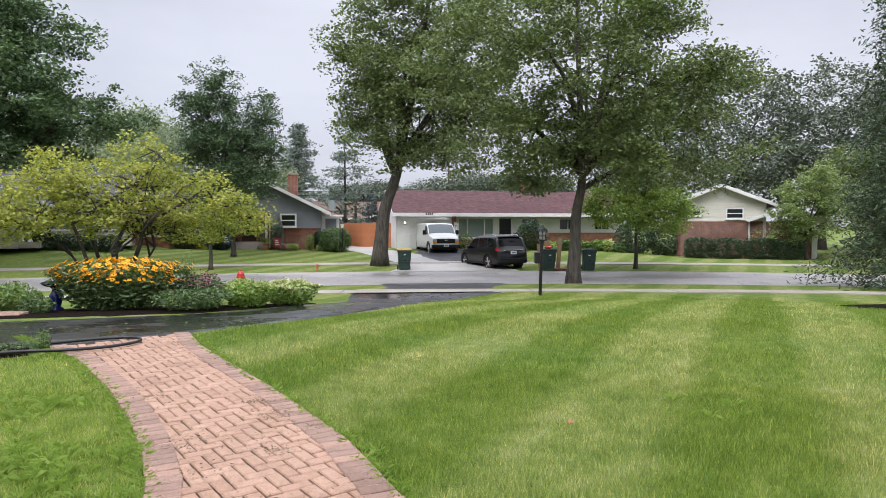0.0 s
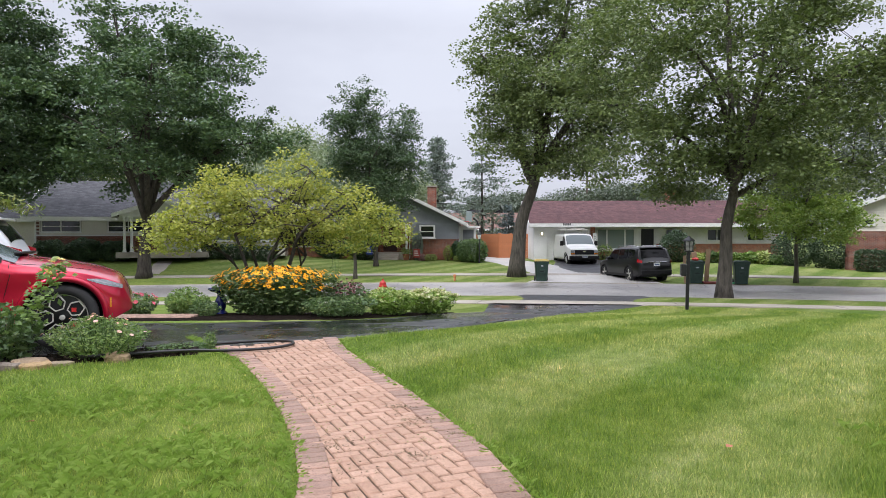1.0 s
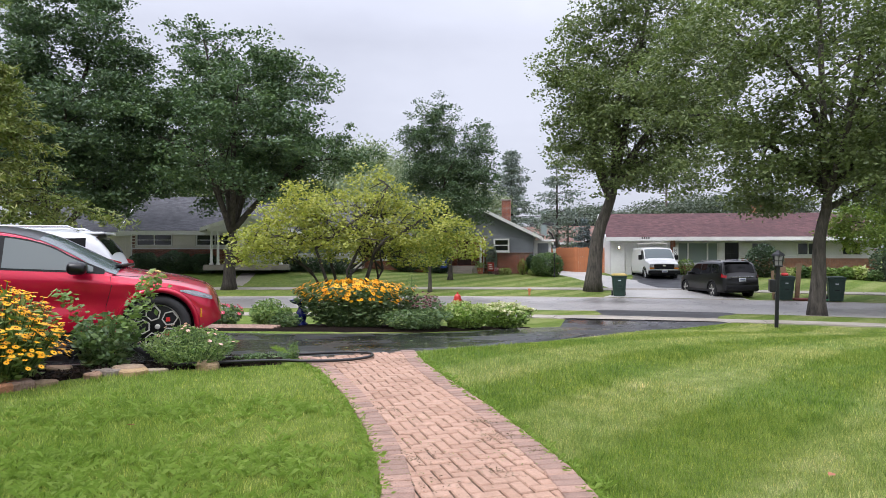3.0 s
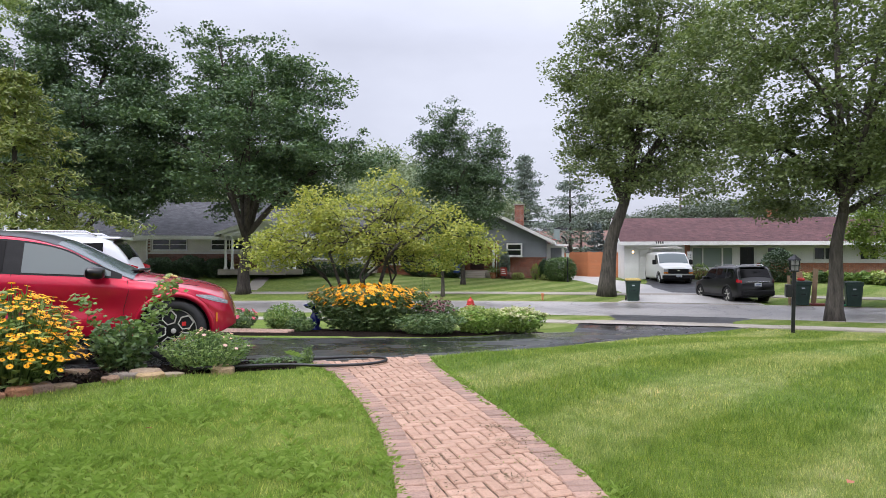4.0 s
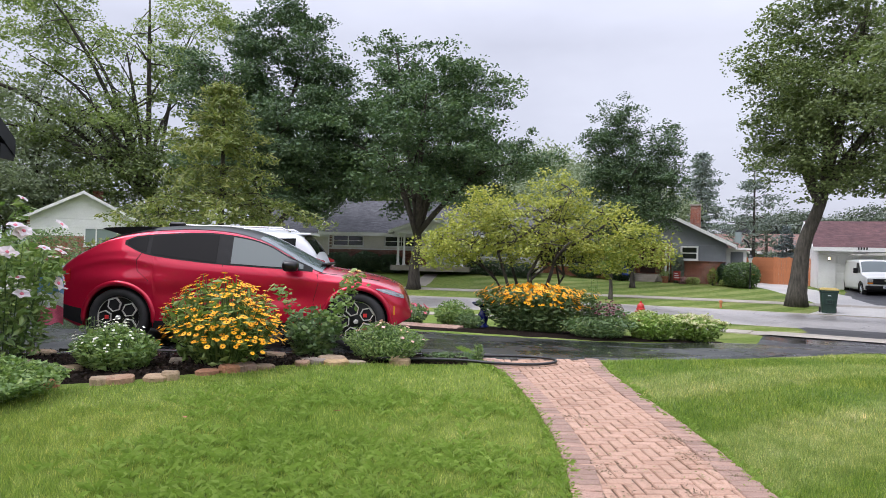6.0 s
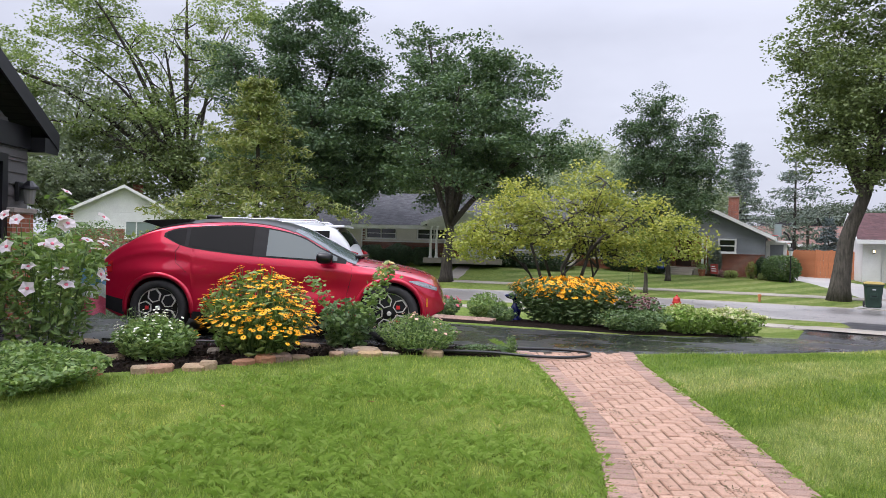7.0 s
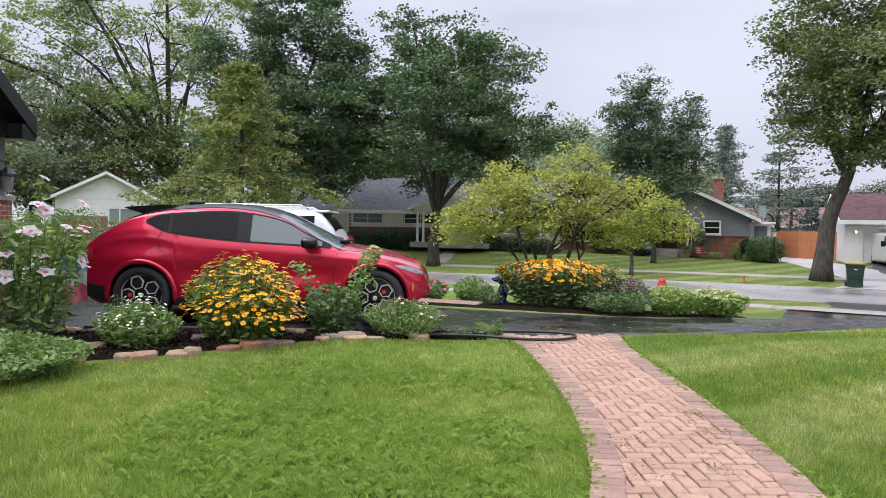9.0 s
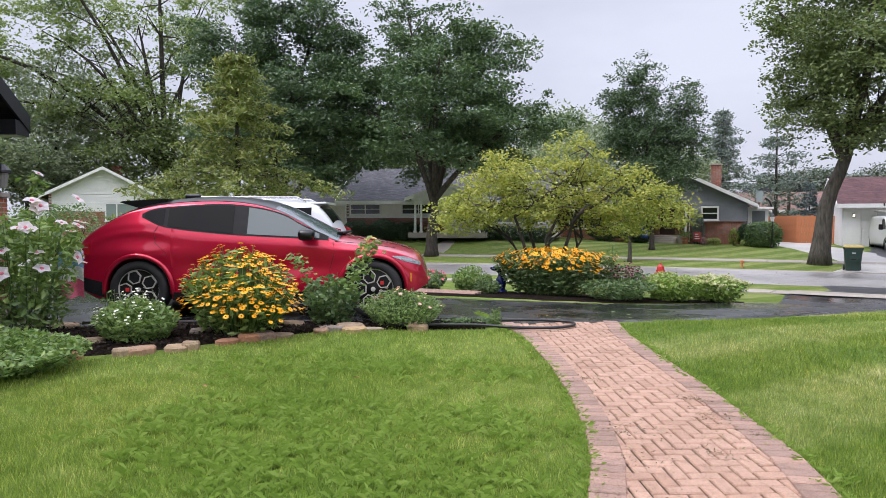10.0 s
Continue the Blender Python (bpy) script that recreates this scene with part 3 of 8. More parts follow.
def slabs(name, x0, x1, va, vb, step, label):
    """A pavement of separate concrete slabs with open joints."""
    root = tagged(new(name), label, "pavement", kind="structure")
    k = 0
    x = x0
    while x < x1:
        bm = bmesh.new()
        g = 0.012
        top, low = [], []
        for px, v in ((x + g, va), (x + step - g, va), (x + step - g, vb), (x + g, vb)):
            y = near_curb(px) + v
            top.append(bm.verts.new((px, y, ground_z(px, y) + 0.03 + 0.004 * math.sin(k * 2.3))))
            low.append(bm.verts.new((px, y, ground_z(px, y) - 0.06)))
        bm.faces.new(top)
        for i in range(4):
            bm.faces.new((low[i], low[(i + 1) % 4], top[(i + 1) % 4], top[i]))
        part("slab", bm, "concrete", root)
        x += step
        k += 1
    return root


slabs("pavement_near", -30, 34, -4.2, -3.05, 1.5, "narrow concrete pavement slabs between lawn and verge")
slabs("pavement_far", -40, 40, 11.4, 12.5, 1.5, "narrow concrete pavement slabs on the far side of the street")


def paving(name, left, right, lift, mat, label, category, cuts=8, across=6):
    """A sheet of paving between two edge lines with the same number of points, draped on the ground."""
    V = []
    rows = []
    for i in range(len(left) - 1):
        for k in range(cuts):
            t = k / cuts
            rows.append([np.array(e[i]) * (1 - t) + np.array(e[i + 1]) * t for e in (left, right)])
    rows.append([np.array(left[-1]), np.array(right[-1])])
    for a, b in rows:
        for j in range(across + 1):
            p = a + (b - a) * j / across
            V.append((p[0], p[1], ground_z(p[0], p[1]) + lift + (-0.08 if j in (0, across) else 0)))
    n = across + 1
    F = [(i * n + j, i * n + j + 1, (i + 1) * n + j + 1, (i + 1) * n + j) for i in range(len(rows) - 1) for j in range(across)]
    return tagged(sheet(name, V, F, mat, None, True), label, category, kind="structure")


def smooth_line(pts, per=6):
    """A smooth curve through points."""
    pts = [np.array(p, float) for p in pts]
    out = []
    for i in range(len(pts) - 1):
        p0, p1, p2, p3 = pts[max(i - 1, 0)], pts[i], pts[i + 1], pts[min(i + 2, len(pts) - 1)]
        for k in range(per):
            t = k / per
            out.append(0.5 * ((2 * p1) + (-p0 + p2) * t + (2 * p0 - 5 * p1 + 4 * p2 - p3) * t * t + (-p0 + 3 * p1 - 3 * p2 + p3) * t ** 3))
    out.append(pts[-1])
    return out


drive_left = smooth_line([(-17.5, 6.2), (-13.5, 8.2), (-9.6, 9.6), (-6.8, 10.6), (-5.2, 11.55), (-4.0, 12.5), (-3.1, 14.2), (-2.5, 17.0), (-2.85, 20.9)], 5)
drive_right = smooth_line([(-12.2, 0.9), (-9.5, 2.95), (-7.0, 4.85), (-4.6, 6.75), (-2.72, 8.2), (-1.4, 10.4), (-0.7, 12.9), (0.3, 18.0), (2.2, 21.3)], 5)
paving("driveway", drive_left, drive_right, 0.02, "asphalt", "black sealed asphalt driveway wet with rain", "driveway", 1, 16)
paving("driveway_apron", [(-2.3, 22.2), (-2.0, 23.5), (-2.6, 25.2)], [(2.0, 22.3), (2.2, 23.6), (3.0, 25.4)], 0.035, "apron", "dark asphalt apron between pavement and street", "driveway", 4, 8)
paving("crossing_slab", [(-3.2, 20.75), (-3.2, 22.2)], [(2.4, 21.25), (2.4, 22.4)], 0.045, "concrete", "pale concrete crossing where driveway meets pavement", "pavement", 3, 8)
# driveways across the street
paving("driveway_far", [(-3.0, 33.0), (-2.3, 36.5), (-4.0, 41.0), (-7.0, 46.5), (-8.3, 56)], [(4.6, 33.4), (3.7, 36.5), (0.4, 41.0), (-3.6, 46.5), (-4.4, 56)], 0.03, "drive", "pale concrete driveway shared by two houses", "driveway", 5, 8)
paving("driveway_patch", [(-0.6, 38.6), (-1.8, 41.5), (-1.9, 47.0)], [(3.9, 38.2), (3.2, 41.5), (1.9, 47.6)], 0.045, "apron", "dark asphalt parking strip before the garage", "driveway", 5, 6)
paving("front_walk", [(-23.3, 32.2), (-25.5, 36.6)], [(-22.0, 32.9), (-24.2, 37.5)], 0.03, "concrete", "concrete walk up to the porch steps", "path", 5, 3)


# ---- trees ----
def leaf_quads(P, size, rng, droop=0.0, long=1.6, vary=0.35):
    """A rhombic leaf at each point, turned at random."""
    n = len(P)
    d = rng.normal(size=(n, 3))
    d[:, 2] = d[:, 2] * 0.45 - droop
    d /= np.linalg.norm(d, axis=1)[:, None]
    u = rng.normal(size=(n, 3)) * 0.75
    u[:, 2] += 0.9
    s = np.cross(d, u)
    s /= np.linalg.norm(s, axis=1)[:, None] + 1e-9
    L = (size * (1 + vary * rng.uniform(-1, 1, n)))[:, None]
    a, b = P - d * L * 0.5, P + d * L * 0.5
    mid = P + np.cross(d, s) * L * 0.08
    V = np.stack([a, mid + s * L * 0.5 / long, b, mid - s * L * 0.5 / long], 1).reshape(-1, 3)
    F = np.arange(n * 4).reshape(-1, 4)
    return V, F


def lobe_points(lobes, n, rng, inner=0.5):
    """Places for leaf clumps in the outer part of ellipsoid lobes."""
    w = np.array([l[3] * l[4] + l[4] * l[5] + l[3] * l[5] for l in lobes])
    k = rng.choice(len(lobes), n, p=w / w.sum())
    d = rng.normal(size=(n, 3))
    d /= np.linalg.norm(d, axis=1)[:, None]
    r = inner + (1.06 - inner) * rng.uniform(0, 1, n) ** 0.6
    A = np.array(lobes)
    return A[k, :3] + d * A[k, 3:6] * r[:, None]


def tree(name, label, x, y, trunk, trunk_r, lobes, leaf, bark, clumps, per, size, spread, seed, lean=(0, 0), limbs=7, twigs=60, category="tree", inner=0.5, stems=1, droop=0.25, sink=0.05, fine=True):
    """A tree: tapered trunk, limbs with twigs, and a crown of many leaves in clumps. Heights are over its own base."""
    rng = np.random.default_rng(seed)
    if fine:
        per, size = int(per * 1.75), size * 0.76
    root = thing(name, pose(x, y, ground_z(x, y) - sink), label, category)
    if fine:
        # clumps gather in sprays, with gaps between them
        seven = max(1, clumps // 7)
        clumps = seven * 7
        C = np.repeat(lobe_points(lobes, seven, rng, inner), 7, axis=0)
        C += rng.normal(size=C.shape) * np.array([1.0, 1.0, 0.55]) * spread * 1.25
    else:
        C = lobe_points(lobes, clumps, rng, inner)
    top = max(l[2] + l[5] * 0.5 for l in lobes)
    mid = np.average([l[:3] for l in lobes], axis=0)
    hubs = []
    for s in range(stems):
        ang = s * math.tau / max(stems, 1) + 0.4
        off = 0.0 if stems == 1 else 0.12 + 0.1 * (s % 3)
        bx, by = math.cos(ang) * off, math.sin(ang) * off
        out = 0.0 if stems == 1 else 0.9
        pts, rad = [], []
        for k in range(9):
            t = k / 8
            h = t * (trunk if stems == 1 else trunk * (0.8 + 0.3 * (s % 2)))
            wob = 0.06 * trunk_r * 10 * math.sin(k * 1.3 + s + seed)
            pts.append((bx + lean[0] * t * t + out * math.cos(ang) * t ** 1.3 * trunk * 0.45 + wob * t * 0.4, by + lean[1] * t * t + out * math.sin(ang) * t ** 1.3 * trunk * 0.45, h))
            flare = 1.0 + (0.32 * math.exp(-t * 9) if stems == 1 else 0.2 * math.exp(-t * 6))
            rad.append(trunk_r * flare * (1 - 0.45 * t) * (1 if stems == 1 else 0.8 + 0.25 * (s % 2)))
        bm = bmesh.new()
        tube(bm, pts, rad, 12 if stems == 1 else 7)
        part("trunk" if stems == 1 else "stem", bm, bark, root, smooth=True)
        hubs.append((Vector(pts[-1]), rad[-1], Vector(pts[5])))
    # limbs run from the fork towards spread-out clumps, and carry twigs
    order = [int(rng.integers(len(C)))]
    while len(order) < limbs:
        dist = np.min([np.linalg.norm(C - C[o], axis=1) for o in order], axis=0)
        dist *= (C[:, 2] > trunk * 0.8)
        order.append(int(np.argmax(dist * rng.uniform(0.8, 1.0, len(C)))))
    nodes = []
    for j, o in enumerate(order):
        hub, hr, low = hubs[j % len(hubs)]
        a = hub if j % 3 else hub.lerp(low, 0.35)
        b = Vector(C[o]).lerp(Vector(mid), 0.2)
        bend = Vector((rng.normal() * 0.4, rng.normal() * 0.4, 0.25 * (b - a).length * 0.6))
        pts = [a.lerp(b, t) + bend * math.sin(t * math.pi) for t in np.linspace(0, 1, 7)]
        r0 = hr * (0.85 if j % 3 else 0.7)
        rad = [r0 * (1 - 0.85 * t) + 0.01 for t in np.linspace(0, 1, 7)]
        bm = bmesh.new()
        tube(bm, pts, rad, 7)
        own = [(p, r) for p, r in zip(pts[2:], rad[2:])]
        for _ in range(max(1, twigs // limbs)):
            p, r = own[int(rng.integers(len(own)))]
            near = C[np.argsort(np.linalg.norm(C - np.array(p), axis=1))[: max(12, len(C) // 8)]]
            q = Vector(near[int(rng.integers(len(near)))])
            m = p.lerp(q, 0.5) + Vector((0, 0, 0.12 * (q - p).length))
            tube(bm, [p, m, q], [max(0.012, r * 0.5), max(0.009, r * 0.3), 0.006], 5)
        part("limb", bm, bark, root, smooth=True)
    big = rng.uniform(0.55, 1.5, clumps)
    d = rng.normal(size=(clumps * per, 3))
    d *= (rng.uniform(0, 1, clumps * per) ** 0.45 / np.linalg.norm(d, axis=1))[:, None] * np.repeat(big, per)[:, None] * spread * 1.75
    d[:, 2] = d[:, 2] * 0.5 - 0.25 * np.hypot(d[:, 0], d[:, 1])
    P = np.repeat(C, per, axis=0) + d
    V, F = leaf_quads(P, size, rng, droop)
    sheet("crown", V, F, leaf, root)
    return root


def conifer(name, label, x, y, height, radius, leaf, bark, seed, whorls=26, arms=9, spray=0.5, droop=0.25, bare=0.08, size=0.3, per=16, taper=1.0, long=3.0, trunk_r=None):
    """A conifer: straight trunk, whorls of drooping branches, and flat sprays of needles along them."""
    rng = np.random.default_rng(seed)
    root = thing(name, pose(x, y, ground_z(x, y) - 0.05), label, "conifer")
    tr = trunk_r or height * 0.014
    bm = bmesh.new()
    tube(bm, [(0, 0, 0), (0.02, 0, height * 0.3), (0, 0.03, height * 0.7), (0, 0, height)], [tr * 1.3, tr, tr * 0.55, 0.02], 9)
    part("trunk", bm, bark, root, smooth=True)
    pts = []
    bm = bmesh.new()
    for w in range(whorls):
        t = bare + (1 - bare) * (w + rng.uniform(-0.3, 0.3)) / whorls
        t = min(max(t, bare), 0.985)
        reach = radius * (1 - t) ** taper * (0.75 + 0.5 * rng.uniform()) + 0.12
        for k in range(arms):
            a = k * math.tau / arms + w * 0.9 + rng.normal() * 0.25
            L = reach * rng.uniform(0.45, 1.15)
            tip = Vector((math.cos(a) * L, math.sin(a) * L, t * height - droop * L + 0.1 * L))
            base = Vector((0, 0, t * height))
            m = base.lerp(tip, 0.5) + Vector((0, 0, 0.1 * L))
            if L > 0.4:
                tube(bm, [base, m, tip], [max(0.012, tr * 0.22), 0.014, 0.006], 4, cap=False)
            nn = max(2, int(per * (0.3 + L / radius)))
            for s in np.sqrt(rng.uniform(0.03, 1, nn)):
                p = base.lerp(m, s * 2) if s < 0.5 else m.lerp(tip, s * 2 - 1)
                pts.append((p.x + rng.normal() * spray * 0.32, p.y + rng.normal() * spray * 0.32, p.z - abs(rng.normal()) * spray * 0.28))
    tagged(part("limb", bm, bark, root, smooth=True), kind="stuff")
    P = np.array(pts)
    P = np.repeat(P, 3, axis=0) + rng.normal(size=(len(P) * 3, 3)) * np.array([spray * 0.25, spray * 0.25, spray * 0.14])
    V, F = leaf_quads(P, size, rng, 0.45, long)
    sheet("foliage", V, F, leaf, root)
    return root


# street tree on the near verge, with a wide crown
tree("street_tree", "tall broad ash tree with drooping outer branches on the verge", 5.3, 26.7, 4.3, 0.27,
     [(0, 0, 9.5, 4.6, 4.6, 5.0), (-3.4, -0.5, 8.0, 2.8, 3.0, 3.0), (3.6, 0.3, 8.2, 3.2, 3.0, 3.2), (-1.8, 0.6, 5.6, 2.6, 2.6, 2.0), (2.6, -0.8, 5.4, 2.6, 2.4, 2.0), (5.4, 0.2, 6.4, 1.9, 2.0, 2.0), (0.6, -1.2, 4.6, 1.9, 1.8, 1.4), (0.5, 0, 13.2, 3.4, 3.4, 2.6)],
     "ash", "bark", 1150, 38, 0.2, 0.42, 11, (0.3, 0), 9, 110)
# leaning tree across the street
tree("leaning_tree", "tall ash tree with a leaning trunk on the far verge", -3.2, 36.0, 5.6, 0.42,
     [(1.6, 0, 8.2, 3.2, 3.0, 2.8), (0.8, 0, 10.6, 2.8, 3.0, 3.4), (2.6, 0.4, 12.6, 3.4, 3.2, 3.6), (-0.5, -0.3, 12.0, 1.8, 2.0, 2.6), (1.2, 0, 16.0, 3.0, 3.0, 2.6), (3.8, 0.2, 9.2, 2.2, 2.0, 2.0), (-0.8, 0, 8.6, 1.4, 1.6, 1.8), (4.6, 0.2, 6.6, 2.0, 2.0, 1.7), (3.0, -0.3, 6.2, 1.5, 1.5, 1.1), (5.2, 0, 11.2, 2.5, 2.4, 2.8), (-1.0, 0.2, 6.9, 1.1, 1.2, 1.0)],
     "ash", "bark", 1200, 34, 0.22, 0.42, 12, (1.1, 0), 8, 90)
# round maple on the far verge
tree("maple_tree", "rounded dark green maple with a forked trunk on the far verge", -21.9, 31.0, 3.2, 0.36,
     [(0, 0, 8.5, 4.4, 4.4, 4.0), (-2.6, 1.0, 7.3, 3.0, 3.0, 2.6), (2.8, -1.0, 7.1, 2.8, 2.8, 2.4), (-0.8, 0.4, 11.5, 3.3, 3.3, 2.6), (2.4, 1.8, 10.4, 2.8, 2.8, 2.4), (4.2, 2.6, 7.6, 2.3, 2.3, 2.2), (3.2, 0.6, 7.8, 2.2, 2.4, 2.0), (-3.8, 0.2, 8.4, 2.0, 2.2, 2.2), (1.4, -0.4, 11.6, 1.8, 1.8, 1.8)],
     "maple", "bark_dark", 1050, 38, 0.24, 0.42, 13, (0.3, 0), 8, 90)
tree("linden_tree", "tall dense dark green linden behind the parked cars", -31.8, 28.6, 2.4, 0.4,
     [(0.7, 0.8, 8.33, 5.7, 5.7, 4.23), (0.7, 0.8, 10.5, 4.79, 4.79, 4.2), (0.3, 1.3, 14.0, 2.96, 2.96, 3.0), (3.1, 0.8, 8.6, 3.42, 3.42, 3.0), (-1.9, 1.4, 8.4, 3.42, 3.42, 3.2), (0.7, 0.8, 16.6, 1.48, 1.48, 1.8), (2.9, 1.2, 6.31, 3.88, 3.42, 2.21), (-2.4, -1.4, 11.6, 3.0, 3.0, 2.9), (2.8, 1.9, 11.4, 2.8, 2.8, 2.8), (0.5, 0.9, 15.4, 2.6, 2.6, 2.6)],
     "linden", "bark_dark", 1550, 36, 0.26, 0.42, 17, (0, 0), 7, 60)
tree("pear_tree", "upright dark green pear tree in a front yard", -12.4, 40.4, 2.0, 0.16,
     [(-0.6, 0, 5.6, 2.4, 2.2, 2.4), (1.2, 0, 6.2, 1.9, 1.9, 2.2), (-1.2, 0, 8.6, 1.5, 1.5, 2.2), (-0.6, 0, 10.2, 0.85, 0.85, 1.5), (1.6, 0.2, 8.0, 1.3, 1.3, 1.7), (0.2, 0, 4.0, 2.3, 2.0, 1.6), (-2.2, 0, 7.2, 1.1, 1.1, 1.7)],
     "linden", "bark_dark", 1100, 28, 0.18, 0.32, 19, (0, 0), 7, 50)
tree("parkway_sapling", "young street tree with fresh light green leaves", -11.3, 33.4, 1.7, 0.11,
     [(0, 0, 2.7, 0.9, 0.9, 0.9), (0.4, 0, 2.1, 0.8, 0.8, 0.6), (-0.3, 0, 3.3, 0.6, 0.6, 0.7)], "young", "bark", 110, 26, 0.15, 0.2, 23, (0, 0), 5, 20)
tree("young_maple", "young maple with light green leaves and a few orange ones", 10.0, 34.4, 2.3, 0.11,
     [(0, 0, 3.2, 2.1, 2.1, 1.2), (-0.2, 0, 4.5, 1.7, 1.7, 1.4), (0.5, 0, 5.6, 1.0, 1.0, 1.2), (-1.4, 0, 3.2, 1.1, 1.1, 0.9), (1.6, 0, 3.4, 1.1, 1.1, 1.0)], "young", "bark", 420, 32, 0.17, 0.28, 29, (0, 0), 6, 40)
tree("magnolia_tree", "yellow-green many-stemmed small tree in the flower bed", -6.9, 15.0, 1.7, 0.05,
     [(0, 0, 2.7, 1.3, 1.2, 0.75), (1.5, 0.9, 2.45, 1.15, 1.0, 0.62), (-1.3, -0.8, 2.3, 1.1, 1.0, 0.62), (0.55, 0.4, 3.3, 0.8, 0.8, 0.6), (-0.9, -0.5, 2.95, 0.7, 0.7, 0.5), (2.3, 1.5, 2.1, 0.7, 0.6, 0.5), (-1.9, -1.1, 1.9, 0.65, 0.6, 0.45), (0.2, 0.1, 2.05, 1.5, 1.3, 0.4), (1.4, 1.0, 1.75, 0.8, 0.7, 0.35)],
     "magnolia", "bark_dark", 620, 36, 0.078, 0.16, 31, (0, 0), 18, 170, stems=8, inner=0.35, droop=0.1, fine=False)
# large open tree over the houses
tree("locust_tree", "large old locust tree with long bare lower limbs", -54.5, 37.5, 6.0, 0.6,
     [(-10.79, -15.62, 15.5, 4.46, 5.46, 3.97), (-5.21, -9.42, 19.22, 4.96, 5.58, 4.46), (0.99, -2.48, 16.37, 4.46, 4.96, 4.22), (-8.43, -13.14, 9.67, 3.97, 4.96, 2.73), (-2.73, -6.32, 11.9, 4.96, 5.7, 3.22), (2.73, -0.12, 21.7, 3.47, 3.72, 4.46), (-3.97, -8.18, 24.18, 2.98, 3.22, 2.98), (-13.27, -19.34, 19.22, 3.22, 3.97, 2.98), (-0.87, -5.08, 7.44, 3.72, 4.22, 2.48)],
     "locust", "bark_dark", 820, 36, 0.34, 0.7, 37, (-1.0, -1.5), 12, 120, inner=0.35)
conifer("hemlock_tree", "feathery olive green hemlock beside the driveway", -21.9, 17.8, 9.1, 5.9, "hemlock", "bark_dark", 41, 17, 12, 0.5, 0.24, 0.03, 0.24, 52, 0.9, 3.4)
conifer("hemlock_tree", "tall hemlock with drooping dark green sprays", 16.7, 23.6, 13.5, 3.0, "weeping", "bark_dark", 43, 34, 11, 0.7, 0.6, 0.08, 0.2, 40, 0.6, 3.4)
conifer("spruce_tree", "distant tall pointed spruce", -15.7, 74.0, 13.2, 5.0, "pine", "bark_dark", 47, 24, 9, 0.8, 0.1, 0.05, 0.42, 20, 0.85)
conifer("spruce_tree", "dark spruce behind the fence", -8.6, 60.0, 9.8, 3.8, "pine", "bark_dark", 53, 11, 6, 0.7, 0.05, 0.12, 0.4, 16, 0.7)
conifer("blue_spruce", "small blue spruce beside the fence", -5.6, 54.4, 4.4, 1.6, "bluespruce", "bark_dark", 59, 14, 8, 0.4, 0.1, 0.05, 0.3, 8)
tree("yard_tree", "yellow-green small tree before the brick house", 22.3, 41.0, 1.8, 0.12, [(0, 0, 3.0, 2.0, 2.0, 1.7), (0.6, 0, 4.4, 1.5, 1.5, 1.2), (-1.0, 0, 2.4, 1.2, 1.2, 1.0)], "locust", "bark", 260, 30, 0.2, 0.3, 61, (0, 0), 6, 30)
tree("yard_tree", "bushy mid-green tree near the pavement", 24.0, 33.6, 1.4, 0.15, [(0, 0, 3.4, 2.6, 2.4, 2.2), (1.5, 0, 4.6, 2.2, 2.0, 2.0), (-1.2, 0, 2.6, 1.6, 1.5, 1.4)], "ash", "bark", 380, 32, 0.22, 0.36, 67, (0, 0), 6, 40)


def far_tree(x, y, h, r, leaf, seed, label="distant leafy tree behind the houses"):
    rng = random.Random(seed)
    lobes = [(0, 0, h * 0.6, r, r, h * 0.38)]
    for k in range(6):
        a = k * math.tau / 6 + rng.random()
        q = r * rng.uniform(0.4, 0.7)
        lobes.append((math.cos(a) * q, math.sin(a) * q, h * rng.uniform(0.35, 0.85), r * rng.uniform(0.4, 0.6), r * 0.5, h * rng.uniform(0.13, 0.2)))
    tree("background_tree", label, x, y, h * 0.25, h * 0.022, lobes, leaf, "bark_dark", 460, 35, 0.025 * r + 0.15, 0.1 * r + 0.15, seed, limbs=5, twigs=15, fine=False)


# many of these wear leaf colours with distance haze painted in
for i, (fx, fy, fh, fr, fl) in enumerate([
        (25.5, 60, 17.5, 6.5, "hazy_ash"), (33, 58, 16.5, 6.0, "hazy_ash"), (18.5, 66, 15.5, 5.5, "hazy_ash"), (41, 55, 16, 6.5, "hazy_ash"), (11, 76, 8.5, 4.5, "hazy_ash"),
        (3, 88, 8.5, 6, "hazy_ash"), (-3, 90, 7.5, 6, "hazy_ash"), (9, 92, 9, 6, "hazy_ash"), (-11, 92, 8, 5, "hazy_ash"), (-20, 66, 10, 5, "hazy"), (-28, 62, 12, 5.5, "hazy"), (-24, 54, 9.0, 4.5, "hazy"),
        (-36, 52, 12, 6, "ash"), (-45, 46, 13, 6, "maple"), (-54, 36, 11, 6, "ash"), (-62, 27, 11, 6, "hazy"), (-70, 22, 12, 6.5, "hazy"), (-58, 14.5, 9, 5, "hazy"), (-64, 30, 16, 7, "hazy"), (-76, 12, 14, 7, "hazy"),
        (48, 60, 15, 7, "hazy_ash"), (30, 46, 8, 3.6, "ash"), (36, 40, 10, 4.5, "ash")]):
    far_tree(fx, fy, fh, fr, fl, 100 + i)


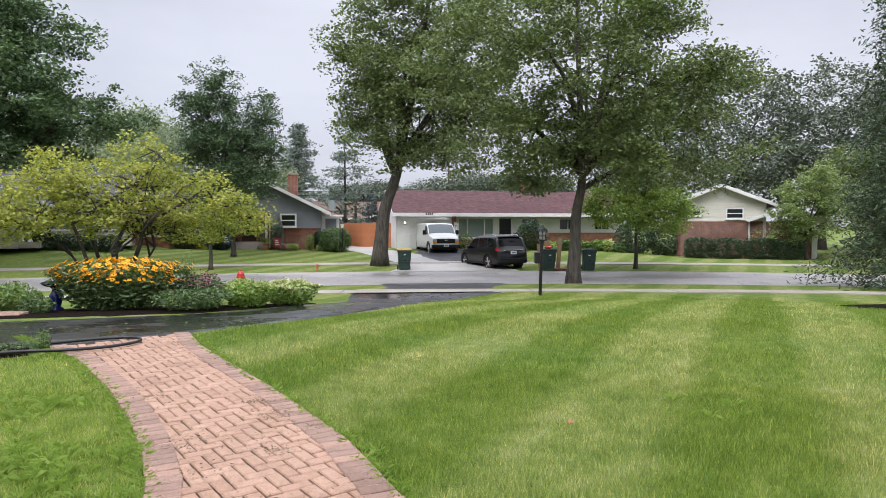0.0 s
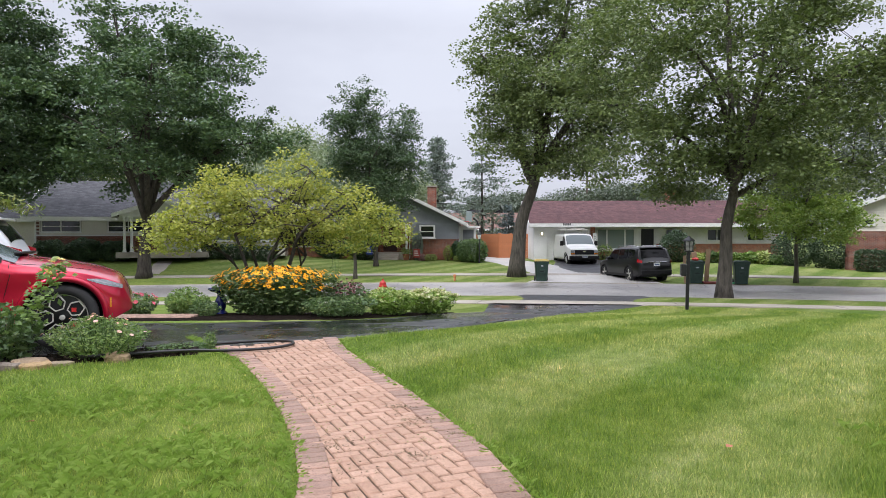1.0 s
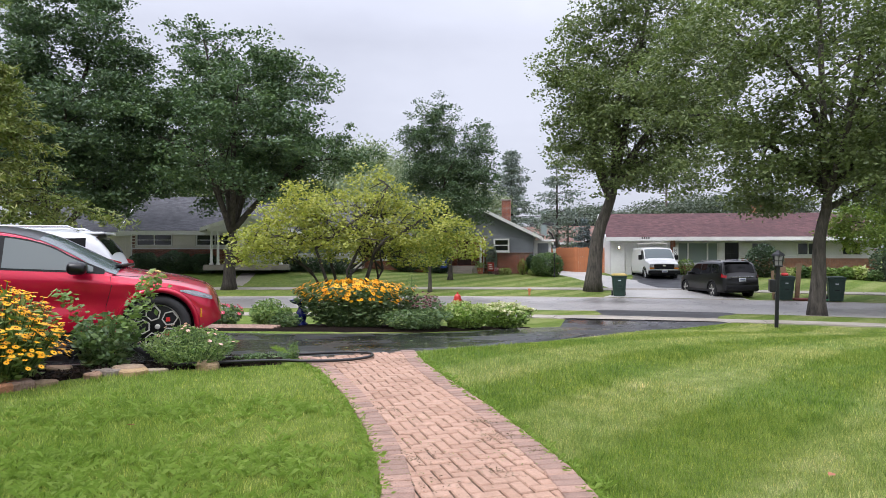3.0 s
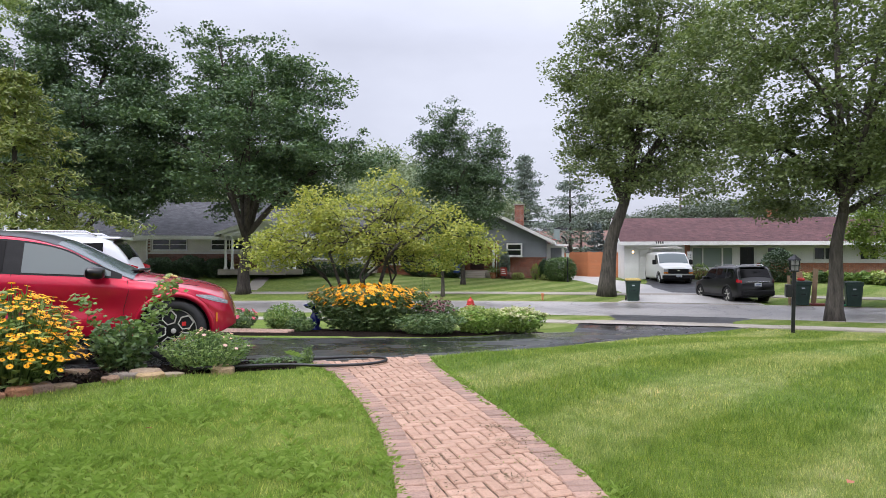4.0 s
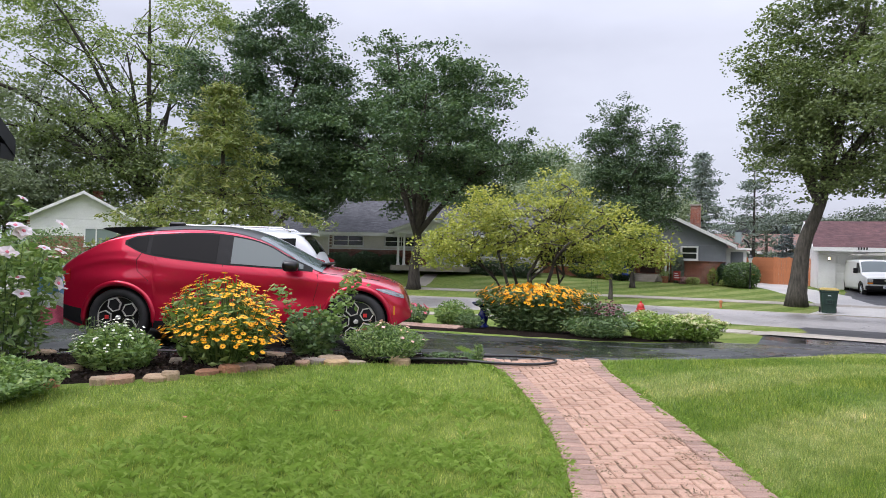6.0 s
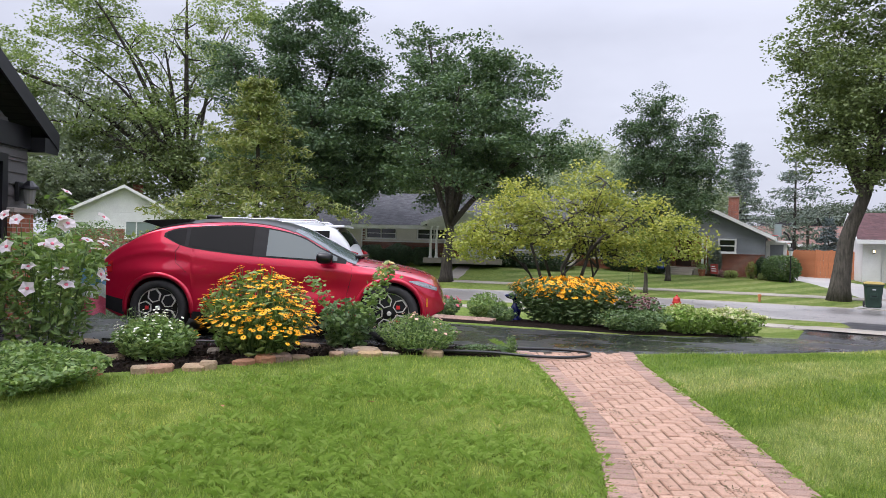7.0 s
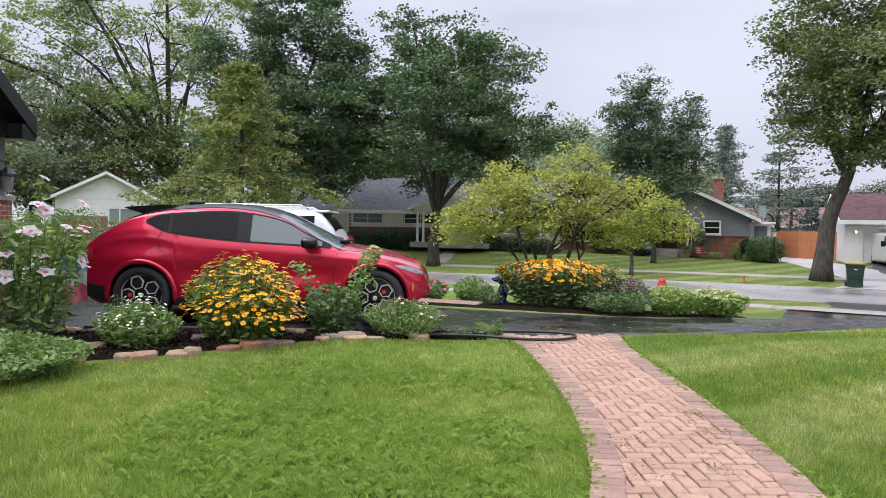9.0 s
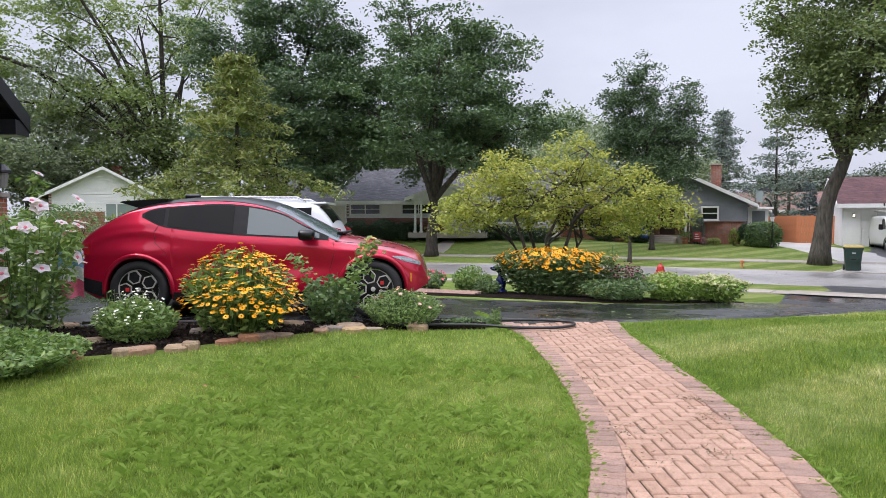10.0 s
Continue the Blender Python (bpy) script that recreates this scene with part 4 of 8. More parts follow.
# ---- houses ----
def cells(x0, x1, z0, z1, openings):
    """The parts of a wall that are left when its openings are cut out."""
    xs = sorted({x0, x1, *[v for o in openings for v in (o[0], o[1]) if x0 < v < x1]})
    zs = sorted({z0, z1, *[v for o in openings for v in (o[2], o[3]) if z0 < v < z1]})
    for a, b in zip(xs, xs[1:]):
        for c, d in zip(zs, zs[1:]):
            mx, mz = (a + b) / 2, (c + d) / 2
            if not any(o[0] < mx < o[1] and o[2] < mz < o[3] for o in openings):
                yield a, b, c, d


def wall(parent, x0, x1, z0, z1, y, mat, openings=(), thick=0.2, label=""):
    bm = bmesh.new()
    for a, b, c, d in cells(x0, x1, z0, z1, openings):
        box(bm, a, b, y, y + thick, c, d)
    bmesh.ops.remove_doubles(bm, verts=bm.verts, dist=0.0005)
    return part("wall", bm, mat, parent, label)


def side_wall(parent, y0, y1, z0, z1, x, mat, thick=0.2):
    return part("wall", boxes((x, x + thick, y0, y1, z0, z1)), mat, parent)


def siding(parent, x0, x1, z0, z1, y, mat, openings=(), lap=0.2, top=None, label=""):
    """Lapped boards on a wall, each a little proud at its foot. top(z): x range under a gable."""
    bm = bmesh.new()
    z = z0
    while z < z1 - 0.02:
        zz = min(z + lap, z1)
        lo, hi = (x0, x1) if top is None else top(zz)
        for a, b, c, d in cells(lo, hi, z, zz, openings) if hi - lo > 0.05 else ():
            v = [bm.verts.new(p) for p in ((a, y - 0.028, c), (b, y - 0.028, c), (b, y - 0.008, d), (a, y - 0.008, d), (a, y + 0.02, c), (b, y + 0.02, c))]
            bm.faces.new((v[0], v[1], v[2], v[3]))
            bm.faces.new((v[4], v[5], v[1], v[0]))
        z = zz
    return tagged(part("siding", bm, mat, parent, label), kind="stuff")


def gable_slab(parent, outline, y, thick, mat):
    bm = bmesh.new()
    prism(bm, outline, y, y + thick)
    return part("gable_wall", bm, mat, parent)


def roof(parent, x0, x1, y0, y1, ze, zr, mat, along="x", thick=0.12, fascia="white"):
    """Two slopes with white edge boards. along: the ridge's direction."""
    def flat(p):
        return p if along == "x" else (p[1], p[0], p[2])
    a0, a1, b0, b1 = (x0, x1, y0, y1) if along == "x" else (y0, y1, x0, x1)
    bm_mid = (b0 + b1) / 2
    for e, sgn in ((b0, 1), (b1, -1)):
        n = max(2, int((a1 - a0) / 1.5))
        bm = bmesh.new()
        P = [(a0, e, ze), (a1, e, ze), (a1, bm_mid, zr), (a0, bm_mid, zr)]
        up = [bm.verts.new(flat((p[0], p[1], p[2] + thick))) for p in P]
        lo = [bm.verts.new(flat(p)) for p in P]
        bm.faces.new(up)
        bm.faces.new(lo[::-1])
        for i in range(4):
            bm.faces.new((lo[i], lo[(i + 1) % 4], up[(i + 1) % 4], up[i]))
        bmesh.ops.recalc_face_normals(bm, faces=bm.faces)
        part("roof_slope", bm, mat, parent)
        # eave board and rake boards
        bm = bmesh.new()
        q = [flat((a0 - 0.02, e - 0.03 * sgn, ze - 0.14)), flat((a1 + 0.02, e + 0.0 * sgn, ze + thick * 0.9))]
        box(bm, min(q[0][0], q[1][0]), max(q[0][0], q[1][0]), min(q[0][1], q[1][1]) - 0.005, max(q[0][1], q[1][1]) + 0.005, q[0][2], q[1][2])
        part("eave_board", bm, fascia, parent)
        for a in (a0, a1):
            bm = bmesh.new()
            s = -0.035 if a == a0 else 0.035
            pts = [(a, e, ze - 0.12), (a, bm_mid, zr - 0.12), (a, bm_mid, zr + thick * 0.95), (a, e, ze + thick * 0.95)]
            va = [bm.verts.new(flat(p)) for p in pts]
            vb = [bm.verts.new(flat((p[0] + s, p[1], p[2]))) for p in pts]
            bm.faces.new(va)
            bm.faces.new(vb[::-1])
            for i in range(4):
                bm.faces.new((va[(i + 1) % 4], va[i], vb[i], vb[(i + 1) % 4]))
            bmesh.ops.recalc_face_normals(bm, faces=bm.faces)
            part("rake_board", bm, fascia, parent)


def window(parent, x0, x1, z0, z1, y, glass="window", panes=(1.0,), rails=1, frame_mat="white", bar=0.06, proud=0.05):
    """A window in an opening: frame and sill, and each pane a part of it."""
    bm = boxes((x0, x1, y - proud, y + 0.08, z1 - bar, z1), (x0, x1, y - proud, y + 0.08, z0, z0 + bar), (x0, x0 + bar, y - proud, y + 0.08, z0 + bar, z1 - bar), (x1 - bar, x1, y - proud, y + 0.08, z0 + bar, z1 - bar))
    tot = sum(panes)
    edges = [x0 + bar]
    for p in panes:
        edges.append(edges[-1] + (x1 - x0 - 2 * bar) * p / tot)
    for e in edges[1:-1]:
        box(bm, e - bar / 2, e + bar / 2, y - proud + 0.005, y + 0.06, z0 + bar, z1 - bar)
    zs = [z0 + bar + (z1 - z0 - 2 * bar) * k / rails for k in range(rails + 1)]
    for z in zs[1:-1]:
        box(bm, x0 + bar, x1 - bar, y - proud + 0.01, y + 0.05, z - bar / 3, z + bar / 3)
    w = part("window", bm, frame_mat, parent)
    for a, b in zip(edges, edges[1:]):
        for c, d in zip(zs, zs[1:]):
            part("pane", boxes((a + 0.01, b - 0.01, y + 0.02, y + 0.03, c + 0.01, d - 0.01)), glass, w)
    part("sill", boxes((x0 - 0.05, x1 + 0.05, y - proud - 0.05, y, z0 - 0.05, z0 - 0.002)), frame_mat, w)
    return w


def panel_door(parent, x0, x1, z0, z1, y, mat, name="door", rows=4, cols=2):
    """A door leaf with raised panels."""
    d = part(name, boxes((x0, x1, y + 0.03, y + 0.08, z0, z1)), mat, parent)
    for i in range(rows):
        for j in range(cols):
            a, b = x0 + (x1 - x0) * j / cols, x0 + (x1 - x0) * (j + 1) / cols
            c, e = z0 + (z1 - z0) * i / rows, z0 + (z1 - z0) * (i + 1) / rows
            part("panel", boxes((a + 0.06, b - 0.06, y + 0.012, y + 0.028, c + 0.05, e - 0.05), bevel=0.006), mat, d)
    return d


def house(label, x, y, rz, z=None):
    return thing("house", pose(x, y, ground_z(x, y) - 0.1 if z is None else z, 0, 0, rz), label, "house")


# ranch house with attached garage
h = house("low white and brick ranch house with a maroon shingle roof", -3.05, 46.9, 11, -0.45)
wall(h, 0, 4.2, 0, 2.5, 0, "white", [(0.95, 3.75, 0, 2.1)])
siding(h, 0, 3.9, 0.1, 2.45, 0, "white", [(0.9, 3.8, 0, 2.15)], 0.2)
part("brick_pier", boxes((3.92, 4.22, -0.12, 0.1, 0, 2.45)), "brick_orange", h)
panel_door(h, 0.95, 3.75, 0.02, 2.1, 0.06, "white", "garage_door", 4, 4)
wall(h, 4.2, 8.6, 0, 2.5, 0.5, "white", [(4.45, 7.15, 0.75, 2.25), (7.55, 8.45, 0.15, 2.2)])
siding(h, 4.22, 8.6, 0.1, 2.45, 0.5, "white", [(4.4, 7.2, 0.7, 2.3), (7.5, 8.5, 0.0, 2.25)], 0.2)
window(h, 4.45, 7.15, 0.75, 2.25, 0.5, "window_pale", (1, 2, 1), 1, bar=0.09)
part("planter", boxes((4.25, 7.3, 0.12, 0.42, 0, 0.62)), "brick_orange", h)
panel_door(h, 7.55, 8.45, 0.15, 2.2, 0.55, "black_trim", "door", 3, 2)
wall(h, 8.6, 17.2, 0, 1.15, 0.7, "brick_orange")
wall(h, 8.6, 17.2, 1.15, 2.5, 0.72, "white", [(9.3, 10.5, 1.35, 2.2), (12.2, 13.6, 1.35, 2.2), (15.0, 16.2, 1.35, 2.2)])
siding(h, 8.6, 17.2, 1.17, 2.45, 0.72, "white", [(9.25, 10.55, 1.3, 2.25), (12.15, 13.65, 1.3, 2.25), (14.95, 16.25, 1.3, 2.25)], 0.2)
for a, b in ((9.3, 10.5), (12.2, 13.6), (15.0, 16.2)):
    window(h, a, b, 1.35, 2.2, 0.72, "window", (1, 1), 1)
side_wall(h, 0, 8.4, 0, 2.5, 0.0, "white")
side_wall(h, 0.7, 8.4, 0, 2.5, 17.0, "brick_orange")
wall(h, 0, 17.2, 0, 2.5, 8.2, "white")
for gx0 in (0.0, 17.0):
    bm = bmesh.new()
    a = [bm.verts.new((gx0 + dx, yy, zz)) for dx in (0, 0.2) for yy, zz in ((-0.1, 2.5), (8.5, 2.5), (4.2, 4.2))]
    bm.faces.new(a[:3]), bm.faces.new(a[3:][::-1])
    for i in range(3):
        bm.faces.new((a[(i + 1) % 3], a[i], a[i + 3], a[(i + 1) % 3 + 3]))
    part("gable_wall", bm, "white", h)
roof(h, -0.35, 17.5, -0.55, 8.95, 2.46, 4.25, "roof_red")
part("chimney", boxes((10.6, 11.3, 4.6, 5.3, 3.6, 5.0), bevel=0.02), "brick_orange", h)
for i in range(4):  # house number, unlettered
    part("number_plate", boxes((1.95 + i * 0.14, 2.03 + i * 0.14, -0.6, -0.59, 2.43, 2.58)), "black_trim", h)
lan = part("wall_lantern", boxes((0.5, 0.62, -0.12, -0.02, 1.75, 2.0), bevel=0.015), "black_trim", h)
part("lamp_glass", boxes((0.515, 0.605, -0.135, -0.121, 1.8, 1.95)), "lamp_glow", lan)
part("porch_slab", boxes((7.3, 8.7, -0.6, 0.5, 0.0, 0.14)), "concrete", h)

# grey gabled house with a chimney
h = house("blue-grey sided house with red brick base, white trim and a chimney", -15.93, 45.34, 9, -0.4)
wall(h, 4.25, 7.75, 0, 1.45, 0, "brick")
wall(h, 4.25, 7.75, 1.45, 2.6, 0.02, "grey_siding", [(5.0, 6.1, 1.5, 2.45)])
siding(h, 4.25, 7.75, 1.47, 2.6, 0.02, "grey_siding", [(4.95, 6.15, 1.45, 2.5)], 0.15)
part("brick_sill", boxes((4.22, 7.78, -0.05, 0.02, 1.42, 1.47)), "brick_brown", h)
window(h, 5.0, 6.1, 1.52, 2.45, 0.0, "window", (1,), 2, bar=0.1, proud=0.22)
slope = 0.49
def under_gable(z, mid=4.0, half=3.85, z0=2.6):
    w = half - (z - z0) / slope
    return (mid - w, mid + w)
gable_slab(h, [(0.15, 2.6), (7.85, 2.6), (4.0, 2.6 + 3.85 * slope)], 0.05, 0.15, "grey_siding")
siding(h, 0, 8, 2.6, 2.6 + 3.85 * slope, 0.04, "grey_siding", (), 0.15, under_gable)
roof(h, -0.35, 8.35, -0.45, 9.0, 2.47, 4.6, "roof_grey", "y")
wall(h, 0.2, 4.25, 0, 2.6, 1.6, "brick", [(2.2, 3.2, 0.55, 2.6)])
panel_door(h, 2.2, 3.2, 0.55, 2.55, 1.62, "brown_door", "door", 3, 2)
side_wall(h, 0.0, 1.8, 0, 2.6, 4.25, "brick")
side_wall(h, 0, 9, 0, 2.6, 7.55, "grey_siding")
wall(h, 0, 7.75, 0, 2.6, 8.8, "grey_siding")
part("porch_slab", boxes((1.6, 4.2, 0.3, 1.6, 0, 0.5)), "concrete", h)
for k in range(3):
    part("step", boxes((2.1, 3.5, -0.55 + k * 0.28, 0.3, k * 0.125, 0.125 + k * 0.125)), "concrete", h)
for px, py in ((4.1, -0.2), (1.75, -0.2)):
    part("post", boxes((px - 0.07, px + 0.07, py - 0.07, py + 0.07, 0, 2.5)), "white", h)
bm = bmesh.new()
tube(bm, [(4.25, -0.1, 2.5), (4.4, -0.08, 2.35), (4.32, -0.06, 2.2), (4.3, -0.05, 0.1)], 0.04, 6)
part("downpipe", bm, "white", h)
ch = part("chimney", boxes((5.35, 6.0, 3.0, 3.65, 3.2, 5.35)), "brick", h)
part("chimney_cap", boxes((5.29, 6.06, 2.94, 3.71, 5.35, 5.45)), "concrete", ch)
# lower wing at the side and entry at the back
wall(h, -6.5, 0.2, 0, 2.6, 2.2, "brick_orange", [(-4.4, -2.2, 0.9, 2.2)])
window(h, -4.4, -2.2, 0.9, 2.2, 2.2, "window", (1, 1), 1)
side_wall(h, 2.2, 9, 0, 2.6, -6.5, "brick_orange")
roof(h, -6.9, 3.0, 1.7, 9.2, 2.5, 4.2, "roof_grey")
wall(h, 7.75, 9.0, 0, 2.3, 3.0, "white", [(8.0, 8.8, 0.2, 2.15)])
panel_door(h, 8.0, 8.8, 0.2, 2.15, 3.02, "grey_siding", "door", 3, 2)
part("lean_to_roof", boxes((7.7, 9.3, 2.6, 5.0, 2.3, 2.42)), "white", h)

# ranch house with a pillared porch
h = house("grey-roofed brick and siding ranch house with a white pillared porch", -32.4, 35.2, 27, -0.02)
wall(h, 0, 7.0, 0, 1.35, 0, "brick_brown")
wall(h, 0, 7.0, 1.35, 2.45, 0.02, "beige", [(0.3, 2.5, 1.55, 2.3), (4.0, 6.4, 1.55, 2.3)])
siding(h, 0, 7.0, 1.38, 2.45, 0.02, "cream_paint", [(0.25, 2.55, 1.5, 2.35), (3.95, 6.45, 1.5, 2.35)], 0.2)
part("ledge", boxes((0, 7.0, -0.06, 0.02, 1.32, 1.4)), "white", h)
window(h, 0.3, 2.5, 1.55, 2.3, 0.0, "window", (1, 1), 2)
window(h, 4.0, 6.4, 1.55, 2.3, 0.0, "window", (1, 1), 2)
wall(h, 7.0, 9.6, 0, 2.45, 0.02, "beige", [(7.6, 8.7, 0.4, 2.4)])
panel_door(h, 7.6, 8.7, 0.4, 2.4, 0.05, "white", "door", 2, 1)
part("door_glass", boxes((7.8, 8.5, 0.03, 0.045, 1.0, 2.2)), "window", h)
wall(h, 9.6, 15.0, 0, 0.85, 0, "cream_paint")
wall(h, 9.6, 15.0, 0.85, 2.45, 0.02, "beige", [(10.0, 14.0, 0.95, 2.2)])
window(h, 10.0, 14.0, 0.95, 2.2, 0.0, "window_pale", (1, 2, 1), 1, bar=0.09)
side_wall(h, 0, 8.5, 0, 2.45, 0, "brick_brown")
side_wall(h, 0, 8.5, 0, 2.45, 14.8, "brick_brown")
wall(h, 0, 15, 0, 2.45, 8.4, "beige")
roof(h, -0.6, 15.6, -0.6, 9.1, 2.4, 4.95, "roof_grey")
wall(h, -6.5, 0, 0, 2.35, 0.9, "cream_paint", [(-5.6, -0.6, 0, 2.1)])
panel_door(h, -5.6, -0.6, 0.02, 2.1, 0.95, "cream_paint", "garage_door", 4, 5)
side_wall(h, 0.9, 8, 0, 2.35, -6.5, "brick_brown")
roof(h, -7.0, 0.1, 0.3, 8.3, 2.32, 4.3, "roof_grey")
bm = bmesh.new()
tube(bm, [(0.02, -0.12, 2.35), (0.02, -0.1, 0.1)], 0.06, 6)
part("downpipe", bm, "white", h)
part("porch_slab", boxes((4.9, 10.1, -2.3, 0.0, 0, 0.34)), "concrete", h)
for k in range(2):
    part("step", boxes((6.6, 9.1, -2.95 + k * 0.32, -2.3, k * 0.12, 0.12 + k * 0.12)), "concrete", h)
for px in (5.35, 5.75, 9.2, 9.6):
    bm = bmesh.new()
    lathe(bm, [(0.13, 0.34), (0.13, 0.42), (0.09, 0.46), (0.08, 1.4), (0.075, 2.3), (0.12, 2.36), (0.12, 2.45)], 14, at=(px, -2.1, 0))
    part("pillar", bm, "white", h, smooth=False)
part("porch_beam", boxes((5.1, 9.9, -2.25, -1.95, 2.45, 2.62)), "white", h)
gable_slab(h, [(5.1, 2.6), (9.9, 2.6), (7.5, 3.45)], -2.2, 0.1, "white")
siding(h, 5.1, 9.9, 2.6, 3.45, -2.2, "white", (), 0.12, lambda z: (7.5 - (3.45 - z) / 0.354, 7.5 + (3.45 - z) / 0.354))
roof(h, 4.75, 10.25, -2.5, 1.5, 2.55, 3.5, "roof_grey", "y")

# small white gabled house down the street
h = house("white-sided gabled house with brick below and a grey roof", -53.5, 24.9, 62, -0.1)
wall(h, 0, 7.4, 0, 1.9, 0, "brick", [(3.8, 7.0, 1.15, 2.6)])
wall(h, 0, 7.4, 1.9, 3.2, 0.02, "white", [(3.8, 7.0, 1.15, 2.6)])
siding(h, 0, 7.4, 1.92, 3.2, 0.02, "white", [(3.75, 7.05, 1.1, 2.65)], 0.22)
window(h, 3.8, 7.0, 1.15, 2.6, 0.0, "window_pale", (1, 2, 1), 1, bar=0.1)
gable_slab(h, [(-0.1, 3.2), (7.5, 3.2), (3.7, 5.25)], 0.05, 0.15, "white")
siding(h, 0, 7.4, 3.25, 5.2, 0.03, "white", (), 0.22, lambda z: (3.7 - (5.25 - z) / 0.54, 3.7 + (5.25 - z) / 0.54))
roof(h, -0.6, 8.0, -0.6, 12, 3.0, 5.3, "roof_grey", "y")
side_wall(h, 0, 12, 0, 3.2, 7.2, "brick")
side_wall(h, 0, 12, 0, 3.2, 0, "brick")
part("chimney", boxes((4.4, 5.2, 5.5, 6.3, 4.6, 5.9)), "brick", h)

# split-level brick house
h = house("split-level house with red brick below and cream siding under a gable", 15.9, 45.2, -21, -0.9)
wall(h, 0, 8.2, 0, 2.4, 0, "brick_brown")
wall(h, 0, 5.4, 2.4, 3.6, 0.02, "cream_paint", [(0.25, 1.5, 2.75, 3.15), (3.0, 4.1, 2.55, 3.3)])
siding(h, 0, 5.4, 2.42, 3.6, 0.02, "cream_paint", [(0.2, 1.55, 2.7, 3.2), (2.95, 4.15, 2.5, 3.35)], 0.16)
window(h, 0.25, 1.5, 2.75, 3.15, 0.0, "window", (1, 1), 1)
window(h, 3.0, 4.1, 2.55, 3.3, 0.0, "window", (1,), 2, bar=0.09)
gable_slab(h, [(-0.2, 3.6), (5.6, 3.6), (2.7, 4.75)], 0.05, 0.15, "cream_paint")
siding(h, 0, 5.4, 3.62, 4.72, 0.03, "cream_paint", (), 0.16, lambda z: (2.7 - (4.75 - z) / 0.397, 2.7 + (4.75 - z) / 0.397))
roof(h, -0.6, 6.0, -0.5, 9, 3.42, 4.75, "roof_brown", "y")
bm = bmesh.new()
lathe(bm, [(0.28, 0.0), (0.28, 0.04), (0.22, 0.05)], 20, "y", (2.7, -0.02, 4.2))
part("gable_vent", bm, "white", h)
side_wall(h, 0, 9, 0, 3.6, 0, "brick_brown")
side_wall(h, 0, 9, 0, 3.6, 5.2, "cream_paint")
bm = bmesh.new()
prism(bm, [(4.3, 2.35), (6.6, 3.15), (9.4, 2.3), (9.4, 2.45), (6.6, 3.32), (4.2, 2.5)], -0.45, 8.0)
part("lower_roof", bm, "white", h)
bm = bmesh.new()
tube(bm, [(4.4, -0.1, 2.4), (4.4, -0.1, 0.1)], 0.05, 6)
part("downpipe", bm, "white", h)
part("corner_board", boxes((8.0, 8.3, -0.08, 0.1, 0, 2.4)), "white", h)
side_wall(h, 0, 8, 0, 2.4, 8.0, "brick_brown")

# houses beyond the fence
def far_house(label, x, y, rz, w, d, eave, ridge, wall_mat, roof_mat, along="x"):
    f = house(label, x, y, rz)
    wall(f, 0, w, 0, eave, 0, wall_mat, [(w * 0.15, w * 0.35, 0.9, 2.1), (w * 0.6, w * 0.85, 0.9, 2.1)])
    window(f, w * 0.15, w * 0.35, 0.9, 2.1, 0, "window", (1, 1), 1)
    window(f, w * 0.6, w * 0.85, 0.9, 2.1, 0, "window", (1, 1), 1)
    side_wall(f, 0, d, 0, eave, 0, wall_mat)
    side_wall(f, 0, d, 0, eave, w - 0.2, wall_mat)
    wall(f, 0, w, 0, eave, d - 0.2, wall_mat)
    if along == "y":
        gable_slab(f, [(0, eave), (w, eave), (w / 2, ridge)], 0.02, 0.15, wall_mat)
    roof(f, -0.5, w + 0.5, -0.5, d + 0.5, eave - 0.1, ridge, roof_mat, along)
    return f


far_house("far tan house with a faded red-brown roof", -14.5, 66, 0, 8.5, 8, 2.5, 4.1, "cream_paint", "roof_brown")
far_house("far beige house with a low brown gable", -5.9, 60, 0, 6.5, 8, 2.6, 4.0, "beige", "roof_brown", "y")
far_house("far house with a dark shingle roof", -16, 86, 0, 14, 8, 3.2, 5.6, "beige", "roof_dark")

# near garage with dark siding, beside the driveway
h = thing("garage", pose(-6.66, -0.33, -0.02, 0, 0, 127.8), "near garage with dark grey siding, black trim and brick piers", "garage")
W = 6.7
wall(h, 0, W, 0, 2.5, 0, "dark_siding", [(0.6, W - 0.62, 0, 2.25)])
siding(h, 0.0, W, 1.62, 2.5, 0, "dark_siding", [(0.5, W - 0.55, 0, 2.35)], 0.17)
for a in (0.0, W - 0.5):
    part("brick_pier", boxes((a, a + 0.5, -0.12, 0.1, 0, 1.55)), "brick_orange", h)
    part("pier_cap", boxes((a - 0.02, a + 0.52, -0.16, 0.1, 1.55, 1.62), bevel=0.01), "concrete", h)
part("door_casing", boxes((W - 0.62, W - 0.5, -0.05, 0.1, 0, 2.37), (0.5, 0.62, -0.05, 0.1, 0, 2.37), (0.62, W - 0.62, -0.05, 0.1, 2.25, 2.37)), "black_trim", h)
panel_door(h, 0.62, W - 0.62, 0.02, 2.25, 0.12, "black_trim", "garage_door", 4, 6)
part("frieze_board", boxes((0.0, W, -0.06, 0.0, 2.5, 2.82)), "black_trim", h)
gable_slab(h, [(0, 2.6), (W, 2.6), (W / 2, 2.6 + W / 2 * 0.62)], 0.02, 0.15, "dark_siding")
siding(h, 0, W, 2.72, 2.6 + W / 2 * 0.62, 0.0, "dark_siding", (), 0.17, lambda z: (W / 2 - (2.6 + W / 2 * 0.62 - z) / 0.62, W / 2 + (2.6 + W / 2 * 0.62 - z) / 0.62))
roof(h, -0.34, W + 0.34, -0.25, 7.5, 2.66, 4.98, "roof_dark", "y", 0.14, "black_trim")
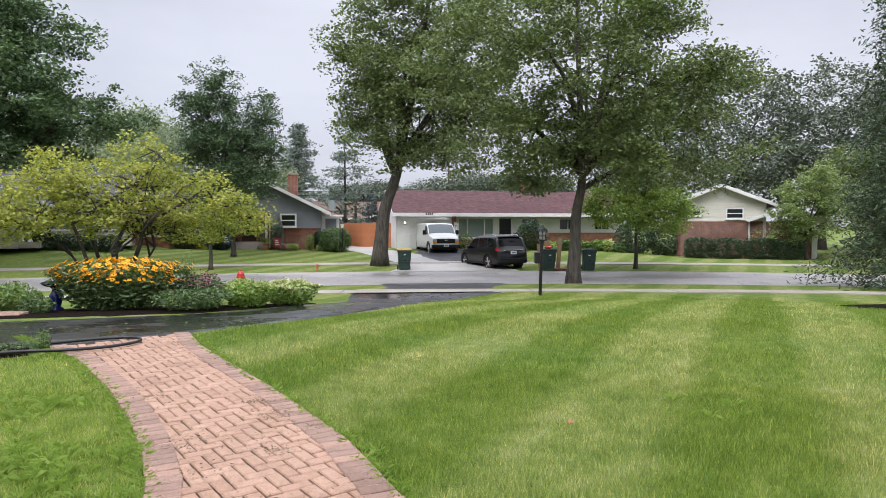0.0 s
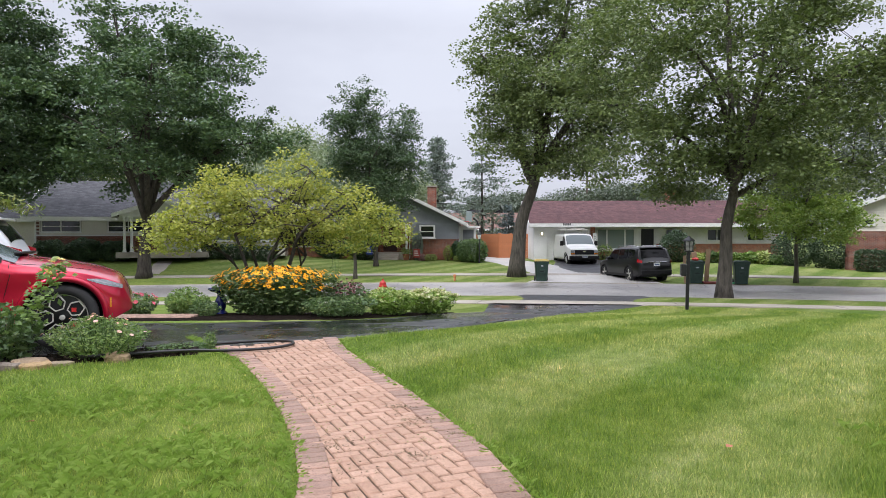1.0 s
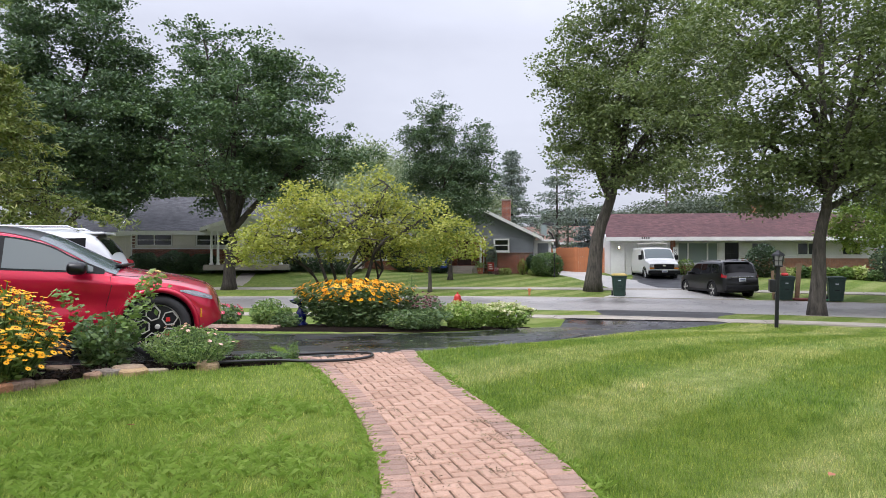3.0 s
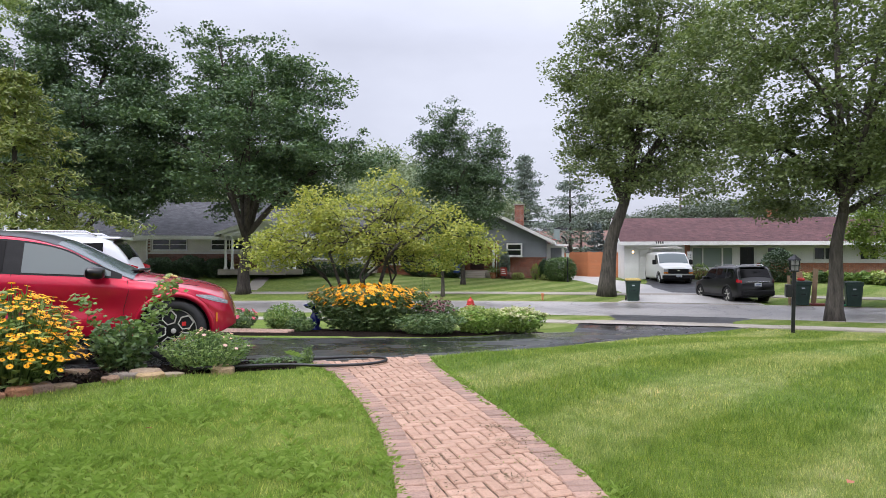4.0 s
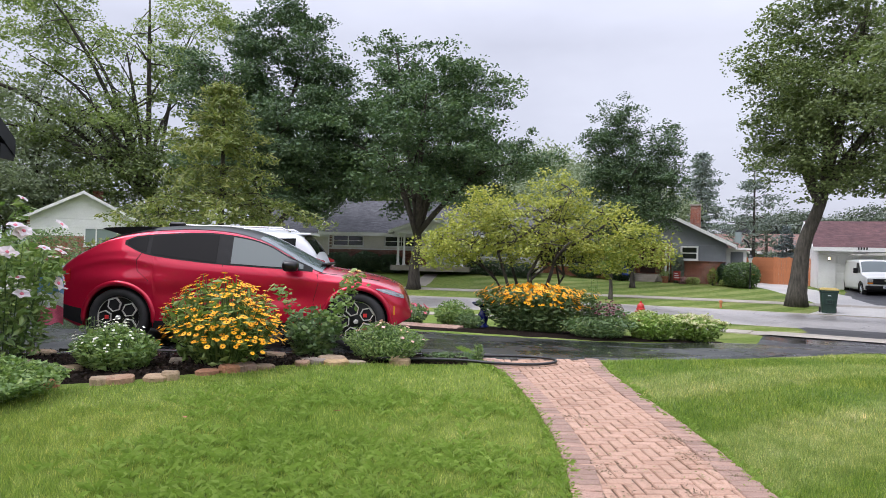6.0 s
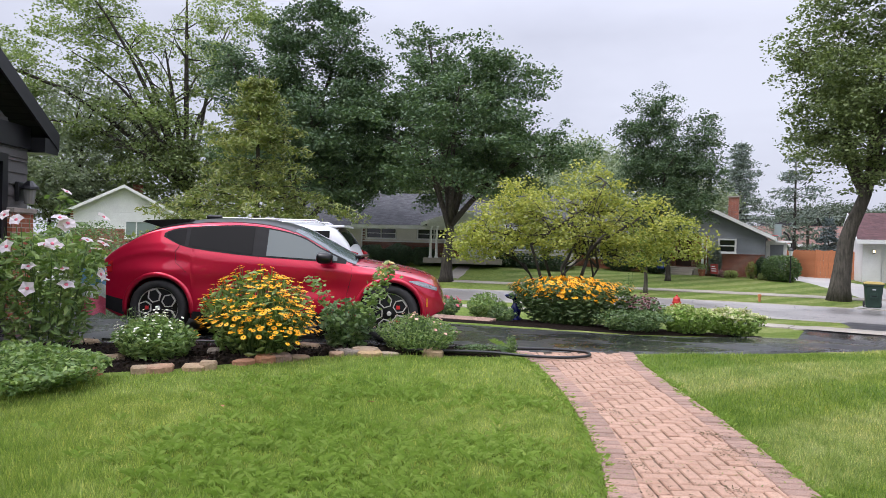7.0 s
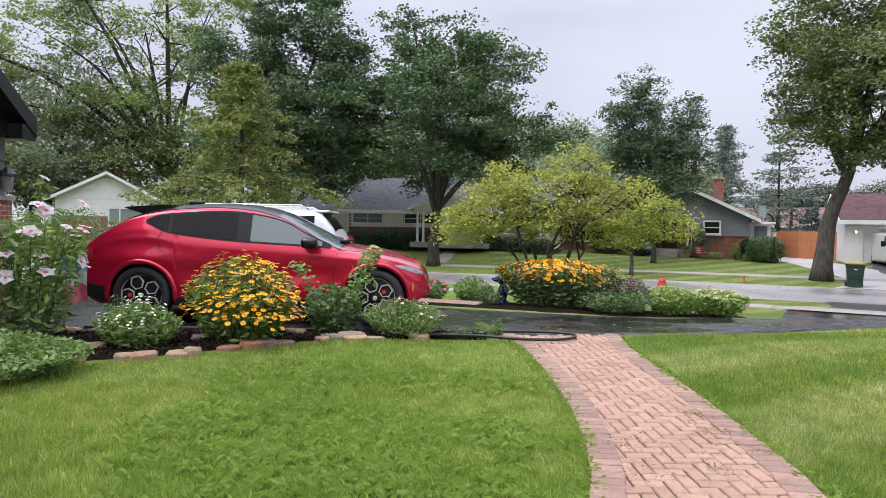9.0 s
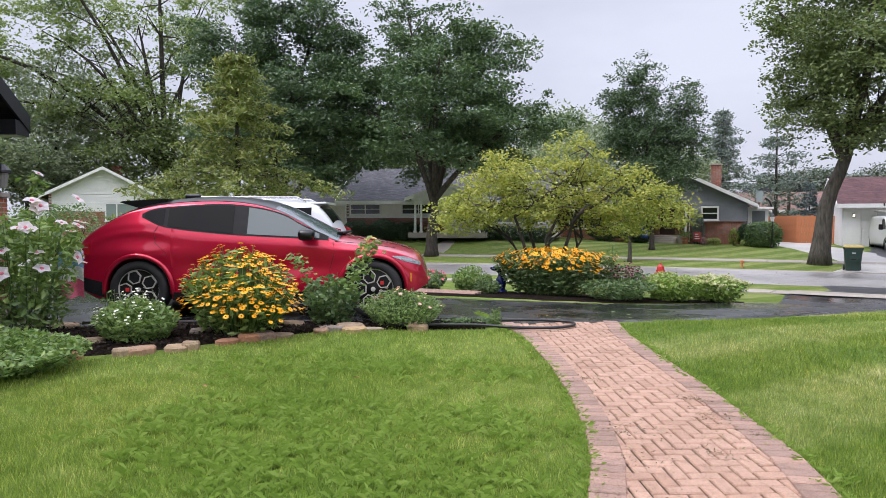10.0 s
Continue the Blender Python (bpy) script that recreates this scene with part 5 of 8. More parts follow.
part("eave_return", boxes((W - 0.0, W + 0.34, -0.27, 0.3, 2.46, 2.68)), "black_trim", h)
side_wall(h, 0, 7.5, 0, 2.6, W - 0.2, "dark_siding")
side_wall(h, 0, 7.5, 0, 2.6, 0, "dark_siding")
wl = part("wall_lantern", boxes((W - 0.32, W - 0.16, -0.09, -0.03, 1.72, 2.0), bevel=0.01), "black_trim", h)
bm = bmesh.new()
lathe(bm, [(0.03, 2.02), (0.12, 1.93), (0.125, 1.9), (0.085, 1.89)], 12, at=(W - 0.24, -0.2, 0))
part("lantern_cap", bm, "black_trim", wl)
bm = bmesh.new()
lathe(bm, [(0.06, 1.68), (0.085, 1.89)], 12, at=(W - 0.24, -0.2, 0))
part("lantern_glass", bm, "lamp_glass", wl)


# unseen house added behind the camera to darken reflections in glass and paint
h = thing("house", pose(7.5, -11.5, -0.02, 0, 0, 142), "unseen dark sided house added behind the lawn for reflections", "house")
wall(h, 0, 15, 0, 2.7, 0, "dark_siding", [(1.5, 4.0, 0.8, 2.2), (6.2, 7.2, 0.1, 2.2), (9.0, 12.0, 0.8, 2.2)])
siding(h, 0, 15, 0.1, 2.7, 0, "dark_siding", [(1.45, 4.05, 0.75, 2.25), (6.15, 7.25, 0, 2.25), (8.95, 12.05, 0.75, 2.25)], 0.17)
window(h, 1.5, 4.0, 0.8, 2.2, 0, "window", (1, 1), 1)
window(h, 9.0, 12.0, 0.8, 2.2, 0, "window", (1, 1), 1)
panel_door(h, 6.2, 7.2, 0.1, 2.2, 0.02, "brown_door", "door", 3, 2)
side_wall(h, 0, 8, 0, 2.7, 0, "dark_siding")
side_wall(h, 0, 8, 0, 2.7, 14.8, "dark_siding")
wall(h, 0, 15, 0, 2.7, 7.8, "dark_siding")
roof(h, -0.5, 15.5, -0.6, 8.6, 2.6, 4.9, "roof_dark", "x", 0.14, "black_trim")


# ---- vehicles ----
def curve(pts):
    """A smooth function through points (x, value)."""
    xs, ys = np.array([p[0] for p in pts]), np.array([p[1] for p in pts])
    def f(x):
        i = int(np.clip(np.searchsorted(xs, x) - 1, 0, len(xs) - 2))
        h = xs[i + 1] - xs[i]
        t = min(1, max(0, (x - xs[i]) / h))
        def slope(k):
            if k <= 0 or k >= len(xs) - 1:
                j = 0 if k <= 0 else len(xs) - 2
                return (ys[j + 1] - ys[j]) / (xs[j + 1] - xs[j])
            return (ys[k + 1] - ys[k - 1]) / (xs[k + 1] - xs[k - 1])
        m0, m1 = slope(i) * h, slope(i + 1) * h
        return (2 * t ** 3 - 3 * t ** 2 + 1) * ys[i] + (t ** 3 - 2 * t ** 2 + t) * m0 + (-2 * t ** 3 + 3 * t ** 2) * ys[i + 1] + (t ** 3 - t ** 2) * m1
    return f


class Shell:
    """The skin of a car: x forward, y to its left, z up, the ground at 0."""

    def __init__(s, top, plan, belt, wheels, wheel_r, arch_r, sill, tumble=0.35, round_top=0.09, ends=(-2.3, 2.3), bulge=0.05, haunch=0.0, rows=11):
        s.haunch, s.rows = haunch, rows
        s.top, s.plan, s.belt = curve(top), curve(plan), curve(belt)
        s.wheels, s.r, s.arch, s.sill, s.tumble, s.round, s.ends, s.bulge = wheels, wheel_r, arch_r, sill, tumble, round_top, ends, bulge

    def bottom(s, x):
        z = s.sill
        for w in s.wheels:
            if abs(x - w) < s.arch:
                z = max(z, s.r + math.sqrt(s.arch ** 2 - (x - w) ** 2))
        e = min(x - s.ends[0], s.ends[1] - x)
        return max(z, s.sill + 0.16 * max(0, 1 - e / 0.35))

    def side(s, x, z):
        """Half the width at a place on the flank."""
        w, b = s.plan(x), s.belt(x)
        mid = s.sill + 0.42 * (b - s.sill)
        y = w * (1 - s.bulge * ((z - mid) / max(0.2, b - mid)) ** 2) if z < b else w * (1 - s.bulge) - s.tumble * (z - b)
        if s.haunch:
            near = sum(math.exp(-((x - k) / 0.5) ** 2) for k in s.wheels)
            y += s.haunch * near * math.exp(-((z - 0.84) / 0.1) ** 2)
            y -= 1.3 * s.haunch * math.exp(-(x / 0.95) ** 4) * math.exp(-((z - 0.66) / 0.13) ** 2)
            y += 0.35 * s.haunch * math.exp(-((z - b + 0.1) / 0.035) ** 2)
        return y

    def section(s, x, roof_rows=7):
        rows = s.rows
        zb, zt = s.bottom(x), s.top(x)
        zs = max(zt - s.round, zb + 0.02)
        out = [(s.side(x, zb) - 0.12, zb)]
        out += [(s.side(x, zb + (zs - zb) * k / rows), zb + (zs - zb) * k / rows) for k in range(rows + 1)]
        w = out[-1][0]
        for k in range(1, roof_rows + 1):
            a = k / roof_rows
            y = w * math.cos(a * math.pi / 2) ** 0.75
            out.append((y if k < roof_rows else 0.0, zs + (zt - zs) * (1 - (y / w) ** 2.6)))
        return out

    def roof(s, x, y):
        zt = s.top(x)
        w = s.side(x, zt - s.round)
        return zt - s.round * min(1, abs(y) / w) ** 2.6

    def body(s, n=110):
        bm = bmesh.new()
        xs = sorted({*np.linspace(s.ends[0], s.ends[1], n), *[w + d * s.arch for w in s.wheels for d in (-0.999, -0.97, -0.9, 0.9, 0.97, 0.999)]})
        rings = []
        for x in xs:
            sec = s.section(x)
            rings.append([bm.verts.new((x, y, z)) for y, z in sec] + [bm.verts.new((x, -y, z)) for y, z in sec[-2::-1]])
        for a, b in zip(rings, rings[1:]):
            for k in range(len(a) - 1):
                bm.faces.new((a[k], a[k + 1], b[k + 1], b[k]))
        bm.faces.new(rings[0])
        bm.faces.new(rings[-1][::-1])
        bmesh.ops.recalc_face_normals(bm, faces=bm.faces)
        return bm

    def flank(s, x0, x1, low, high, sgn, off=0.006, nx=24, nz=8):
        """A patch on the flank between two height lines."""
        lo, hi = curve(low), curve(high)
        bm = bmesh.new()
        g = []
        for i in range(nx + 1):
            x = x0 + (x1 - x0) * i / nx
            a, b = lo(x), max(lo(x) + 0.004, hi(x))
            g.append([bm.verts.new((x, sgn * (s.side(x, a + (b - a) * k / nz) + off), a + (b - a) * k / nz)) for k in range(nz + 1)])
        for i in range(nx):
            for k in range(nz):
                q = (g[i][k], g[i + 1][k], g[i + 1][k + 1], g[i][k + 1])
                bm.faces.new(q if sgn < 0 else q[::-1])
        return bm

    def cap(s, x0, x1, share, off=0.006, nx=12, ny=14, taper=0.0):
        """A patch on the top (windscreen, roof, rear window)."""
        bm = bmesh.new()
        g = []
        for i in range(nx + 1):
            x = x0 + (x1 - x0) * i / nx
            w = s.side(x, s.top(x) - s.round) * (share + taper * i / nx)
            g.append([bm.verts.new((x, -w + 2 * w * k / ny, s.roof(x, -w + 2 * w * k / ny) + off)) for k in range(ny + 1)])
        for i in range(nx):
            for k in range(ny):
                bm.faces.new((g[i][k], g[i + 1][k], g[i + 1][k + 1], g[i][k + 1]))
        bmesh.ops.recalc_face_normals(bm, faces=bm.faces)
        return bm


def wheel(parent, x, y, r, width, sgn, style):
    """A wheel at a hub; sgn is the side that it faces."""
    rim_r = r * 0.72
    bm = bmesh.new()
    prof = [(rim_r, -width / 2), (r * 0.94, -width / 2), (r * 0.99, -width * 0.36), (r, 0), (r * 0.99, width * 0.36), (r * 0.94, width / 2), (rim_r, width / 2), (rim_r * 0.97, width * 0.3), (rim_r * 0.97, -width * 0.3)]
    rings = []
    for q, h in prof:
        rings.append([bm.verts.new((x + math.cos(k * math.tau / 40) * q, y + h, r + math.sin(k * math.tau / 40) * q)) for k in range(40)])
    for a, b in zip(rings, rings[1:] + rings[:1]):
        for k in range(40):
            bm.faces.new((a[k], b[k], b[(k + 1) % 40], a[(k + 1) % 40]))
    bmesh.ops.recalc_face_normals(bm, faces=bm.faces)
    root = new("wheel")
    root.parent = parent
    part("tyre", bm, "rubber", root, smooth=True)
    face = y + sgn * width * 0.33
    bm = bmesh.new()
    lathe(bm, [(rim_r * 0.985, face - sgn * 0.05), (rim_r * 0.985, face - sgn * 0.012), (rim_r * 0.93, face), (rim_r * 0.2, face + sgn * 0.012), (0.02, face + sgn * 0.016)], 40, "y", (x, 0, r))
    bmesh.ops.recalc_face_normals(bm, faces=bm.faces)
    part("rim", bm, "black_paint" if style != "steel" else "alloy", root)
    bm = bmesh.new()
    tube(bm, [(x + math.cos(a) * rim_r * 0.965, face + sgn * 0.006, r + math.sin(a) * rim_r * 0.965) for a in np.linspace(0, math.tau, 41)], 0.006, 5, cap=False)
    part("rim_edge", bm, "alloy", root, smooth=True)
    if style == "hex":
        for k in range(5):
            a0 = math.pi / 2 + k * math.tau / 5 + 0.3
            cx, cz = x + math.cos(a0) * rim_r * 0.6, r + math.sin(a0) * rim_r * 0.6
            # flat black hexes stand in for the shaded depth between the spokes
            for inner, outer, dep, mat, nm in ((0.0, 0.29, 0.018, "black_plastic", "opening"), (0.285, 0.345, 0.028, "alloy", "spoke_ring")):
                bm = bmesh.new()
                ro, ri = [], []
                for j in range(6):
                    b = a0 + math.pi / 6 + j * math.tau / 6
                    st = 1.12 if j in (0, 5) else 0.95
                    for lst, q, d in ((ro, outer, dep), (ri, inner, dep)):
                        if q:
                            lst.append(bm.verts.new((cx + math.cos(b) * q * rim_r * st, face + sgn * (d - 0.0), cz + math.sin(b) * q * rim_r * st)))
                if ri:
                    low = [bm.verts.new((v.co.x, face, v.co.z)) for v in ro]
                    lin = [bm.verts.new((v.co.x, face, v.co.z)) for v in ri]
                    for j in range(6):
                        n = (j + 1) % 6
                        bm.faces.new((ro[j], ro[n], ri[n], ri[j]))
                        bm.faces.new((low[j], low[n], ro[n], ro[j]))
                        bm.faces.new((ri[j], ri[n], lin[n], lin[j]))
                else:
                    bm.faces.new(ro)
                bmesh.ops.recalc_face_normals(bm, faces=bm.faces)
                part(nm, bm, mat, root)
        cal = 0.53
        for k in ((3, 4) if x > 0 else (1,)):
            a0 = math.pi / 2 + k * math.tau / 5 + 0.3
            part("caliper", boxes((x + math.cos(a0) * rim_r * cal - 0.024, x + math.cos(a0) * rim_r * cal + 0.024, face + sgn * 0.0185 - 0.002, face + sgn * 0.0185 + 0.002, r + math.sin(a0) * rim_r * cal - 0.024, r + math.sin(a0) * rim_r * cal + 0.024), bevel=0.0015), "caliper", root)
    else:
        for k in range(5 if style == "alloy" else 8):
            a0 = k * math.tau / (5 if style == "alloy" else 8) + 0.2
            d, e = Vector((math.cos(a0), 0, math.sin(a0))), Vector((-math.sin(a0), 0, math.cos(a0)))
            c = Vector((x, face + sgn * 0.02, r))
            bm = bmesh.new()
            w0, w1 = (0.045, 0.03) if style == "alloy" else (0.02, 0.025)
            vs = [bm.verts.new(c + d * q * rim_r + e * w * s2 + Vector((0, sgn * dd, 0))) for q, w in ((0.15, w0), (0.95, w1)) for s2, dd in ((-1, 0), (-0.4, 0.015), (0.4, 0.015), (1, 0))]
            for j in range(3):
                bm.faces.new((vs[j], vs[j + 1], vs[j + 5], vs[j + 4]))
            bmesh.ops.recalc_face_normals(bm, faces=bm.faces)
            part("spoke", bm, "alloy" if style == "alloy" else "chrome", root)
    bm = bmesh.new()
    lathe(bm, [(0.03, face), (0.03, face + sgn * 0.03), (0.014, face + sgn * 0.034)], 16, "y", (x, 0, r))
    bmesh.ops.recalc_face_normals(bm, faces=bm.faces)
    part("hub_cap", bm, "alloy", root)
    return root


def arch_trim(parent, sh, mat, lip=0.035):
    for w in sh.wheels:
        for sgn in (1, -1):
            bm = bmesh.new()
            pts = []
            for a in np.linspace(-0.12, math.pi + 0.12, 25):
                px, pz = w + math.cos(a) * (sh.arch + 0.012), sh.r + math.sin(a) * (sh.arch + 0.012)
                pts.append((px, sgn * (sh.side(px, max(pz, sh.sill)) - 0.012), pz))
            tube(bm, pts, lip, 7)
            part("wheel_arch", bm, mat, parent, smooth=True)


def seam(parent, sh, pts, sgn, mat="black_plastic", r=0.004):
    bm = bmesh.new()
    tube(bm, [(x, sgn * (sh.side(x, z) + 0.001), z) for x, z in pts], r, 4)
    part("seam", bm, mat, parent)


# red crossover on the driveway
car = thing("car", pose(-7.296, 7.043, -0.05, 0, 0, 36.5), "glossy red electric crossover with black roof parked on the wet driveway", "car")
sh = Shell([(-2.36, 0.9), (-2.28, 1.04), (-2.12, 1.17), (-1.9, 1.3), (-1.65, 1.43), (-1.3, 1.52), (-0.9, 1.565), (-0.5, 1.575), (-0.1, 1.54), (0.2, 1.46), (0.5, 1.32), (0.85, 1.13), (1.08, 1.05), (1.4, 1.0), (1.73, 0.935), (1.95, 0.865), (2.1, 0.77), (2.2, 0.55)],
           [(-2.36, 0.68), (-2.2, 0.83), (-1.8, 0.91), (-1.2, 0.93), (-0.3, 0.915), (0.5, 0.905), (1.2, 0.925), (1.6, 0.915), (1.9, 0.84), (2.08, 0.72), (2.2, 0.54)],
           [(-2.36, 0.92), (-1.9, 1.14), (-1.4, 1.2), (-0.9, 1.12), (0.0, 1.06), (1.0, 0.99), (1.6, 0.915), (2.2, 0.6)],
           (-1.49, 1.49), 0.37, 0.425, 0.25, 0.42, 0.085, (-2.36, 2.2), 0.05, 0.03, 22)
part("body", sh.body(), "red_paint", car, smooth=True)
part("underbody", boxes((-2.0, 1.95, -0.66, 0.66, 0.22, 0.6)), "black_plastic", car)
part("roof_panel", sh.cap(-1.62, 0.2, 0.94, 0.006, 26), "black_paint", car, "gloss black roof", True)
part("windscreen", sh.cap(0.2, 1.04, 0.9, 0.007, 16, 14, 0.06), "car_glass_pale", car, smooth=True)
part("rear_window", sh.cap(-2.12, -1.6, 0.93, 0.008), "car_glass", car, smooth=True)
bm = bmesh.new()
prism(bm, [(-1.84, 1.488), (-1.8, 1.505), (-1.5, 1.525), (-1.2, 1.535), (-1.25, 1.45), (-1.55, 1.4), (-1.72, 1.455)], -0.6, 0.6)
bmesh.ops.recalc_face_normals(bm, faces=bm.faces)
part("spoiler", bm, "black_paint", car)
part("antenna", boxes((-1.2, -0.98, -0.03, 0.03, 1.54, 1.62), bevel=0.025), "black_paint", car)
lo_line = [(-1.45, 1.315), (-1.21, 1.205), (-0.9, 1.15), (-0.3, 1.09), (0.62, 1.04), (0.92, 1.02)]
hi_line = [(-1.45, 1.32), (-1.33, 1.375), (-1.04, 1.415), (-0.6, 1.445), (-0.3, 1.44), (0.09, 1.385), (0.35, 1.305), (0.58, 1.18), (0.92, 1.03)]
for sgn in (1, -1):
    part("window_surround", sh.flank(-1.45, 0.92, [(x, z - 0.022) for x, z in lo_line], [(x, z + 0.02) for x, z in hi_line], sgn, 0.004, 40), "black_plastic", car, smooth=True)
    part("rear_quarter_window", sh.flank(-1.41, -1.17, lo_line, hi_line, sgn, 0.009, 10), "car_glass", car, smooth=True)
    part("rear_door_window", sh.flank(-1.12, -0.3, lo_line, hi_line, sgn, 0.009, 16), "car_glass", car, smooth=True)
    part("front_door_window", sh.flank(-0.12, 0.8, lo_line, hi_line, sgn, 0.009, 20), "car_glass_pale", car, smooth=True)
    part("sill_trim", sh.flank(-1.05, 1.05, [(-1.05, 0.24), (1.05, 0.24)], [(-1.05, 0.34), (1.05, 0.34)], sgn, 0.012, 10), "black_plastic", car, smooth=True)
    seam(car, sh, [(-1.22, 1.2), (-1.28, 1.1), (-1.26, 0.96), (-1.12, 0.84)], sgn)
    seam(car, sh, [(-0.22, 1.06), (-0.24, 0.7), (-0.2, 0.36)], sgn)
    seam(car, sh, [(0.98, 0.98), (1.0, 0.86), (0.94, 0.62), (0.96, 0.36)], sgn)
    seam(car, sh, [(1.0, 0.985), (1.4, 0.955), (1.78, 0.9)], sgn)
    bm = sh.flank(1.74, 2.1, [(1.74, 0.785), (1.9, 0.725), (2.1, 0.665)], [(1.74, 0.8), (1.9, 0.785), (2.1, 0.71)], sgn, 0.008, 10)
    hl = part("headlight", bm, "head_lens", car, smooth=True)
    part("light_strip", sh.flank(1.76, 2.07, [(1.76, 0.787), (2.07, 0.69)], [(1.76, 0.797), (2.07, 0.708)], sgn, 0.012, 8, 2), "chrome", hl)
    part("marker_lamp", sh.flank(1.965, 1.985, [(1.965, 0.46), (1.985, 0.46)], [(1.965, 0.57), (1.985, 0.57)], sgn, 0.01, 3), "amber", car)
    part("rear_valance", sh.flank(-2.28, -1.93, [(-2.28, 0.38), (-1.93, 0.27)], [(-2.28, 0.54), (-1.93, 0.47)], sgn, 0.01, 8), "black_plastic", car)
    part("tail_light", sh.flank(-2.26, -2.1, [(-2.26, 0.8), (-2.1, 0.82)], [(-2.26, 0.9), (-2.1, 0.98)], sgn, 0.01, 6), "tail_lens", car)
    bm = boxes((0.56, 0.76, 0.0, 0.2, 1.0, 1.14), bevel=0.05)
    for v in bm.verts:
        v.co.y = sgn * (0.9 + v.co.y)
    bmesh.ops.recalc_face_normals(bm, faces=bm.faces)
    part("door_mirror", bm, "black_paint", car, smooth=True)
    for wx in sh.wheels:
        wheel(car, wx, sgn * 0.8, 0.37, 0.24, sgn, "hex")
arch_trim(car, sh, "red_paint")
part("grille", boxes((2.1, 2.19, -0.45, 0.45, 0.4, 0.5), bevel=0.01), "black_plastic", car)
part("wiper", boxes((0.98, 1.06, -0.5, 0.6, 1.075, 1.1), bevel=0.006), "black_plastic", car)


def suv(label, m, paint, length, height, glass, style, base=2.86, r=0.38, rails=True):
    """A boxy estate car or sport utility."""
    c = thing("car", m, label, "car")
    k = length / 2
    t = height
    s = Shell([(-k, 0.95), (-k + 0.1, 1.08), (-k + 0.22, 1.3), (-k + 0.42, t - 0.1), (-k + 0.8, t - 0.02), (-0.4, t), (0.3, t - 0.03), (0.62, t - 0.15), (1.12, 1.18), (1.5, 1.13), (k - 0.35, 1.03), (k - 0.1, 0.9), (k, 0.62)],
              [(-k, 0.74), (-k + 0.2, 0.88), (-1.4, 0.965), (0, 0.97), (1.4, 0.965), (k - 0.4, 0.9), (k, 0.66)],
              [(-k, 1.0), (-k + 0.4, 1.13), (0, 1.09), (1.1, 1.05), (k, 0.72)], (-base / 2, base / 2), r, r + 0.06, 0.3, 0.26, 0.08, (-k, k))
    part("body", s.body(90), paint, c, smooth=True)
    part("underbody", boxes((-k + 0.3, k - 0.45, -0.7, 0.7, 0.27, 0.7)), "black_plastic", c)
    part("windscreen", s.cap(0.6, 1.1, 0.93, 0.008), glass, c, smooth=True)
    part("rear_window", s.cap(-k + 0.17, -k + 0.4, 0.86, 0.012), "car_glass", c, smooth=True)
    lo = [(-k + 0.5, 1.19), (0, 1.13), (1.0, 1.1)]
    hi = [(-k + 0.5, 1.45), (-k + 0.75, t - 0.17), (0.3, t - 0.17), (0.6, t - 0.28), (1.0, 1.12)]
    for sgn in (1, -1):
        for a, b in ((-k + 0.52, -k + 1.2), (-k + 1.3, -0.25), (-0.15, 0.92)):
            part("side_window", s.flank(a, b, lo, hi, sgn, 0.009, 14), "car_glass" if a < -0.2 else glass, c, smooth=True)
        part("tail_light", s.flank(-k + 0.03, -k + 0.3, [(-k, 0.95), (-k + 0.3, 1.0)], [(-k, 1.06), (-k + 0.3, 1.16)], sgn, 0.012, 6), "tail_lens", c)
        part("headlight", s.flank(k - 0.5, k - 0.12, [(k - 0.5, 0.82), (k - 0.12, 0.76)], [(k - 0.5, 0.92), (k - 0.12, 0.88)], sgn, 0.012, 6), "head_lens", c)
        part("cladding", s.flank(-k + 0.6 + 0.42, k - 0.6 - 0.5, [(-2, 0.3), (2, 0.3)], [(-2, 0.42), (2, 0.42)], sgn, 0.014, 8), "black_plastic", c)
        seam(c, s, [(-0.2, 1.1), (-0.2, 0.45)], sgn)
        seam(c, s, [(0.95, 1.06), (0.9, 0.45)], sgn)
        bm = boxes((0.62, 0.82, 0, 0.2, 1.08, 1.24), bevel=0.04)
        for v in bm.verts:
            v.co.y = sgn * (0.93 + v.co.y)
        bmesh.ops.recalc_face_normals(bm, faces=bm.faces)
        part("door_mirror", bm, paint, c, smooth=True)
        if rails:
            bm = bmesh.new()
            tube(bm, [(-k + 0.65, sgn * 0.62, t - 0.06), (-k + 0.8, sgn * 0.64, t + 0.015), (0.2, sgn * 0.64, t + 0.015), (0.4, sgn * 0.62, t - 0.06)], 0.02, 6)
            part("roof_rail", bm, "chrome", c, smooth=True)
        for wx in s.wheels:
            wheel(c, wx, sgn * 0.82, r, 0.25, sgn, style)
    arch_trim(c, s, "black_plastic", 0.025)
    part("rear_bumper", boxes((-k - 0.04, -k + 0.3, -0.78, 0.78, 0.36, 0.62), bevel=0.05), "black_plastic", c)
    part("chrome_strip", boxes((-k - 0.015, -k + 0.03, -0.55, 0.55, 0.98, 1.02), bevel=0.008), "chrome", c)
    pl = part("number_plate", boxes((-k - 0.03, -k + 0.02, -0.16, 0.16, 0.8, 0.96), bevel=0.005), "plate", c)
    part("plate_bar", boxes((-k - 0.034, -k - 0.031, -0.12, 0.12, 0.85, 0.9)), "plate_mark", pl)
    part("rear_spoiler", boxes((-k + 0.3, -k + 0.62, -0.62, 0.62, t - 0.1, t - 0.06), bevel=0.015), paint, c)
    part("grille", boxes((k - 0.1, k - 0.01, -0.5, 0.5, 0.55, 0.8), bevel=0.02), "black_plastic", c)
    return c


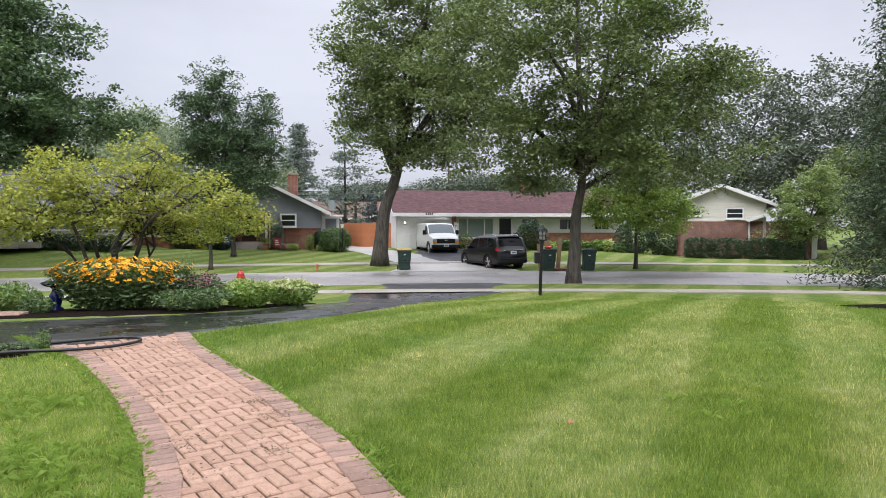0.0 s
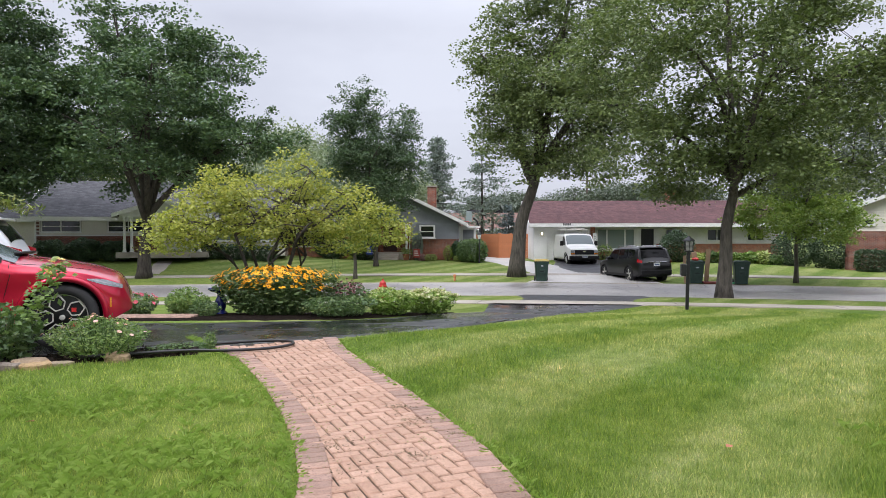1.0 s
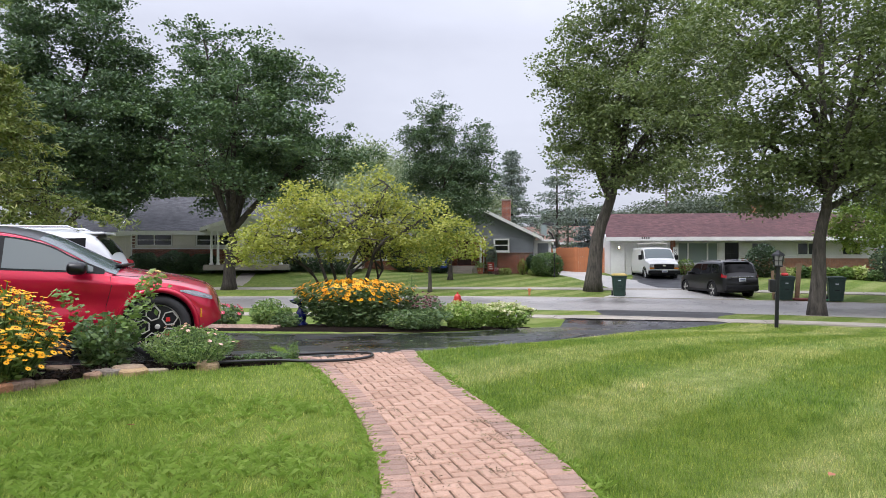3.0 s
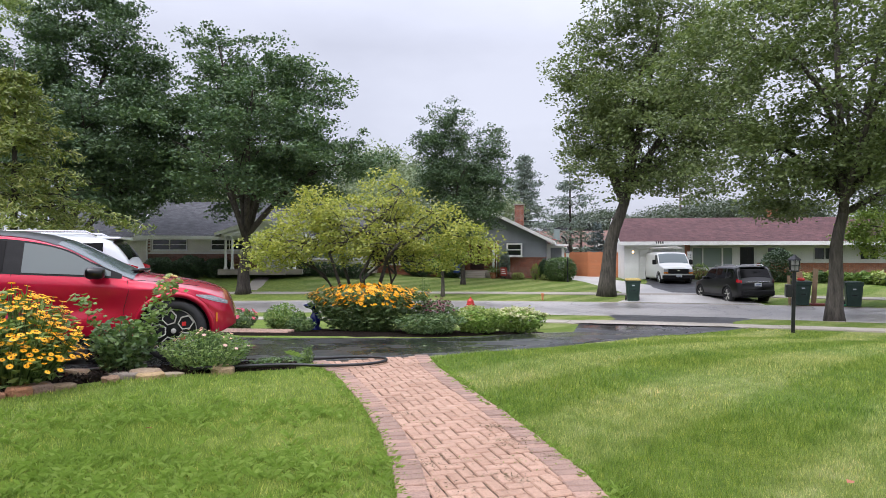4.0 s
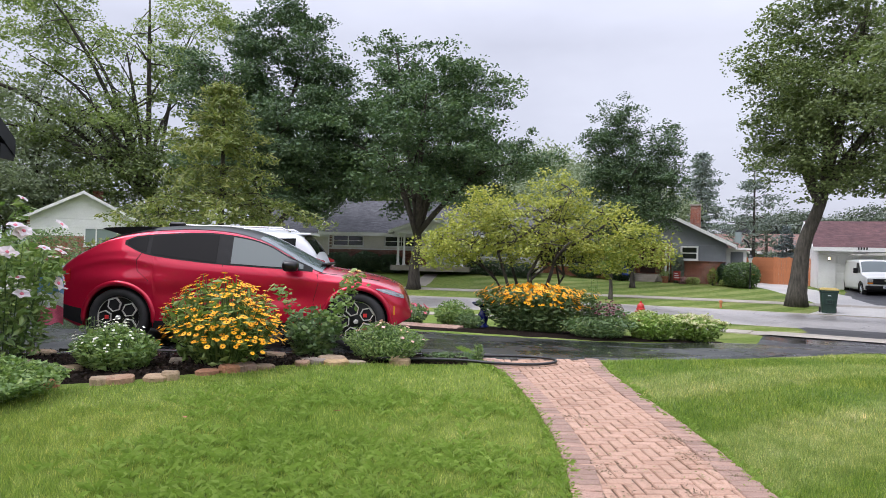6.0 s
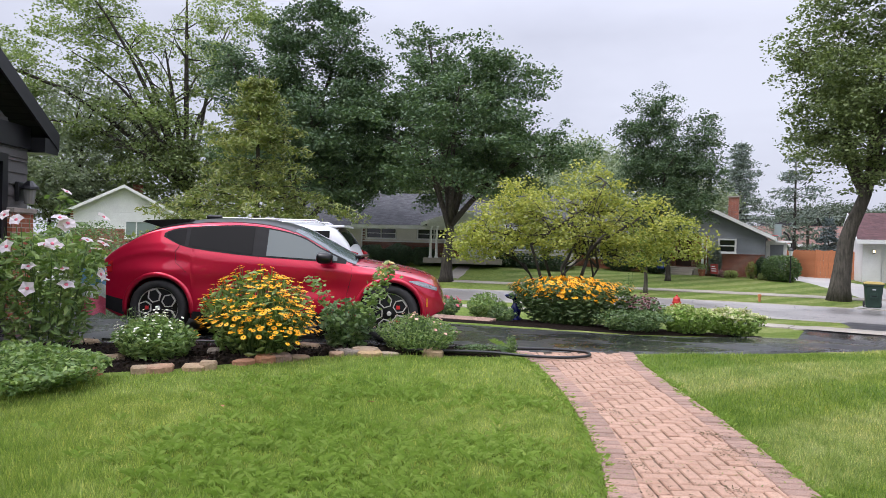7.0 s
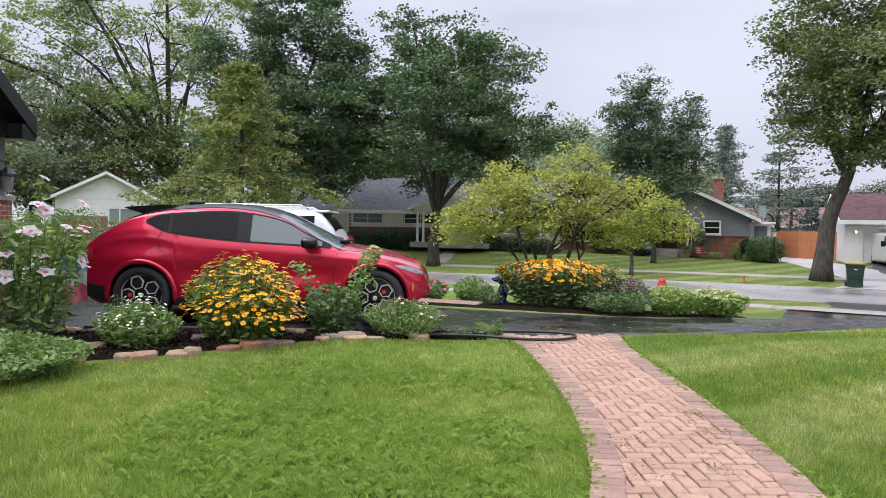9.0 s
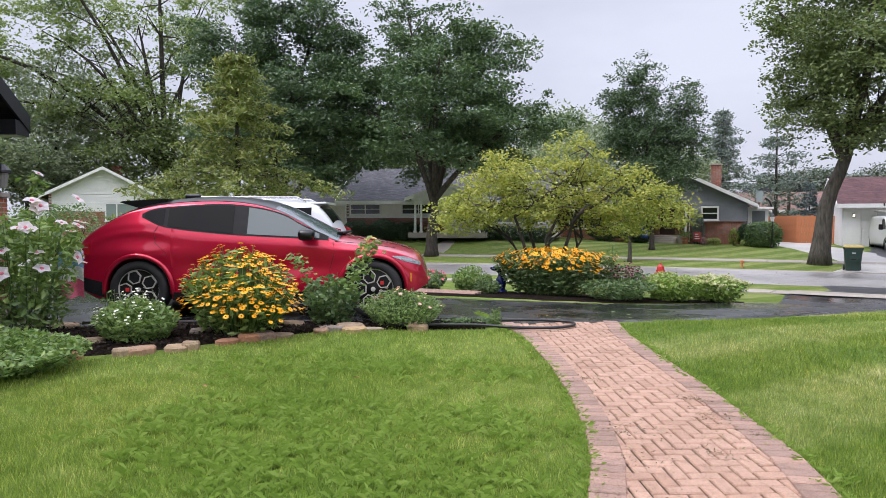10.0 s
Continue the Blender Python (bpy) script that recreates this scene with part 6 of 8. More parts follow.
suv("black sport utility vehicle parked across the pavement in a driveway", pose(2.8, 36.3, -1.05, -0.6, 1.0, 112), "black_paint", 5.0, 1.77, "car_glass", "alloy")
suv("white crossover parked behind the red car", pose(-10.25, 8.4, -0.03, 0, 0, 216.5), "white_paint", 4.6, 1.61, "car_glass_pale", "alloy", 2.7, 0.36)

# white van before the garage
van = thing("van", pose(-0.35, 46.0, -0.62, 0, 0, -74), "old white panel van with a ladder rack on its roof", "van")
vs = Shell([(-2.6, 1.95), (-2.5, 2.02), (0.6, 2.04), (0.95, 2.0), (1.2, 1.88), (1.72, 1.34), (1.85, 1.26), (2.4, 1.14), (2.55, 1.02), (2.6, 0.7)],
           [(-2.6, 0.92), (-2.3, 0.98), (1.4, 0.98), (2.3, 0.94), (2.6, 0.84)], [(-2.6, 1.2), (1.6, 1.2), (2.0, 1.1), (2.6, 0.95)], (-1.75, 1.75), 0.37, 0.44, 0.36, 0.1, 0.06, (-2.6, 2.6), 0.03)
part("body", vs.body(90), "van_paint", van, smooth=True)
part("underbody", boxes((-2.4, 2.4, -0.75, 0.75, 0.28, 0.7)), "black_plastic", van)
part("windscreen", vs.cap(1.12, 1.7, 0.93, 0.01, 12, 14, 0.02), "car_glass_pale", van, smooth=True)
part("grille", boxes((2.55, 2.63, -0.85, 0.85, 0.7, 1.0), bevel=0.02), "black_plastic", van)
part("grille_badge", boxes((2.63, 2.645, -0.09, 0.09, 0.86, 0.94), bevel=0.006), "chrome", van)
part("front_bumper", boxes((2.5, 2.74, -0.95, 0.95, 0.4, 0.62), bevel=0.04), "black_plastic", van)
pl = part("number_plate", boxes((2.74, 2.76, -0.16, 0.16, 0.5, 0.63), bevel=0.004), "plate", van)
part("plate_bar", boxes((2.761, 2.764, -0.12, 0.12, 0.54, 0.59)), "plate_mark", pl)
for sgn in (1, -1):
    part("headlight", boxes((2.55, 2.65, sgn * 0.74 - 0.13, sgn * 0.74 + 0.13, 0.8, 0.98), bevel=0.02), "head_lens", van)
    part("indicator", boxes((2.55, 2.645, sgn * 0.74 - 0.13, sgn * 0.74 + 0.13, 0.71, 0.79), bevel=0.015), "amber", van)
    part("side_window", vs.flank(0.75, 1.5, [(0.75, 1.28), (1.5, 1.28)], [(0.75, 1.85), (1.1, 1.82), (1.5, 1.42)], sgn, 0.01), "car_glass", van)
    bm = boxes((1.3, 1.42, 0.0, 0.22, 1.25, 1.55), bevel=0.03)
    for v in bm.verts:
        v.co.y = sgn * (1.02 + v.co.y)
    bmesh.ops.recalc_face_normals(bm, faces=bm.faces)
    part("door_mirror", bm, "black_plastic", van)
    for wx in vs.wheels:
        wheel(van, wx, sgn * 0.84, 0.37, 0.24, sgn, "steel")
    bm = bmesh.new()
    tube(bm, [(-2.2, sgn * 0.72, 2.28), (0.8, sgn * 0.72, 2.28)], 0.025, 6)
    part("rack_rail", bm, "alloy", van)
for rx in (-2.1, -0.7, 0.7):
    bm = bmesh.new()
    tube(bm, [(rx, -0.78, 2.0), (rx, -0.78, 2.3), (rx, 0.78, 2.3), (rx, 0.78, 2.0)], 0.025, 6)
    part("rack_bow", bm, "alloy", van)
arch_trim(van, vs, "black_plastic", 0.02)
lad = thing("ladder", pose(-0.35, 46.0, -0.62, 0, 0, -74), "aluminium ladder lying on the van's roof rack", "ladder")
for sy in (0.05, 0.45):
    part("stile", boxes((-2.0, 1.0, sy - 0.015, sy + 0.015, 2.33, 2.41)), "alloy", lad)
for rx in np.arange(-1.85, 0.95, 0.3):
    bm = bmesh.new()
    tube(bm, [(rx, 0.05, 2.37), (rx, 0.45, 2.37)], 0.014, 6)
    part("rung", bm, "alloy", lad)


# ---- shrubs and hedges of the houses ----
def shrub(label, x, y, w, d, hgt, leaf="shrub", n=2200, size=0.09, seed=1, name="shrub", boxy=False, rz=0, base=None):
    """A shrub of many small leaves over short stems."""
    n = int(n * 1.8)
    rng = np.random.default_rng(seed)
    z = ground_z(x, y) if base is None else base
    root = thing(name, pose(x, y, z - 0.03, 0, 0, rz), label, "shrub" if not boxy else "hedge")
    bm = bmesh.new()
    for k in range(6):
        a = k * math.tau / 6 + seed
        tube(bm, [(math.cos(a) * w * 0.06, math.sin(a) * d * 0.06, 0), (math.cos(a) * w * 0.2, math.sin(a) * d * 0.2, hgt * 0.4), (math.cos(a) * w * 0.33, math.sin(a) * d * 0.33, hgt * 0.75)], [0.03, 0.02, 0.008], 5)
    tagged(part("stem", bm, "bark_dark", root), kind="stuff")
    p = rng.normal(size=(n, 3))
    p /= np.linalg.norm(p, axis=1)[:, None]
    if boxy:
        p /= (np.abs(p) ** 6).sum(1)[:, None] ** (1 / 6)
        p *= 0.94
    r = 0.62 + 0.42 * rng.uniform(0, 1, n) ** 0.55
    r *= 1 + 0.12 * np.sin(p[:, 0] * 5 + seed) * np.cos(p[:, 1] * 4 + seed * 2)
    P = p * r[:, None] * np.array([w / 2, d / 2, hgt * 0.52])
    P[:, 2] += hgt * 0.5
    P = P[P[:, 2] > 0.02]
    V, F = leaf_quads(P, size, rng, 0.1, 1.7)
    sheet("foliage", V, F, leaf, root)
    return root


for i, (sx, sy, sw, sd, shh, lf) in enumerate([
        (6.3, 46.4, 2.1, 1.8, 2.0, "shrub"), (13.4, 46.2, 2.6, 2.2, 2.2, "shrub"), (15.4, 46.0, 2.3, 2.0, 2.1, "shrub"),
        (-6.95, 44.5, 2.1, 1.7, 1.55, "herb_dark"), (-8.2, 45.6, 0.9, 0.8, 1.3, "shrub"), (-14.9, 45.2, 2.2, 1.6, 1.7, "shrub"), (-17.5, 46.0, 2.6, 1.8, 1.8, "shrub"),
        (-30.9, 34.6, 2.2, 1.5, 1.3, "shrub"), (-29.2, 35.4, 2.3, 1.6, 1.4, "shrub"), (-27.6, 36.2, 1.9, 1.5, 1.25, "shrub"), (-32.6, 33.9, 1.7, 1.4, 1.2, "shrub")]):
    shrub("rounded dark green foundation shrub against the house", sx, sy, sw, sd, shh, lf, 2600, 0.13, 200 + i)
for i, (sx, sy) in enumerate([(16.6, 43.2), (18.2, 42.6), (19.9, 41.9), (21.4, 41.3)]):
    tagged(shrub("clipped dark green hedge block before the brick wall", sx, sy, 1.75, 1.3, 1.3, "shrub", 2600, 0.11, 230 + i, "hedge", True, -21), group="hedge blocks")
for i, (sx, sy) in enumerate([(-23.0, 39.0), (-21.6, 39.7), (-20.0, 40.3)]):
    tagged(shrub("low clipped dark hedge beside the porch", sx, sy, 1.7, 1.2, 0.95, "shrub", 1900, 0.11, 240 + i, "hedge", True, 25), group="porch hedges")
conif = shrub("narrow upright arborvitae against the brick wall", -11.0, 45.6, 0.8, 0.8, 2.0, "pine", 1600, 0.1, 251, "arborvitae")
shrub("small staked shrub with sparse leaves", -8.75, 45.1, 0.6, 0.5, 1.1, "young", 300, 0.1, 252)
shrub("low yellow-green plant by the brick wall", -9.9, 44.9, 0.9, 0.6, 0.5, "lime", 500, 0.09, 253, "garden_plant")
shrub("low pink flowering plant by the steps", -10.5, 44.9, 0.6, 0.5, 0.5, "dusky_petal", 320, 0.09, 254, "garden_plant")
shrub("low yellow-green plant by the brick wall", -8.0, 44.9, 0.7, 0.5, 0.45, "lime", 360, 0.09, 255, "garden_plant")
for i in range(7):
    lf = ("lime", "herb_dark", "lime", "herb", "herb", "lime", "herb_dark")[i]
    shrub("hosta clump with broad leaves in the front bed", 7.6 + i * 0.75, 45.8 - i * 0.02, 0.95, 0.8, 0.65 + 0.1 * (i % 3), lf, 240, 0.24, 260 + i, "hosta")
shrub("round clipped hedge behind the parked car", -18.2, 9.2, 2.4, 1.6, 1.9, "herb_dark", 3000, 0.07, 270, "hedge", True, 40)
shrub("small clipped hedge behind the parked car", -15.4, 9.6, 1.9, 1.2, 1.35, "herb_dark", 1900, 0.07, 271, "hedge", True, 40)
shrub("flowering shrub in the window planter", 1.75, 47.35, 1.1, 0.6, 1.1, "herb", 420, 0.11, 272, "planter_shrub")

# ---- street furniture ----
def bin_cart(label, x, y, rz, lid="bin_green"):
    b = thing("wheelie_bin", pose(x, y, ground_z(x, y) + 0.01, 0, 0, rz), label, "bin", "refuse bins")
    bm = bmesh.new()
    rings = []
    for z, s in ((0.04, 0.78), (0.12, 0.8), (0.55, 0.9), (0.9, 0.98), (0.93, 1.06), (1.0, 1.06)):
        rings.append([bm.verts.new((px * s, py * s + (0.06 if z < 0.5 else 0), z)) for px, py in ((-0.27, -0.36), (0.27, -0.36), (0.33, -0.3), (0.33, 0.3), (0.27, 0.36), (-0.27, 0.36), (-0.33, 0.3), (-0.33, -0.3))])
    for r0, r1 in zip(rings, rings[1:]):
        for k in range(8):
            bm.faces.new((r0[k], r0[(k + 1) % 8], r1[(k + 1) % 8], r1[k]))
    bm.faces.new(rings[0][::-1]), bm.faces.new(rings[-1])
    part("body", bm, "bin_green", b)
    part("lid", boxes((-0.35, 0.35, -0.4, 0.38, 1.0, 1.075), bevel=0.025), lid, b)
    part("lid_ridge", boxes((-0.28, 0.28, -0.3, 0.28, 1.075, 1.1), bevel=0.012), lid, b)
    part("front_panel", boxes((-0.13, 0.13, -0.352, -0.33, 0.42, 0.62), bevel=0.01), "bin_green", b)
    part("grab_bar", boxes((-0.09, 0.09, -0.36, -0.34, 0.5, 0.53)), "black_plastic", b)
    part("label_plate", boxes((-0.06, 0.06, -0.365, -0.352, 0.76, 0.8)), "plate", b)
    bm = bmesh.new()
    tube(bm, [(-0.28, 0.42, 0.93), (-0.28, 0.48, 0.98), (0.28, 0.48, 0.98), (0.28, 0.42, 0.93)], 0.018, 6)
    part("handle", bm, "bin_green", b)
    for sx in (-0.3, 0.3):
        bm = bmesh.new()
        tube(bm, [(sx - 0.03, 0.36, 0.13), (sx + 0.03, 0.36, 0.13)], 0.13, 16)
        part("wheel", bm, "rubber", b)
    return b


bin_cart("dark green wheeled refuse bin with a faded yellow lid", -1.75, 33.6, 8, "bin_yellow")
bin_cart("dark green wheeled refuse bin stuffed with cardboard", 5.4, 33.5, 4)
bin_cart("dark green wheeled refuse bin on the far kerb", 7.35, 33.3, -4)
box_ = thing("cardboard", pose(5.4, 33.5, ground_z(5.4, 33.5) + 1.1, 8, -14, 20), "torn cardboard sticking out of the bin", "rubbish")
part("sheet", boxes((-0.16, 0.1, -0.02, 0.02, 0.0, 0.42), bevel=0.01), "cardboard", box_)
bag = thing("rubbish_bag", pose(5.38, 33.36, ground_z(5.4, 33.5) + 1.11), "red plastic bag on the bin", "rubbish")
bm = bmesh.new()
bmesh.ops.create_icosphere(bm, subdivisions=2, radius=0.17)
for v in bm.verts:
    v.co *= 1 + 0.2 * noise.noise(v.co * 8)
    v.co.z = v.co.z * 0.5 + 0.05
part("bag", bm, "red_bag", bag, smooth=True)
plk = thing("plank", pose(5.95, 33.95, ground_z(5.95, 33.95), 4, 3, 0), "upright timber board leaning behind the bin", "timber")
part("board", boxes((-0.1, 0.1, -0.03, 0.03, 0, 1.62), bevel=0.006), "wood", plk)
plk = thing("plank", pose(5.02, 33.95, ground_z(5.0, 33.9), 3, -3, 0), "short timber board beside the bin", "timber")
part("board", boxes((-0.06, 0.06, -0.03, 0.03, 0, 1.3), bevel=0.006), "wood", plk)
mat_ = thing("doormat", pose(6.25, 33.7, ground_z(6.25, 33.7) + 0.01), "folded dark red mat dumped on the verge", "rubbish")
part("mat", boxes((-0.5, 0.5, -0.3, 0.3, 0, 0.09), bevel=0.03), "red_mat", mat_)
mat_ = thing("plastic_sheet", pose(6.9, 33.6, ground_z(6.9, 33.6) + 0.01, 0, -8, 0), "bright green plastic sheet dumped beside the bin", "rubbish")
part("sheet", boxes((-0.25, 0.3, -0.2, 0.2, 0, 0.05), bevel=0.01), "green_mat", mat_)

# lamp post in the lawn
lp = thing("lamp_post", pose(3.05, 20.3, ground_z(3.05, 20.3), 0, 1.4, 0), "black garden lamp post with a glass lantern and newspaper box", "lamp post")
part("post", boxes((-0.045, 0.045, -0.045, 0.045, -0.1, 1.62), bevel=0.008), "black_trim", lp)
part("newspaper_box", boxes((-0.2, -0.05, -0.16, 0.16, 0.95, 1.28), bevel=0.02), "black_trim", lp)
ln = part("lantern_base", boxes((-0.1, 0.1, -0.1, 0.1, 1.62, 1.66), bevel=0.01), "black_trim", lp)
for ax, ay in ((-0.1, -0.1), (0.1, -0.1), (0.1, 0.1), (-0.1, 0.1), (0, -0.105), (0, 0.105), (-0.105, 0), (0.105, 0)):
    bm = bmesh.new()
    tube(bm, [(ax * 0.9, ay * 0.9, 1.66), (ax * 1.15, ay * 1.15, 1.92)], 0.009, 5)
    part("lantern_bar", bm, "black_trim", lp)
part("lantern_ring", boxes((-0.115, 0.115, -0.115, 0.115, 1.78, 1.795)), "black_trim", lp)
part("lantern_glass", boxes((-0.085, 0.085, -0.085, 0.085, 1.665, 1.91)), "lamp_glass", lp)
bm = bmesh.new()
lathe(bm, [(0.17, 1.92), (0.15, 1.96), (0.05, 2.03), (0.02, 2.07)], 4)
part("lantern_roof", bm, "black_trim", lp)

# lamp post before the grey house
gl = thing("lamp_post", pose(-6.4, 43.9, ground_z(-6.4, 43.9)), "black post lantern beside the drive of the grey house", "lamp post")
bm = bmesh.new()
lathe(bm, [(0.07, 0), (0.06, 0.15), (0.04, 0.2), (0.035, 1.55), (0.05, 1.58)], 10)
part("post", bm, "black_trim", gl)
bm = bmesh.new()
lathe(bm, [(0.07, 1.58), (0.13, 1.85)], 6)
part("lantern_glass", bm, "flag_white", gl)
bm = bmesh.new()
lathe(bm, [(0.16, 1.85), (0.12, 1.95), (0.03, 2.05), (0.015, 2.15)], 6)
part("lantern_roof", bm, "black_trim", gl)

# hydrant
hy = thing("fire_hydrant", pose(-6.7, 23.2, ground_z(-6.7, 23.2) - 0.02), "short red fire hydrant on the near verge", "hydrant")
bm = bmesh.new()
lathe(bm, [(0.17, 0), (0.17, 0.05), (0.12, 0.06), (0.115, 0.38), (0.15, 0.39), (0.15, 0.44), (0.125, 0.45), (0.115, 0.54), (0.08, 0.6), (0.04, 0.62)], 20)
part("barrel", bm, "hydrant", hy, smooth=False)
bm = bmesh.new()
lathe(bm, [(0.035, 0.62), (0.03, 0.68)], 5)
part("operating_nut", bm, "hydrant", hy)
for q, w in (((0, -1), 0.07), ((1, 0), 0.055), ((-1, 0), 0.055)):
    bm = bmesh.new()
    tube(bm, [(q[0] * 0.1, q[1] * 0.1, 0.3), (q[0] * 0.19, q[1] * 0.19, 0.3)], w, 10)
    part("outlet_cap", bm, "hydrant", hy)

# marker stake, basketball hoop, pole, wires
mk = thing("marker_stake", pose(-6.0, 33.1, ground_z(-6.0, 33.1)), "small orange and white marker at the kerb", "marker")
bm = bmesh.new()
lathe(bm, [(0.05, 0), (0.05, 0.2), (0.08, 0.22), (0.08, 0.3), (0.04, 0.34)], 10)
part("stake", bm, "fence", mk)
hp = thing("basketball_hoop", pose(-7.6, 52.2, ground_z(-7.6, 52.2)), "black basketball hoop with a clear backboard in the drive", "hoop")
bm = bmesh.new()
tube(bm, [(0, 0, 0), (0, 0, 2.2), (-0.25, -0.1, 2.9), (-0.5, -0.2, 3.1)], 0.06, 8)
part("pole", bm, "black_trim", hp)
part("backboard", boxes((-1.0, -0.55, -0.65, -0.6, 2.75, 3.6), bevel=0.01), "window_pale", hp)
bm = bmesh.new()
tube(bm, [(-0.95 + math.cos(a) * 0.22, -0.85 + math.sin(a) * 0.22, 2.8) for a in np.linspace(0, math.tau, 17)], 0.02, 5, cap=False)
part("rim", bm, "hydrant", hp)
up = thing("utility_pole", pose(0.9, 85, ground_z(0.9, 85)), "weathered timber utility pole behind the roof", "pole")
bm = bmesh.new()
tube(bm, [(0, 0, 0), (0, 0, 9.2)], [0.16, 0.11], 8)
part("pole", bm, "utility", up)
part("cross_arm", boxes((-0.9, 0.9, -0.06, 0.06, 8.5, 8.62)), "utility", up)
up2 = thing("utility_pole", pose(-7.7, 60.5, ground_z(-7.7, 60.5)), "dark timber utility pole by the fence", "pole")
bm = bmesh.new()
tube(bm, [(0, 0, 0), (0, 0, 3.9)], [0.14, 0.12], 8)
part("pole", bm, "utility", up2)
for k, (a, b) in enumerate((((-30, 62, 4.9), (-4, 62, 4.2)), ((-30, 62.5, 5.3), (-4, 62.5, 4.6)))):
    wr_ = thing("power_line", pose(0, 0, 0), "thin dark overhead line behind the houses", "wire")
    bm = bmesh.new()
    A, B = Vector(a), Vector(b)
    tube(bm, [A.lerp(B, t) - Vector((0, 0, 0.5 * math.sin(t * math.pi))) for t in np.linspace(0, 1, 9)], 0.025, 4)
    part("wire", bm, "black_trim", wr_)

# fence
fc = thing("fence", pose(0, 0, 0), "orange-stained upright board fence beyond the drive", "fence")
board = None
def fence_run(p, q):
    global board
    p, q = Vector(p), Vector(q)
    n = int((q - p).length / 0.15)
    ang = math.atan2(q.y - p.y, q.x - p.x)
    for i in range(n):
        c = p.lerp(q, (i + 0.5) / n)
        if board is None:
            board = bpy.data.meshes.new("board")
            bm = boxes((-0.07, 0.07, -0.012, 0.012, 0, 1.85), bevel=0.004)
            bm.to_mesh(board)
            bm.free()
            board.materials.append(M["fence"])
        o = new("board", board)
        o.parent = fc
        o.matrix_basis = pose(c.x, c.y, ground_z(c.x, c.y) - 0.02 + 0.015 * math.sin(i * 1.7), 0, 0, math.degrees(ang))
    for k in (0, 0.33, 0.66, 1):
        c = p.lerp(q, k)
        o = part("post", boxes((-0.06, 0.06, 0.02, 0.14, 0, 1.9)), "fence", fc)
        o.matrix_basis = pose(c.x, c.y, ground_z(c.x, c.y) - 0.02, 0, 0, math.degrees(ang))
fence_run((-10.4, 58.3), (-5.9, 50.5))
fence_run((-5.9, 50.5), (-3.2, 50.3))

# porch things at the houses
pt = thing("plant_pot", pose(-11.75, 45.3, ground_z(-11.75, 45.3)), "terracotta pot with trailing orange-green plant by the steps", "plant pot")
bm = bmesh.new()
lathe(bm, [(0.16, 0), (0.24, 0.36), (0.26, 0.37), (0.26, 0.42), (0.2, 0.42)], 16)
part("pot", bm, "terracotta", pt)
rng0 = np.random.default_rng(5)
P = rng0.normal(size=(260, 3)) * np.array([0.2, 0.2, 0.14]) + np.array([0, 0, 0.62])
sheet("foliage", *leaf_quads(P, 0.12, rng0), "locust", pt)
for nm, sx, sy, z0, mat, lab in (("yard_sign", -10.75, 44.3, 0.25, "sign_red", "red yard sign with pale unreadable lines"), ("yard_sign", -14.2, 44.6, 0.4, "sign_blue", "blue yard sign with pale unreadable lines")):
    sg = thing(nm, pose(sx, sy, ground_z(sx, sy)), lab, "sign")
    bd = part("board", boxes((-0.22, 0.22, -0.015, 0.015, z0, z0 + 0.6), bevel=0.006), mat, sg)
    for k in range(3):
        part("text_bar", boxes((-0.15, 0.15 - 0.04 * k, -0.019, -0.016, z0 + 0.14 + k * 0.14, z0 + 0.2 + k * 0.14)), "flag_white", bd)
    for px in (-0.15, 0.15):
        bm = bmesh.new()
        tube(bm, [(px, 0, -0.05), (px, 0, z0)], 0.01, 5)
        part("stake", bm, "black_trim", sg)
sb = thing("porch_sign", pose(1.12, 47.4, -0.44, -3, 0, 11), "tall white porch board with dark upright lettering", "sign")
part("board", boxes((-0.15, 0.15, -0.015, 0.015, 0, 1.9), bevel=0.006), "white", sb)
for k, ch_ in enumerate("HOME"):
    cu = bpy.data.curves.new("letter", "FONT")
    cu.body, cu.size, cu.align_x, cu.extrude = ch_, 0.24, "CENTER", 0.002
    cu.materials.append(M["black_plastic"])
    o = new("letter", cu)
    o.parent = sb
    o.matrix_basis = pose(0, -0.02, 1.58 - k * 0.22, 90, 0, 0)
for k in range(4):
    part("text_bar", boxes((-0.08, 0.08, -0.02, -0.016, 0.2 + k * 0.2, 0.32 + k * 0.2)), "black_plastic", sb)

